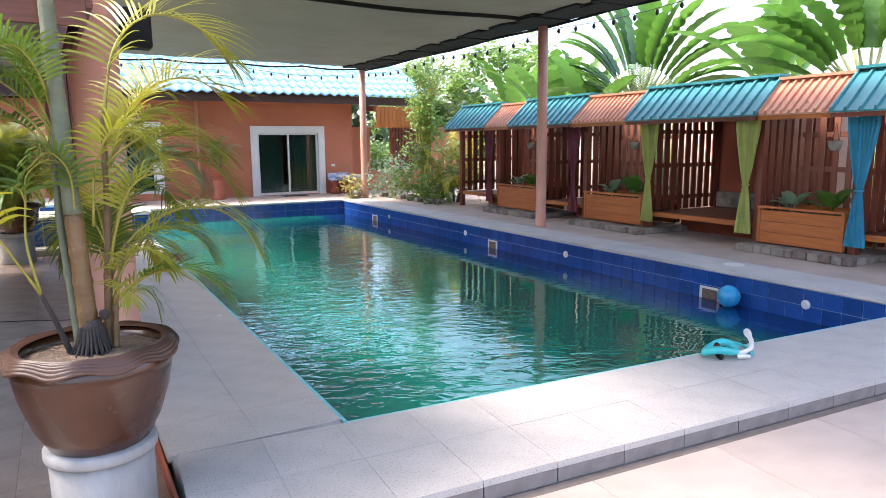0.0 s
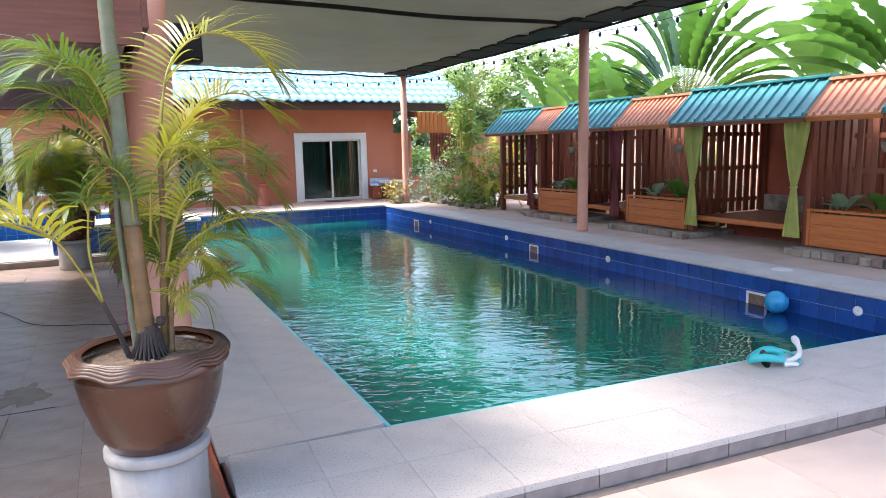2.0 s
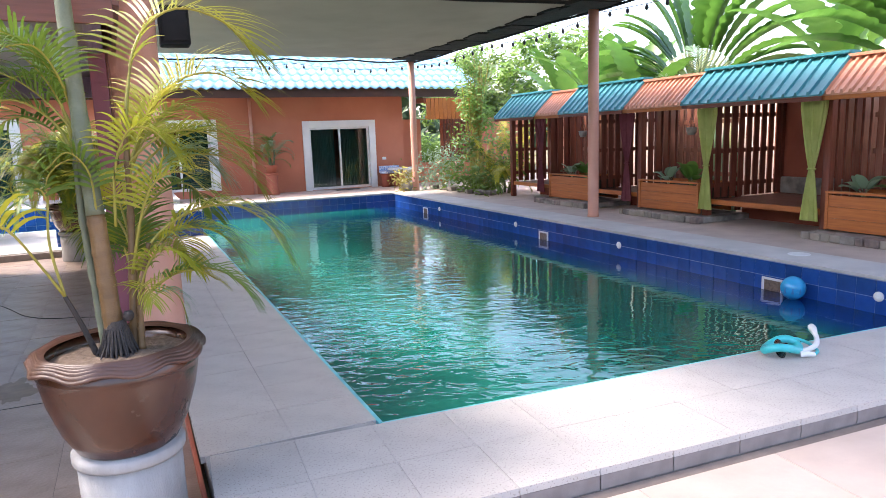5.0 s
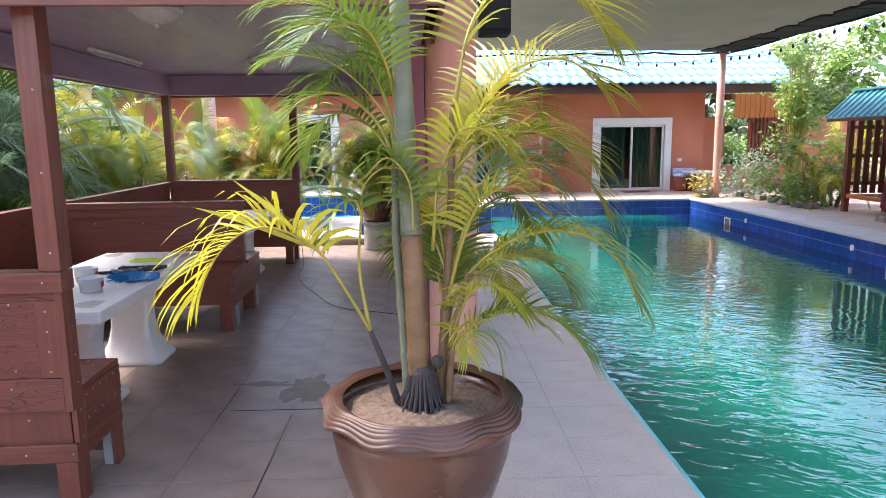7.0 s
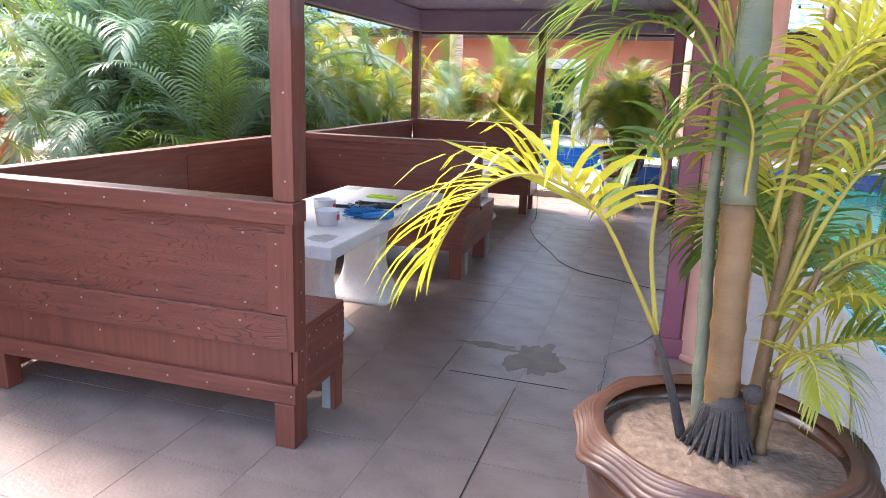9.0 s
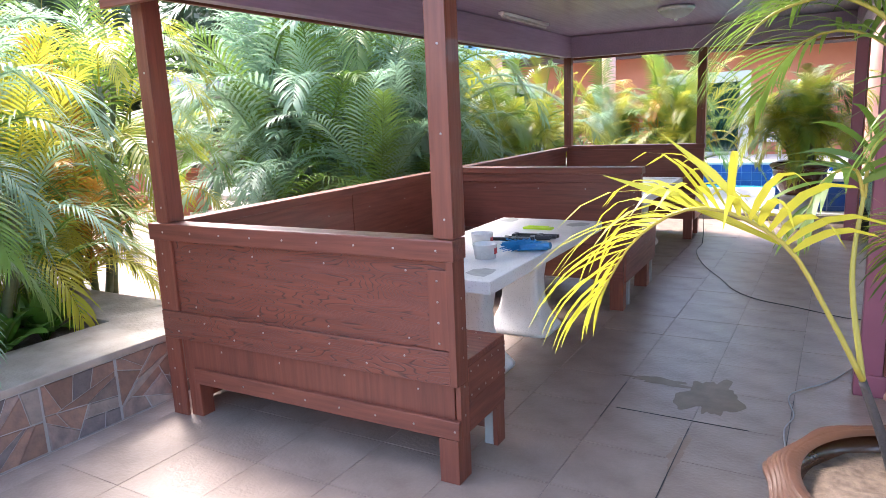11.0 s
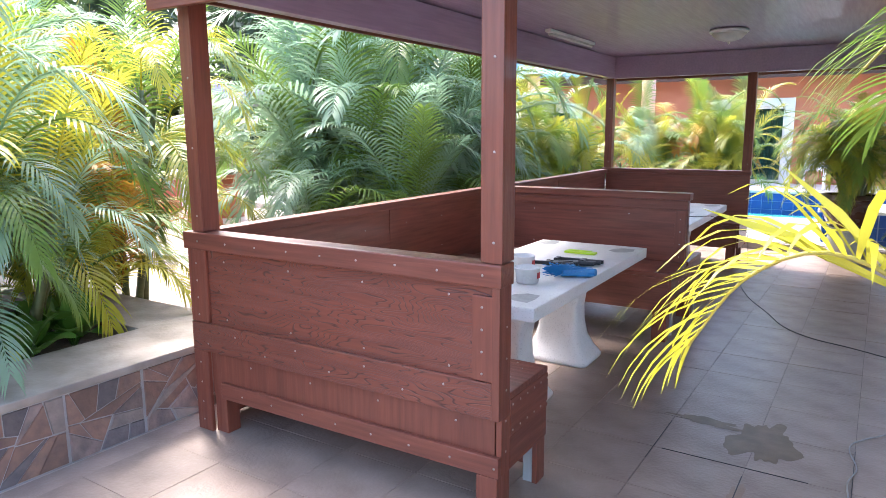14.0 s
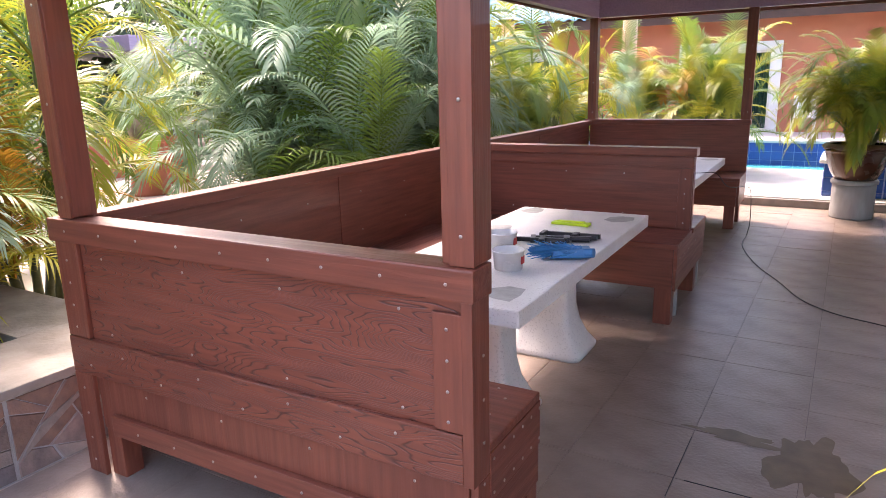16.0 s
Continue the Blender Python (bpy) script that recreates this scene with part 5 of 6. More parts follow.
# high crown
for k, (az, el, ln, dr, mt) in enumerate(((20, 60, 1.25, 2.4, "leaf"), (75, 55, 1.2, 2.2, "leafyellow"), (140, 60, 1.15, 2.2, "leaf"), (195, 55, 1.1, 2.4, "leafyellow"), (250, 60, 1.0, 2.3, "leaf"), (320, 50, 1.2, 2.4, "leaf"), (350, 70, 1.2, 1.8, "leafyellow"))):
    d = (math.cos(radians(az)) * math.cos(radians(el)), math.sin(radians(az)) * math.cos(radians(el)), math.sin(radians(el)))
    path = curve_points((-0.05, 0.05, 1.62), d, ln, dr, 16)
    part("stalk", tube(path, [0.009 - 0.0004 * i for i in range(len(path))], 8), M["stalk"], palm, "", True)
    part("frond", frond_bm(path, 0.44, 40, 0.0135, 0.8, 0.25, 0.65, random.Random(60 + k)), M["leaffresh" if mt == "leaf" else mt], palm)

# ---- other palms: shared fronds ----
FROND = {}
for kind, mt in (("green", "leaf"), ("dark", "leafdark"), ("yellow", "leafyellow"), ("orange", "leaforange"), ("fresh", "leaffresh")):
    FROND[kind] = []
    for k, (el, dr, ln) in enumerate(((72, 2.0, 1.55), (58, 2.6, 1.5), (38, 2.0, 1.4), (66, 3.2, 1.6), (80, 1.5, 1.5))):
        d = (math.cos(radians(el)), 0, math.sin(radians(el)))
        path = curve_points((0, 0, 0), d, ln, dr, 12, 0.25 * (-1) ** k)
        bm = frond_bm(path, 0.38, 32, 0.0175, 0.9, 0.16, 0.45, random.Random(100 + k))
        tube(path, [0.011 - 0.0007 * i for i in range(len(path))], 5, bm)
        FROND[kind].append(mesh_of("frond", bm, M[mt]))


def palm_clump(x, y, z, h, stems, fronds, kinds, label, spread=0.25, size=1.0, seed=1, name="areca_palm", dome=False):
    t = thing(name, label, "palm", "garden palms", (x, y, z))
    rg = random.Random(seed)
    tops = []
    for k in range(stems):
        a = 2 * math.pi * k / stems + rg.uniform(-0.4, 0.4)
        top = Vector((spread * 1.6 * math.cos(a), spread * 1.6 * math.sin(a), h * rg.uniform(0.35, 1.0)))
        base = Vector((spread * 0.6 * math.cos(a), spread * 0.6 * math.sin(a), -0.02))
        mid = base.lerp(top, 0.5) + Vector((rg.uniform(-0.05, 0.05), rg.uniform(-0.05, 0.05), 0))
        path = bezier([base, mid, top], 14)
        part("cane", tube(path, [0.036 - 0.0012 * i + (0.004 if i % 3 == 0 else 0) for i in range(len(path))], 8), M["canegreen"], t, "", True)
        tops.append(top)
    for k in range(int(fronds * 1.3)):
        p = tops[k % stems] if h > 0.05 else Vector((0, 0, 0))
        kind = rg.choice(kinds)
        me = rg.choice(FROND[kind][0:4] if dome else FROND[kind])
        low = rg.uniform(0.55 if dome else 0.35, 1.0)
        m = Matrix.Translation(Vector((p.x, p.y, p.z * low))) @ pose(0, 0, 0, 0, rg.uniform(-25, 30) if dome else rg.uniform(-14, 18), 137.5 * k + rg.uniform(-25, 25)) @ Matrix.Scale(size * rg.uniform(0.75, 1.12), 4)
        piece("frond", me, t, m)
    return t


GREEN = "lush areca palm clump with arching green fronds"
BED = "lush areca palm with sunlit yellow-green fronds in the stone bed"
FAR = "broad dense blue-green areca palm clump beyond the pavilion"
for x, y, z, h, stems, n, kinds, label, spread, size, seed in (
        (-3.55, 4.15, 0.3, 1.6, 7, 46, ["green", "green", "yellow", "dark"], BED, 0.22, 0.85, 1),
        (-3.7, 3.25, 0.3, 2.1, 7, 46, ["green", "dark", "dark"], BED, 0.22, 0.95, 2),
        (-3.6, 3.7, 0.3, 1.2, 6, 36, ["green", "dark", "dark"], BED, 0.2, 0.8, 33),
        (-4.1, 2.2, 0.3, 2.2, 6, 34, ["green", "dark", "fresh"], BED, 0.3, 1.0, 3),
        (-4.5, 3.6, 0.3, 2.7, 8, 60, ["fresh", "dark", "green", "green"], BED, 0.34, 1.05, 36),
        (-5.3, 4.3, 0.0, 2.6, 8, 64, ["green", "fresh", "dark"], GREEN, 0.36, 1.15, 37),
        (-5.0, 2.7, 0.0, 3.0, 8, 56, ["green", "fresh", "dark"], GREEN, 0.36, 1.15, 38),
        (-4.4, 5.0, 0.0, 1.7, 6, 44, ["yellow", "fresh", "orange", "yellow"], "areca palm with yellow and orange sunlit fronds", 0.25, 0.85, 4),
        (-4.9, 5.75, 0.0, 2.3, 6, 48, ["yellow", "fresh", "green"], "areca palm with pale yellow-green fronds", 0.28, 0.95, 5),
        (-5.1, 9.3, 0.0, 2.6, 12, 84, ["dark", "dark", "dark", "green"], FAR, 0.50, 1.5, 6),
        (-6.3, 10.6, 0.0, 2.9, 12, 76, ["dark", "dark", "green"], FAR, 0.55, 1.6, 7),
        (-4.9, 10.9, 0.0, 2.3, 10, 60, ["dark", "dark", "green"], FAR, 0.45, 1.35, 8),
        (-4.5, 8.6, 0.0, 0.9, 10, 60, ["dark", "green", "dark"], "low dense blue-green areca palm beyond the pavilion", 0.45, 1.15, 61),
        (-4.3, 9.9, 0.0, 1.0, 8, 50, ["dark", "dark", "green"], "low dense blue-green areca palm beyond the pavilion", 0.4, 1.05, 62),
        (-4.7, 13.0, COPE, 1.9, 7, 54, ["green", "fresh", "yellow", "green"], GREEN, 0.3, 1.05, 9),
        (-3.1, 14.1, COPE, 1.6, 6, 46, ["green", "yellow", "dark"], GREEN, 0.3, 0.9, 10),
        (-2.2, 14.6, COPE, 1.5, 5, 36, ["green", "green", "orange"], GREEN, 0.25, 0.85, 11),
        (-1.65, 14.35, COPE, 1.9, 7, 60, ["green", "green", "yellow", "fresh"], GREEN, 0.28, 0.85, 34),
        (-3.8, 12.6, COPE, 1.8, 7, 54, ["green", "fresh", "yellow", "green"], GREEN, 0.3, 0.95, 35),
        (-7.4, 15.0, COPE, 2.2, 6, 46, ["green", "yellow"], GREEN, 0.35, 1.3, 12),
        (-7.2, 4.6, 0.0, 2.8, 6, 44, ["dark", "green"], GREEN, 0.35, 1.3, 13),
        (-9.0, 7.0, 0.0, 2.5, 6, 40, ["dark", "green"], GREEN, 0.4, 1.3, 14)):
    palm_clump(x, y, z, h, stems, n, kinds, label, spread, size, seed)

# potted palm on a drum by the deck step
pedestal((0.378, 11.75, 0.0), 0.215, 0.42, "white-grey cement drum by the deck step")
glazed_pot((0.378, 11.75, 0.42), 0.34, 0.40, "brown glazed pot with a full areca palm")
palm_clump(0.378, 11.75, 0.78, 0.6, 9, 110, ["green", "fresh", "fresh"], "full bushy areca palm in a brown glazed pot", 0.13, 0.64, 15, "potted_palm", True)
p = thing("planter_bucket", "black plastic pot with a small plant by the post", "pot", "", (1.12, 11.6, 0.0))
part("bucket", lathe([(0, 0), (0.13, 0), (0.16, 0.26), (0.17, 0.265), (0.165, 0.28), (0.14, 0.27), (0.13, 0.2)], 24), M["blackpot"], p, "", True)
palm_clump(1.12, 11.6, 0.22, 0.0, 1, 12, ["dark"], "small dark green plant in a black pot", 0.05, 0.38, 16, "potted_plant")

# red drums with pots in the yard
for x, y, h in ((-8.9, 9.75, 0.85), (-9.7, 10.9, 0.8)):
    t = thing("pot_stand", "waisted terracotta-red drum stand in the yard", "pedestal", "pot stands", (x, y, 0))
    part("drum", lathe([(0, 0), (0.30, 0), (0.29, 0.05), (0.24, h * 0.5), (0.265, h - 0.08), (0, h - 0.08)], 32), M["terracotta"], t, "", True)
    part("rim", lathe([(0, h - 0.079), (0.275, h - 0.079), (0.295, h - 0.06), (0.295, h - 0.01), (0.28, h), (0, h)], 32), M["terracotta"], t, "", True)
    pp = thing("flower_pot", "plain grey-brown pot on a red drum", "pot", "yard pots", (x, y, h))
    part("body", lathe([(0, 0), (0.2, 0), (0.3, 0.3), (0.31, 0.32), (0.28, 0.32), (0.25, 0.25), (0, 0.25)], 28), M["lightstone"], pp, "", True)
    palm_clump(x, y, h + 0.24, 0.1, 4, 26, ["yellow", "green"], "pale yellow-green potted palm on a red drum", 0.08, 0.8, int(30 - x), "potted_palm")
setting("wall_yard", box(-13.5, -11.2, 7.0, 11.0, -0.05, 0.72, 0.02), M["terracotta"], "low coral bed wall in the yard", "wall")
palm_clump(-12.4, 8.2, 0.7, 0.6, 5, 30, ["green", "dark"], GREEN, 0.5, 1.2, 17)
# second pavilion far off in the yard
pv = thing("far_pavilion", "far red-brown timber pavilion with bench backs", "pavilion")
for x in (-17.6, -14.0):
    for y in (13.5, 17.5):
        part("post", box(x - 0.07, x + 0.07, y - 0.07, y + 0.07, 0, 2.4, 0.01), M["bench_z"], pv)
part("bench_back", box(-14.05, -13.95, 13.6, 17.4, 0.35, 1.1, 0.01), M["bench_y"], pv)
part("bench_back", box(-17.5, -14.1, 17.45, 17.55, 0.35, 1.1, 0.01), M["bench_x"], pv)
part("roof", box(-18.2, -13.4, 12.9, 18.1, 2.4, 2.75, 0.02), M["ceil"], pv)

# ---- garden bed wall with slate facing ----
setting("bed_core", box(-2.98, -2.524, -4.0, 5.16, -0.02, 0.355), M["stonecap"], "core of the low garden bed wall", "wall")
bed_face = setting("bed_wall", box(-2.522, -2.509, -4.0, 5.18, 0.0, 0.355), M["greycem"], "low garden bed wall faced with slate tiles", "wall")
setting("bed_cap", box(-3.07, -2.494, -4.0, 5.2, 0.357, 0.398, 0.008), M["stonecap"], "smooth stone cap of the garden bed", "coping")
setting("bed_return", box(-4.9, -3.074, 4.724, 5.2, -0.02, 0.396, 0.008), M["stonecap"], "stone-capped end of the garden bed", "coping")
setting("bed_soil", box(-4.9, -3.072, -4.0, 4.72, -0.03, 0.30), M["darksoil"], "dark soil of the garden bed", "soil")
# low leafy plants in the bed
def broad_leaf(bm, base, way, length, width, rg, notches=0):
    """One broad leaf, arched along its midrib, its two halves folded."""
    way = Vector(way).normalized()
    side = way.cross(Vector((0, 0, 1)))
    side = side.normalized() if side.length > 0.05 else Vector((1, 0, 0))
    n = 26 if notches else 12
    p, d = Vector(base), way.copy()
    prev = None
    for i in range(n + 1):
        f = i / n
        w_ = width * max(0.02, math.sin(math.pi * min(1, f * 0.93 + 0.07)) ** 0.6)
        j = rg.uniform(0.45, 0.9) if notches and i % 3 == 1 else 1.0
        u = side.cross(d).normalized()
        cur = (bm.verts.new(p - side * w_ * j + u * 0.25 * w_), bm.verts.new(p), bm.verts.new(p + side * w_ * j + u * 0.25 * w_))
        if prev:
            bm.faces.new((prev[0], prev[1], cur[1], cur[0]))
            bm.faces.new((prev[1], prev[2], cur[2], cur[1]))
        prev = cur
        d = (d + Vector((0, 0, -0.05 - 0.07 * f)) * (12 / n)).normalized()
        p = p + d * (length / n)
    return bm


def leafy_plant(x, y, z, n, ln, wd, material, label, seed, el=(35, 75)):
    t = thing("leafy_plant", label, "plant", "leafy plants", (x, y, z))
    rg = random.Random(seed)
    for k in range(n):
        a, e = radians(137.5 * k + rg.uniform(-20, 20)), radians(rg.uniform(*el))
        way = Vector((math.cos(a) * math.cos(e), math.sin(a) * math.cos(e), math.sin(e)))
        st = way * ln * 0.5
        bm = bmesh.new()
        tube([(0, 0, -0.03), tuple(st * 0.5 + Vector((0, 0, 0.02))), tuple(st)], [0.006, 0.005, 0.004], 5, bm)
        broad_leaf(bm, st, way, ln * rg.uniform(0.7, 1.1), wd, rg)
        part("leaf", bm, material, t, "", True)


for k, (x, y) in enumerate(((-3.3, 3.75), (-3.25, 4.15), (-3.4, 4.5), (-3.3, 3.3), (-3.45, 2.7), (-3.6, 4.0), (-3.55, 4.35), (-3.65, 3.5), (-3.2, 3.5), (-3.75, 4.6))):
    leafy_plant(x, y, 0.30, 14, 0.23, 0.075, M["bananaleaf"], "low dark leafy plant in the garden bed", 40 + k)
t = thing("fallen_leaf", "bright yellow fallen leaf on the bed plants", "leaf", "", (-3.2, 4.05, 0.42))
part("blade", broad_leaf(bmesh.new(), (0, 0, 0), (0.5, 0.3, -0.6), 0.09, 0.035, random.Random(1)), M["leafyellow"], t)

# ---- plants beyond the pool ----
def banana(x, y, z, h, n, ln, wd, fan, label, seed, name="banana_plant", az0=0.0):
    """Broad torn leaves on long stalks; fan: all in one upright plane."""
    t = thing(name, label, "plant", "broad-leaved plants", (x, y, z))
    rg = random.Random(seed)
    part("trunk", tube([(0, 0, -0.1), (0, 0, h * 0.5), (0, 0, h)], [0.16, 0.13, 0.11], 12), M["fanstalk"], t, "", True)
    for k in range(n):
        if fan:
            th = radians(-72 + 144 * k / (n - 1))
            way = Vector((math.sin(th) * math.cos(az0), math.sin(th) * math.sin(az0), math.cos(th)))
        else:
            a, e = radians(137.5 * k), radians(rg.uniform(45, 80))
            way = Vector((math.cos(a) * math.cos(e), math.sin(a) * math.cos(e), math.sin(e)))
        way = (way + Vector((rg.uniform(-0.08, 0.08), rg.uniform(-0.08, 0.08), 0))).normalized()
        sl = ln * (0.5 if fan else 0.3)
        st = Vector((0, 0, h)) + way * sl
        part("stalk", tube([(0, 0, h - 0.1), tuple(Vector((0, 0, h)) + way * sl * 0.5), tuple(st)], [0.05 if fan else 0.03, 0.035, 0.02], 8), M["fanstalk"], t, "", True)
        part("leaf", broad_leaf(bmesh.new(), st, way + Vector((0, 0, 0.1)), ln * rg.uniform(0.85, 1.1), wd * rg.uniform(0.85, 1.1), rg, 1), M["bananaleaf"], t, "", True)


banana(12.6, 12.3, 0.0, 2.35, 25, 1.8, 0.34, True, "traveller's palm with a tall fan of torn green leaves", 1, "travellers_palm", radians(118))
banana(12.9, 7.4, 0.0, 2.2, 21, 1.8, 0.36, True, "traveller's palm with a tall fan of torn green leaves", 2, "travellers_palm", radians(140))
banana(12.3, 5.3, 0.0, 2.3, 9, 1.9, 0.32, False, "banana plant with broad torn leaves", 3)
banana(12.4, 15.3, 0.0, 1.9, 8, 1.9, 0.30, False, "banana plant with broad upright green leaves", 4)
banana(12.9, 17.6, 0.0, 2.0, 8, 2.0, 0.30, False, "banana plant with broad upright green leaves", 5)
banana(12.2, 13.5, 0.0, 1.8, 7, 1.7, 0.27, False, "banana plant with broad yellow-green leaves", 6)
banana(13.0, 9.2, 0.0, 2.3, 8, 1.8, 0.3, False, "banana plant with broad torn leaves", 7)
palm_clump(12.8, 12.6, 0.0, 2.8, 3, 18, ["dark", "dark"], "dark feathery palm behind the cabanas", 0.2, 1.25, 51)
for i, (y0, y1) in enumerate(PLANT):
    leafy_plant(FX + 0.15, (y0 + y1) / 2 - 0.25, 0.62, 9, 0.3, 0.11, M["bananaleaf"], "dark green broad-leaved plant in the planter", 70 + i)
    leafy_plant(FX + 0.2, (y0 + y1) / 2 + 0.3, 0.62, 7, 0.26, 0.09, M["leafdark"], "dark green broad-leaved plant in the planter", 75 + i)
for i, (x, y) in enumerate(((FX + 1.2, 9.4), (FX + 1.2, 9.75), (FX + 1.25, 5.95))):
    t = thing("cane_plant", "upright green canes growing behind the fence panel", "plant", "cane plants", (x, y, COPE))
    rg = random.Random(i)
    for k in range(7):
        a, b = rg.uniform(-0.16, 0.16), rg.uniform(-0.16, 0.16)
        part("cane", tube([(a * 0.6, b * 0.6, -0.02), (a, b, 1.0), (a * 1.6, b * 1.6, 1.85)], [0.03, 0.026, 0.014], 7), M["leafdark"] if k % 2 else M["fanstalk"], t, "", True)


def small_leaf_mass(name, label, category, box6, count, size, material, seed, stems=0, at=(0, 0, 0)):
    """A loose crown of many small leaves inside an uneven hull."""
    t = thing(name, label, category, "", at)
    rg = random.Random(seed)
    x0, x1, y0, y1, z0, z1 = box6
    for k in range(stems):
        bm = bmesh.new()
        a = (rg.uniform(x0, x1) * 0.35, rg.uniform(y0, y1) * 0.35, -0.03)
        b = (rg.uniform(x0, x1) * 0.9, rg.uniform(y0, y1) * 0.9, rg.uniform(z0 + 0.6 * (z1 - z0), z1))
        tube([a, tuple((Vector(a) + Vector(b)) / 2 + Vector((0, 0, 0.2))), b], [0.022, 0.016, 0.006], 6, bm)
        part("stem", bm, M["stalk"], t)
    centres = [Vector((rg.uniform(x0, x1), rg.uniform(y0, y1), rg.uniform(z0, z1))) for _ in range(max(6, count // 90))]
    vs, fs = [], []
    for k in range(count):
        c = rg.choice(centres)
        p = c + Vector((rg.gauss(0, 0.16), rg.gauss(0, 0.16), rg.gauss(0, 0.16))) * (1 + (x1 - x0) * 0.12)
        d = Vector((rg.uniform(-1, 1), rg.uniform(-1, 1), rg.uniform(-1.2, 0.4))).normalized()
        s = d.orthogonal().normalized() * size * 0.22
        l = size * rg.uniform(0.7, 1.3)
        i = len(vs)
        vs += [p, p + d * l * 0.5 + s, p + d * l, p + d * l * 0.5 - s]
        fs.append((i, i + 1, i + 2, i + 3))
    me = bpy.data.meshes.new("leaves")
    me.from_pydata([tuple(v) for v in vs], [], fs)
    me.materials.append(material)
    ob = new("leaves", me)
    ob.parent = t
    tagged(ob, kind="stuff")
    return t


small_leaf_mass("bamboo_clump", "tall feathery bamboo clump with small pale green leaves", "bamboo", (-0.38, 0.38, -0.45, 0.45, 0.9, 3.9), 2100, 0.14, M["hedge"], 3, 30, (9.95, 17.7, COPE))
small_leaf_mass("shrub", "loose green shrub with arching stems in the stone bed", "shrub", (-0.7, 0.6, -0.9, 0.8, 0.1, 1.25), 1300, 0.16, M["leaf"], 4, 16, (9.6, 16.3, COPE))
small_leaf_mass("flower_bush", "dark green bush with pale pink flowers", "shrub", (-0.35, 0.35, -0.4, 0.4, 0.1, 0.95), 900, 0.11, M["leafdark"], 5, 10, (9.0, 17.9, COPE))
t = thing("flower", "pale pink flowers on the dark bush", "flower", "", (9.0, 17.7, COPE))
fl = mesh_of("blossom", lathe([(0.005, 0), (0.03, 0.01), (0.05, 0.03), (0.02, 0.02)], 10), M["petal"], True)
rg = random.Random(9)
for k in range(7):
    piece("blossom", fl, t, pose(rg.uniform(-0.45, 0.2), rg.uniform(-0.4, 0.2), rg.uniform(0.35, 1.0), 60, 0, 30 * k))
palm_clump(9.65, 15.6, COPE, 0.9, 5, 24, ["green", "yellow"], "loose areca palm beside the last cabana", 0.2, 0.8, 19)
bm = bmesh.new()
rg = random.Random(2)
bedge = thing("stone_border", "rough pale stone border round the shrub bed", "border")
sm = mesh_of("stone", box(-0.13, 0.13, -0.1, 0.1, 0, 0.12, 0.03), M["lightstone"])
for k in range(13):
    piece("stone", sm, bedge, pose(9.05 - 0.12 * (k % 2), 15.3 + 0.27 * k, COPE, 0, 0, rg.uniform(-15, 100)))
small_leaf_mass("hedge_far", "sunlit green hedge beyond the open window", "hedge", (-2.5, 2.5, -0.5, 0.5, 0.2, 1.3), 4200, 0.2, M["hedge"], 6, 0, (11.5, 27, 0))
small_leaf_mass("garden_tree", "leafy green tree beyond the cabanas", "tree", (-2.2, 2.2, -2.2, 2.2, 2.2, 5.2), 5200, 0.3, M["hedge"], 7, 10, (17, 22.5, 0))
small_leaf_mass("garden_tree", "leafy green tree beyond the cabanas", "tree", (-2.0, 2.0, -2.0, 2.0, 2.0, 4.6), 4600, 0.3, M["leaf"], 8, 10, (15.5, 27.5, 0))
# dark trees added as a backdrop for the shaded building beyond the yard
for k, (x, y) in enumerate(((-19.5, 21.0), (-14.5, 20.5), (-19.0, 13.0), (-11.0, 21.5), (-15.5, 9.0))):
    small_leaf_mass("garden_tree", "dark leafy tree added as a backdrop behind the yard", "tree", (-3, 3, -3, 3, 0.8, 6.5), 6500, 0.4, M["leafshade"], 9 + k, 10, (x, y, 0))

# ring of far woods
rg = random.Random(77)
vs, fs = [], []
for k in range(14000):
    a = rg.uniform(0, 2 * math.pi)
    r = rg.uniform(62, 80)
    h = 4.5 + 2.2 * math.sin(7 * a) + 1.3 * math.sin(17 * a + 1)
    p = Vector((r * math.cos(a), r * math.sin(a), rg.uniform(0, max(1.5, h))))
    d = Vector((rg.uniform(-1, 1), rg.uniform(-1, 1), rg.uniform(-1, 1))).normalized()
    s = d.orthogonal().normalized() * 0.9
    i = len(vs)
    vs += [p, p + d * 1.2 + s, p + d * 2.4, p + d * 1.2 - s]
    fs.append((i, i + 1, i + 2, i + 3))
me = bpy.data.meshes.new("far_woods")
me.from_pydata([tuple(v) for v in vs], [], fs)
me.materials.append(M["farhill"])
tagged(new("far_woods", me), "distant green woods round the place", "woods", "", "stuff")

# house terrace pillars and the plant by the wall
for x, y in ((-4.0, 18.35), (-6.9, 18.35)):
    round_post(x, y, 0.16, 0.30, 2.92, "round coral-painted terrace pillar")
for x in (-4.75, 4.35):
    tagged(part("drain_pipe", tube([(x, HY - 0.06, 0.12), (x, HY - 0.06, 2.89)], 0.045, 10), M["coralpost"], None, "", True), "coral-painted drain pipe on the house wall", "pipe")
t = thing("pot_stand", "waisted terracotta-red drum stand by the house wall", "pedestal", "pot stands", (4.75, 20.05, COPE))
part("drum", lathe([(0, 0), (0.2, 0), (0.19, 0.04), (0.15, 0.3), (0.168, 0.55), (0, 0.55)], 28), M["terracotta"], t, "", True)
part("rim", lathe([(0, 0.551), (0.18, 0.551), (0.195, 0.565), (0.19, 0.6), (0, 0.6)], 28), M["terracotta"], t, "", True)
t = thing("flower_pot", "small red clay pot on a drum", "pot", "yard pots", (4.75, 20.05, COPE + 0.6))
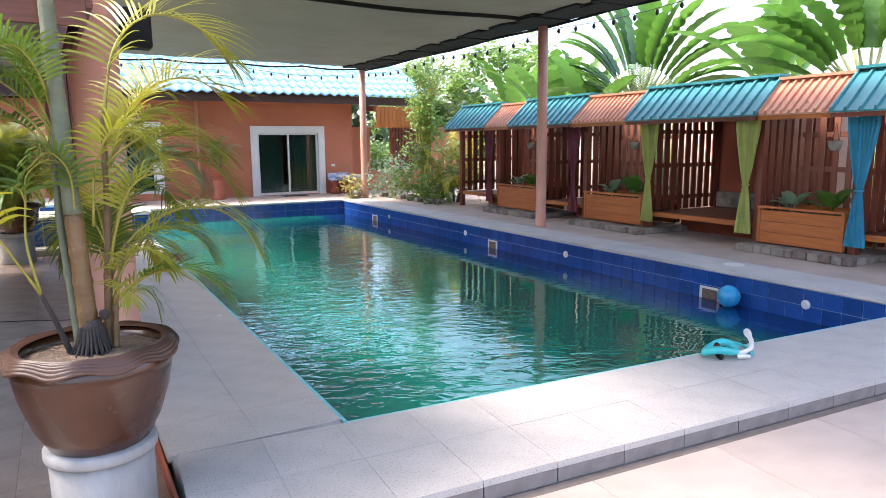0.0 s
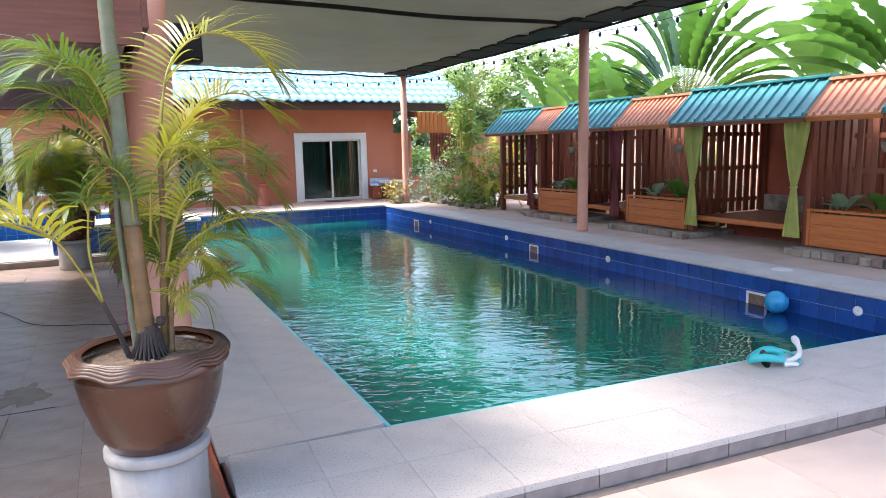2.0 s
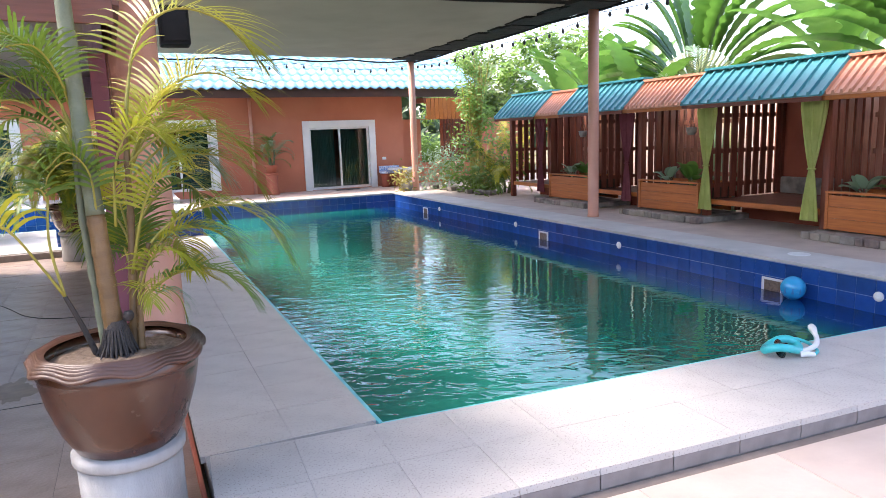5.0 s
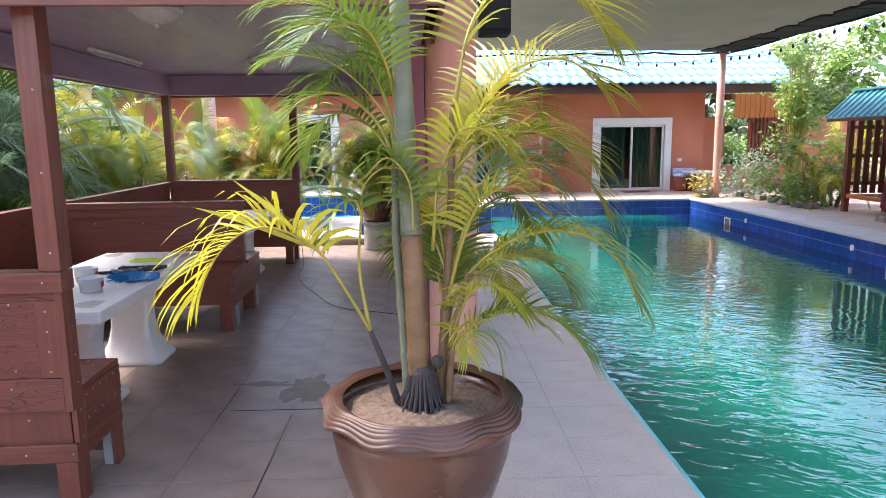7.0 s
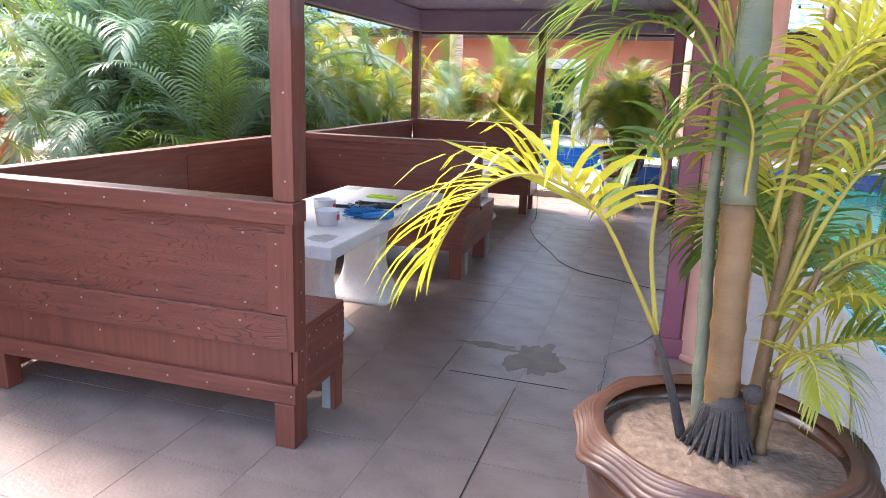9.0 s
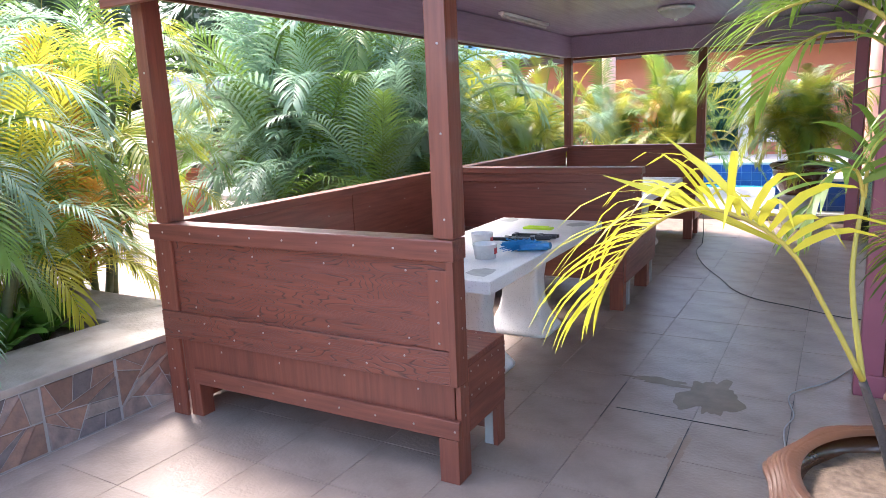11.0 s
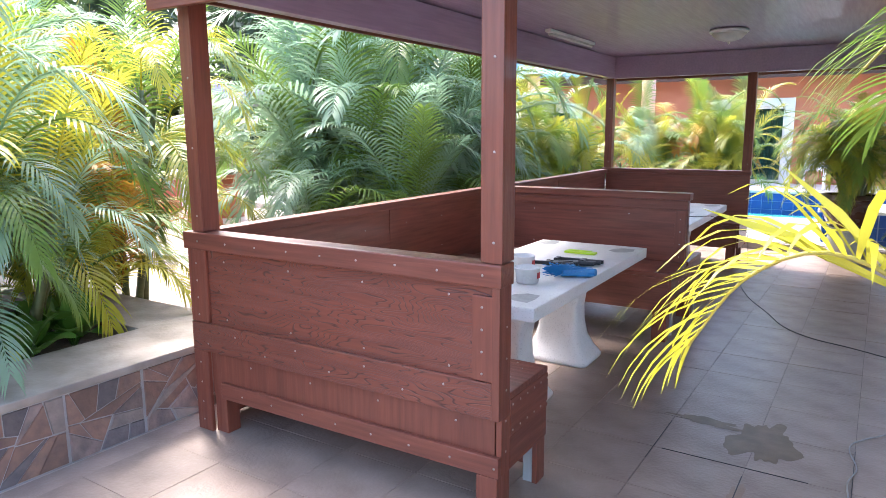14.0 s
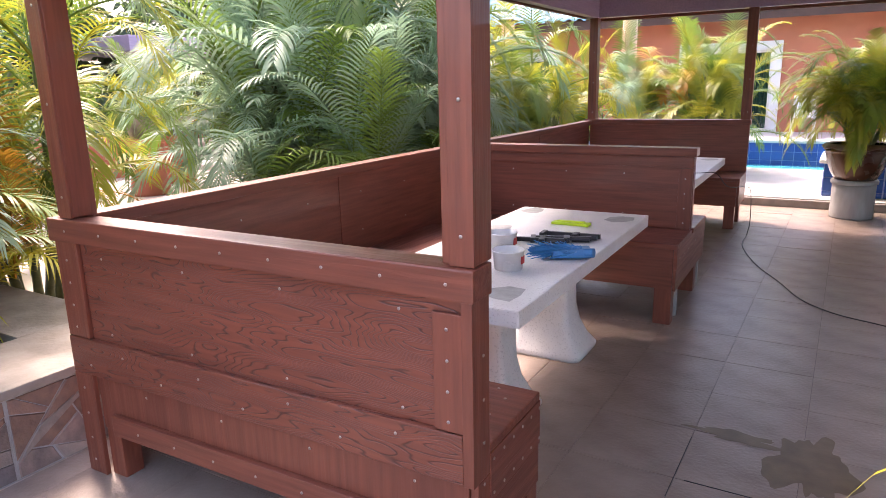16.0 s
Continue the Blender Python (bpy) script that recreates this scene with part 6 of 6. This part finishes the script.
part("body", lathe([(0, 0), (0.13, 0), (0.19, 0.2), (0.2, 0.22), (0.17, 0.22), (0.15, 0.17), (0, 0.17)], 24), M["terracotta"], t, "", True)
palm_clump(4.75, 20.05, COPE + 0.78, 0.55, 3, 16, ["dark", "green"], "slim dark green palm in a red pot by the house", 0.08, 0.55, 20, "potted_palm")

# stone table set by the house door
t = thing("garden_table", "small white stone garden table by the house door", "table", "", (8.75, 19.75, COPE))
part("tabletop", box(-0.55, 0.35, -0.35, 0.35, 0.5, 0.57, 0.02), M["terrazzo"], t)
part("pedestal", lathe([(0, 0), (0.22, 0), (0.2, 0.05), (0.13, 0.25), (0.2, 0.5), (0, 0.5)], 24), M["terrazzo"], t, "", True)
for x in (8.18, 8.5):
    s = thing("garden_stool", "low stone stool with a blue printed seat", "stool", "garden stools", (x, 20.2, COPE))
    part("body", lathe([(0, 0), (0.15, 0), (0.16, 0.1), (0.13, 0.25), (0.16, 0.4), (0, 0.4)], 24), M["darkred"], s, "", True)
    part("seat", lathe([(0, 0.4), (0.18, 0.4), (0.19, 0.43), (0.17, 0.47), (0, 0.48)], 24), M["print"], s, "blue and white printed seat", True)
    part("backrest", box(-0.17, 0.17, 0.12, 0.18, 0.42, 0.62, 0.03), M["print"], s, "blue and white printed back")
t = thing("flower_pot", "small round pot with dry grass by the post", "pot", "yard pots", (8.02, 18.15, COPE))
part("body", lathe([(0, 0), (0.12, 0), (0.17, 0.12), (0.15, 0.22), (0.12, 0.2), (0, 0.2)], 20), M["lightstone"], t, "", True)
small_leaf_mass("dry_grass", "tuft of dry straw-coloured grass in a pot", "grass", (-0.12, 0.12, -0.12, 0.12, 0.1, 0.25), 240, 0.12, M["stalk"], 11, 0, (8.02, 18.15, COPE + 0.12))
l = thing("wall_lamp", "small white bowl lamp under the eaves, unlit", "lamp", "", (7.2, 20.2, 2.898))
part("bowl", lathe([(0.14, 0), (0.13, -0.04), (0.08, -0.08), (0.004, -0.09)], 24), M["lampglass"], l, "", True)
s = thing("light_switch", "small white switch plate on the house wall", "switch", "", (8.25, HY - 0.001, 0.95))
part("plate", box(-0.06, 0.06, -0.012, 0, -0.04, 0.04, 0.004), M["white"], s)
d = thing("doormat", "dark doormat before the sliding door", "mat", "", (6.9, 20.1, COPE))
part("pad", box(-0.35, 0.35, -0.2, 0.2, 0, 0.018, 0.006), M["black"], d)
t = thing("white_chair", "white plastic chair and bin by the terrace door", "chair", "", (-0.55, 18.9, 0.30))
part("seat", box(-0.22, 0.22, -0.22, 0.22, 0.4, 0.44, 0.01), M["white"], t)
for x in (-0.2, 0.2):
    for y in (-0.2, 0.2):
        part("leg", box(x - 0.02, x + 0.02, y - 0.02, y + 0.02, 0, 0.4, 0.004), M["white"], t)
part("backrest", box(-0.22, 0.22, 0.19, 0.22, 0.44, 0.85, 0.01), M["white"], t)

# loudspeaker under the canopy
sp = thing("loudspeaker", "black loudspeaker hung on the pillar under the canopy", "loudspeaker", "", (1.56, 6.45, 2.30))
part("cabinet", box(-0.12, 0.09, -0.1, 0.1, 0, 0.28, 0.015), M["blackcloth"], sp)
part("grille", box(-0.10, 0.07, -0.11, -0.101, 0.03, 0.25, 0.004), M["blackcloth"], sp)
part("bracket", box(-0.2, -0.121, -0.03, 0.03, 0.15, 0.2, 0.003), M["steel"], sp)

# ---- pool fittings and toys ----
for y in (6.06, 10.68, 15.81):
    t = thing("pool_skimmer", "white-framed pool skimmer mouth in the tiled wall", "skimmer", "skimmers", (PX1 - 0.006, y, -0.225))
    bm = bmesh.new()
    for a, b, c, d_ in ((-0.14, 0.14, 0.08, 0.105), (-0.14, 0.14, -0.105, -0.08), (-0.14, -0.11, -0.08, 0.08), (0.11, 0.14, -0.08, 0.08)):
        add_box(bm, -0.014, 0.0, a, b, c, d_)
    part("frame", bm, M["white"], t)
    part("mouth", box(-0.006, -0.001, -0.11, 0.11, -0.08, 0.08), M["soil"], t, "shadowed mouth")
for y, z in ((4.88, -0.09), (8.69, -0.095), (11.61, -0.093), (15.0, -0.09)):
    t = thing("pool_inlet", "round white pool inlet in the tiled wall", "inlet", "inlets", (PX1 - 0.006, y, z))
    o = part("flange", lathe([(0, 0), (0.05, 0), (0.05, 0.008), (0.025, 0.016), (0.012, 0.012), (0, 0.004)], 24), M["white"], t, "", True)
    o.matrix_basis = pose(0, 0, 0, 0, -90, 0)
ball = thing("ball", "light-blue vinyl ball floating at the pool wall", "ball", "", (7.41, 5.70, -0.165))
bm = bmesh.new()
bmesh.ops.create_uvsphere(bm, u_segments=32, v_segments=20, radius=0.125)
part("skin", bm, M["ballblue"], ball, "", True).location = (0, 0, 0.02)
part("print", lathe([(0.113, 0.055), (0.1262, 0.01), (0.126, -0.02), (0.12, -0.045)], 10), M["plasticblue"], ball, "dark blue printed marks").location = (0, 0, 0.02)

g = thing("snorkel_set", "aqua diving mask with a white snorkel on the pool coping", "snorkel", "", (4.92, 3.76, COPE))
path = bezier([(-0.10, 0.05, 0.05), (0.0, -0.03, 0.03), (0.15, -0.03, 0.035), (0.28, 0.05, 0.045), (0.36, 0.13, 0.06), (0.41, 0.19, 0.075)], 24)
part("snorkel", tube(path, [0.017] * (len(path) - 5) + [0.021, 0.024, 0.027, 0.027, 0.024], 12), M["white"], g, "white snorkel tube", True)
path = bezier([(-0.20 + 0.13 * math.cos(a) + 0.12, 0.03 + 0.075 * math.sin(a), 0.06 + 0.02 * math.sin(2 * a)) for a in [radians(30 * k) for k in range(13)]], 48)
part("mask_skirt", tube(path, 0.026, 10), M["aqua"], g, "aqua silicone mask skirt", True)
p_ = part("lens", lathe([(0, 0), (0.06, 0), (0.062, 0.006), (0, 0.008)], 24), M["glass"], g, "clear lens")
p_.matrix_basis = pose(-0.14, 0.0, 0.06, 65, 0, 15)
path = bezier([(0.03, 0.06, 0.05), (0.12, 0.10, 0.06), (0.2, 0.06, 0.03), (0.14, -0.06, 0.02), (0.08, -0.09, 0.015)], 20)
part("strap", tube(path, 0.011, 6), M["aqua"], g, "aqua strap", True)
part("mouthpiece", tube([(-0.02, -0.06, 0.02), (0.02, -0.09, 0.025), (0.06, -0.1, 0.015)], [0.02, 0.018, 0.014], 8), M["white"], g)
spot = thing("coin_drain", "small white overflow plate on the coping", "plate", "", (2.09, 6.8, COPE))
part("plate", lathe([(0, 0.0), (0.02, 0.0), (0.02, 0.004), (0, 0.005)], 12), M["white"], spot)
spot = thing("deck_lid", "round white skimmer lid in the pool deck", "lid", "", (7.95, 6.06, COPE))
part("lid", lathe([(0, 0), (0.12, 0), (0.118, 0.008), (0, 0.01)], 28), M["white"], spot)

# ---- things on the stone table ----
def tub(x, y):
    t = thing("plastic_tub", "empty milky plastic tub with a small red label", "tub", "plastic tubs", (x, y, 0.7265))
    in_pavilion(t)
    part("wall", lathe([(0.0, 0.002), (0.062, 0.002), (0.072, 0.085), (0.075, 0.085), (0.075, 0.09), (0.069, 0.09), (0.059, 0.006), (0, 0.006)], 32), M["clear"], t, "", True)
    part("label_patch", box(0.066, 0.069, -0.015, 0.02, 0.03, 0.065), M["redprint"], t, "red printed label")


for x, y in ((-0.955, 5.80), (-1.13, 6.12), (-1.16, 5.74)):
    tub(x, y)
rack = thing("lime_clip", "lime-green plastic handle strip on the table", "clip", "", (-1.06, 6.81, 0.7265))
part("strip", box(-0.11, 0.11, -0.032, 0.032, 0, 0.016, 0.006), M["limeplastic"], rack)
part("ridge", box(-0.08, 0.08, -0.015, 0.015, 0.0165, 0.024, 0.003), M["limeplastic"], rack)
for i, (x, y, rz) in enumerate(((-1.07, 6.32, 14), (-0.95, 6.50, 5), (-0.97, 6.40, 20))):
    c = thing("bar_clamp", "black steel bar clamp lying on the table", "clamp", "bar clamps", (x, y, 0.7265))
    c.rotation_euler = (0, 0, radians(rz))
    part("bar", box(-0.14, 0.16, -0.01, 0.01, 0.004, 0.026, 0.002), M["black"], c)
    part("jaw", box(-0.15, -0.125, -0.07, 0.01, 0.003, 0.03, 0.003), M["black"], c)
    part("jaw", box(0.02, 0.05, -0.06, 0.012, 0.003, 0.03, 0.003), M["black"], c)
    part("grip", tube([(0.06, -0.03, 0.015), (0.15, -0.035, 0.015)], 0.013, 8), M["black"], c)
br = thing("blue_brush", "blue plastic brush with ragged bristles on the table", "brush", "", (-0.87, 6.06, 0.7265))
br.rotation_euler = (0, 0, radians(25))
part("head", box(-0.01, 0.17, -0.05, 0.045, 0.006, 0.05, 0.012), M["plasticblue"], br)
part("socket", tube([(0.12, -0.02, 0.03), (0.18, -0.05, 0.035)], 0.022, 10), M["plasticblue"], br)
bm = bmesh.new()
rg = random.Random(14)
for k in range(420):
    a = Vector((rg.uniform(-0.02, 0.13), rg.uniform(-0.045, 0.04), rg.uniform(0.02, 0.055)))
    b = a + Vector((rg.uniform(-0.12, 0.01), rg.uniform(-0.05, 0.06), rg.uniform(-0.03, 0.02)))
    b.z = max(0.004, b.z)
    s = Vector((0, 0.0022, 0.0016))
    bm.faces.new([bm.verts.new(p) for p in (a - s, a + s, b + s, b - s)])
part("bristles", bm, M["plasticblue"], br, "ragged blue bristles")

# cables on the floor
for pts, lb in (([(-0.50, 10.30), (-0.48, 9.83), (-0.30, 9.2), (-0.07, 8.69), (0.1, 8.3), (0.31, 8.07), (0.58, 7.95), (0.9, 7.79), (1.09, 7.79)], "thin black cable lying across the paving"), ([(1.02, 7.5), (1.01, 7.01), (0.85, 6.5), (0.65, 6.18), (0.68, 5.9), (0.65, 5.68), (0.72, 5.2)], "thin grey cable lying by the pot")):
    c = thing("cable", lb, "cable", "cables")
    part("wire", tube(bezier([(x, y, 0.006) for x, y in pts], 60), 0.0036, 6), M["black"] if "black" in lb else M["greycem"], c, "", True)
c = thing("cable", "thin black cable hanging over the second table", "cable", "cables")
part("wire", tube(bezier([(-1.0, 9.2, 0.732), (-0.8, 9.3, 0.735), (-0.68, 9.35, 0.73), (-0.60, 9.5, 0.6), (-0.50, 9.8, 0.56), (-0.46, 9.95, 0.5), (-0.46, 10.1, 0.2), (-0.50, 10.30, 0.006)], 50), 0.0036, 6), M["black"], c, "", True)

# wet patch on the paving
def blot(cx, cy, rx, ry, seed, n=70, z=0.0015):
    rg = random.Random(seed)
    ph = [rg.uniform(0, 6.28) for _ in range(6)]
    bm = bmesh.new()
    ring = []
    for k in range(n):
        a = 2 * math.pi * k / n
        r = 1 + 0.2 * math.sin(2 * a + ph[0]) + 0.14 * math.sin(3 * a + ph[1]) + 0.15 * math.sin(5 * a + ph[2]) + 0.10 * math.sin(9 * a + ph[3]) + 0.06 * math.sin(17 * a + ph[4])
        ring.append(bm.verts.new((cx + rx * r * math.cos(a), cy + ry * r * math.sin(a), z)))
    bm.faces.new(ring)
    return bm


M["wet"] = mat("wet_stone", (0.165, 0.11, 0.06), (0.11, 0.073, 0.042), 0.42, 9, 0.05)
M["rust"] = mat("rust_stain", (0.20, 0.13, 0.085), (0.27, 0.20, 0.15), 0.4, 7, 0.1)
wet = thing("wet_patch", "dark wet patch with rusty edges on the paving", "stain")
part("puddle", blot(0.27, 5.98, 0.13, 0.27, 3), M["wet"], wet)
for x0, x1, y0, y1 in ((0.236, 0.241, 4.5, 5.55), (-0.193, -0.1895, 5.5, 6.0), (0.667, 0.6705, 5.5, 6.1), (-0.15, 0.5, 5.6395, 5.6425)):
    part("open_joint", box(x0, x1, y0, y1, 0.0, 0.0032), M["blackpot"], wet, "dark open tile joint")
part("trickle", blot(-0.02, 6.09, 0.19, 0.045, 5, 70, 0.0025), M["wet"], wet)
part("trickle", blot(0.24, 5.28, 0.035, 0.16, 6, 70, 0.0025), M["rust"], wet)

# ---- pieces of floors, walls and pool ----
def tile_mesh(name, wx, wy, h, material, bev=0.004):
    return mesh_of(name, box(0.0012, wx - 0.0012, 0.0012, wy - 0.0012, -h, 0, bev), material)


rg = random.Random(31)
T = 0.43
floor_bed = bpy.data.objects["paving_bed"]
me = tile_mesh("tile", T, T, 0.03, M["floor"], 0.001)
x_start, y_start = 0.238 - 6 * T, 4.782 - 5 * T
for i in range(9):
    for j in range(23):
        x, y = x_start + i * T, y_start + j * T
        if x + T > 1.33 or y + T > 12.2:
            continue
        piece("tile", me, floor_bed, pose(x, y, rg.uniform(-0.001, 0.001)))
setting("paving_margin", slab([(-2.5, y_start), (x_start, y_start), (x_start, 12.20), (-2.5, 12.20)], -0.04, -0.001), M["floor"], "stone paving along the pavilion", "paving")
xe = x_start + 8 * T
setting("paving_strip", slab([(xe, y_start), (1.305, y_start), (1.305, 12.20), (xe, 12.20)], -0.04, -0.001), M["floor"], "narrow stone paving strip along the coping", "paving")
setting("paving_far", slab([(x_start, y_start + 22 * T), (xe, y_start + 22 * T), (xe, 12.20), (x_start, 12.20)], -0.04, -0.001), M["floor"], "stone paving at the deck step", "paving")
setting("paving_near", slab([(-2.5, -6), (1.305, -6), (1.305, y_start), (-2.5, y_start)], -0.04, -0.001), M["floor"], "stone paving before the pavilion", "paving")
# beige foreground paving in large squares
me = tile_mesh("tile", 0.8, 0.8, 0.03, M["paving"], 0.002)
for i in range(10):
    for j in range(7):
        x, y = 1.40 + 0.8 * i, 3.1 - 0.8 * (j + 1)
        x_, y_ = x, y - 0.06 * (x - PX0) + 0.02
        piece("tile", me, fore, pose(x_, y_, 0.0, 0, 0, -3.43))

# coping slabs round the near and long sides
cope = setting("coping", slab([(1.33, near_y(1.33) - 0.87), (PX1 + 1.5, near_y(PX1 + 1.5) - 0.87), (PX1 + 1.5, near_y(PX1 + 1.5) - 0.02), (PX0 - 0.02, near_y(PX0) - 0.02), (PX0 - 0.02, PY1), (1.33, PY1)], -0.04, COPE - 0.004), M["greycem"], "raised terrazzo coping round the pool", "coping")
me = tile_mesh("slab", 0.40, 0.444, 0.035, M["coping"], 0.0012)
rot = math.degrees(math.atan(-0.06))
for r in range(2):
    for k in range(19):
        x = 1.295 + 0.4 * k * math.cos(radians(rot))
        y = near_y(x) - 0.888 + 0.444 * r
        piece("slab", me, cope, pose(x + 0.0266 * r, y, COPE + rg.uniform(-0.0008, 0.0008), 0, 0, rot))
me2 = tile_mesh("slab", 0.444, 0.40, 0.035, M["coping"], 0.0012)
for r in range(2):
    for k in range(35):
        y = 4.13 + 0.40 * k
        piece("slab", me2, cope, pose(1.306 + 0.444 * r, y, COPE + rg.uniform(-0.0008, 0.0008)))
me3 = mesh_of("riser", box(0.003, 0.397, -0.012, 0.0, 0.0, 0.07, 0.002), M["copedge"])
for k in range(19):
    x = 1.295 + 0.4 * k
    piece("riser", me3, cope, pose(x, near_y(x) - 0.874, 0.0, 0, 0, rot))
setting("coping_side", box(1.285, 1.303, near_y(1.3) - 0.88, 12.13, -0.01, 0.068, 0.004), M["terracotta"], "reddish side face of the raised coping", "coping")

# glazed blue tiles on the pool walls
TW = 0.2
me = mesh_of("tile", box(-0.008, 0.0, 0.003, TW - 0.003, 0.003, 0.165, 0.002), M["bluetile"])
for k in range(71):
    for r in range(3):
        piece("tile", me, pool_shell, pose(PX1 + 0.012, 3.72 + TW * k, COPE - 0.045 - 0.168 * (r + 1)))
me = mesh_of("tile", box(0.003, TW - 0.003, -0.008, 0.0, 0.003, 0.165, 0.002), M["bluetile"])
for k in range(27):
    for r in range(3):
        piece("tile", me, pool_shell, pose(PX0 - 0.03 + TW * k, PY1 + 0.012, COPE - 0.045 - 0.168 * (r + 1)))
for k in range(32):
    for r in range(3):
        piece("tile", me, small_pool, pose(-4.6 + TW * k, 17.912, 0.265 - 0.168 * (r + 1)))
for k in range(10):
    for r in range(3):
        piece("tile", me, ledge, pose(0.06 + 0.21 * k, 12.5, 0.0 + 0.166 * r))
me = mesh_of("tile", box(-0.008, 0.0, 0.003, TW - 0.003, 0.003, 0.163, 0.002), M["bluetile"])
for k in range(4):
    for r in range(3):
        piece("tile", me, ledge, pose(0.06, 12.52 + 0.22 * k, 0.0 + 0.166 * r))

# slate pieces of the bed wall: irregular shards in square panels
def shards(y0, y1, z0, z1, rg):
    """Cuts a square into uneven shards by repeated straight cuts."""
    polys = [[(y0, z0), (y1, z0), (y1, z1), (y0, z1)]]
    for _ in range(60):
        polys.sort(key=lambda p: -abs(sum(p[i][0] * p[(i + 1) % len(p)][1] - p[(i + 1) % len(p)][0] * p[i][1] for i in range(len(p)))))
        if len(polys) > 11:
            break
        p = polys.pop(0)
        cy, cz = sum(q[0] for q in p) / len(p), sum(q[1] for q in p) / len(p)
        cy, cz = cy + rg.uniform(-0.03, 0.03), cz + rg.uniform(-0.03, 0.03)
        a = rg.uniform(0, math.pi)
        nx_, nz_ = math.cos(a), math.sin(a)
        A, B = [], []
        for i in range(len(p)):
            q0, q1 = p[i], p[(i + 1) % len(p)]
            s0, s1 = (q0[0] - cy) * nx_ + (q0[1] - cz) * nz_, (q1[0] - cy) * nx_ + (q1[1] - cz) * nz_
            (A if s0 >= 0 else B).append(q0)
            if s0 * s1 < 0:
                f = s0 / (s0 - s1)
                c = (q0[0] + f * (q1[0] - q0[0]), q0[1] + f * (q1[1] - q0[1]))
                A.append(c)
                B.append(c)
        polys += [P for P in (A, B) if len(P) > 2]
    return polys


M["slate_b"] = mat("brown_slate", (0.235, 0.135, 0.095), (0.15, 0.095, 0.075), 0.55, 16, 0.5, fine=40, island=0.5, big=0.2)
M["slate_c"] = mat("grey_slate", (0.15, 0.125, 0.12), (0.09, 0.08, 0.08), 0.5, 16, 0.5, fine=40, island=0.5, big=0.2)
M["slate_d"] = mat("pale_slate", (0.27, 0.22, 0.185), (0.19, 0.155, 0.135), 0.6, 16, 0.5, fine=40, island=0.4, big=0.2)
rg = random.Random(90)
PAN = 0.405
for k in range(16):
    y1 = 5.175 - PAN * k
    for poly in shards(y1 - PAN + 0.005, y1 - 0.005, 0.004, 0.352, rg):
        cy, cz = sum(q[0] for q in poly) / len(poly), sum(q[1] for q in poly) / len(poly)
        bm = bmesh.new()
        h = rg.uniform(0.006, 0.011)
        sh = [(cy + (q[0] - cy) * 0.955, cz + (q[1] - cz) * 0.955) for q in poly]
        top = [bm.verts.new((-2.507 + h - 0.004, a, b)) for a, b in [(cy + (q[0] - cy) * 0.94, cz + (q[1] - cz) * 0.94) for q in sh]]
        bot = [bm.verts.new((-2.5085, a, b)) for a, b in sh]
        bm.faces.new(top)
        for i in range(len(sh)):
            bm.faces.new((bot[i], bot[(i + 1) % len(sh)], top[(i + 1) % len(sh)], top[i]))
        part("slate", bm, rg.choice((M["stone"], M["slate_b"], M["slate_c"], M["slate_d"], M["slate_b"])), bed_face)
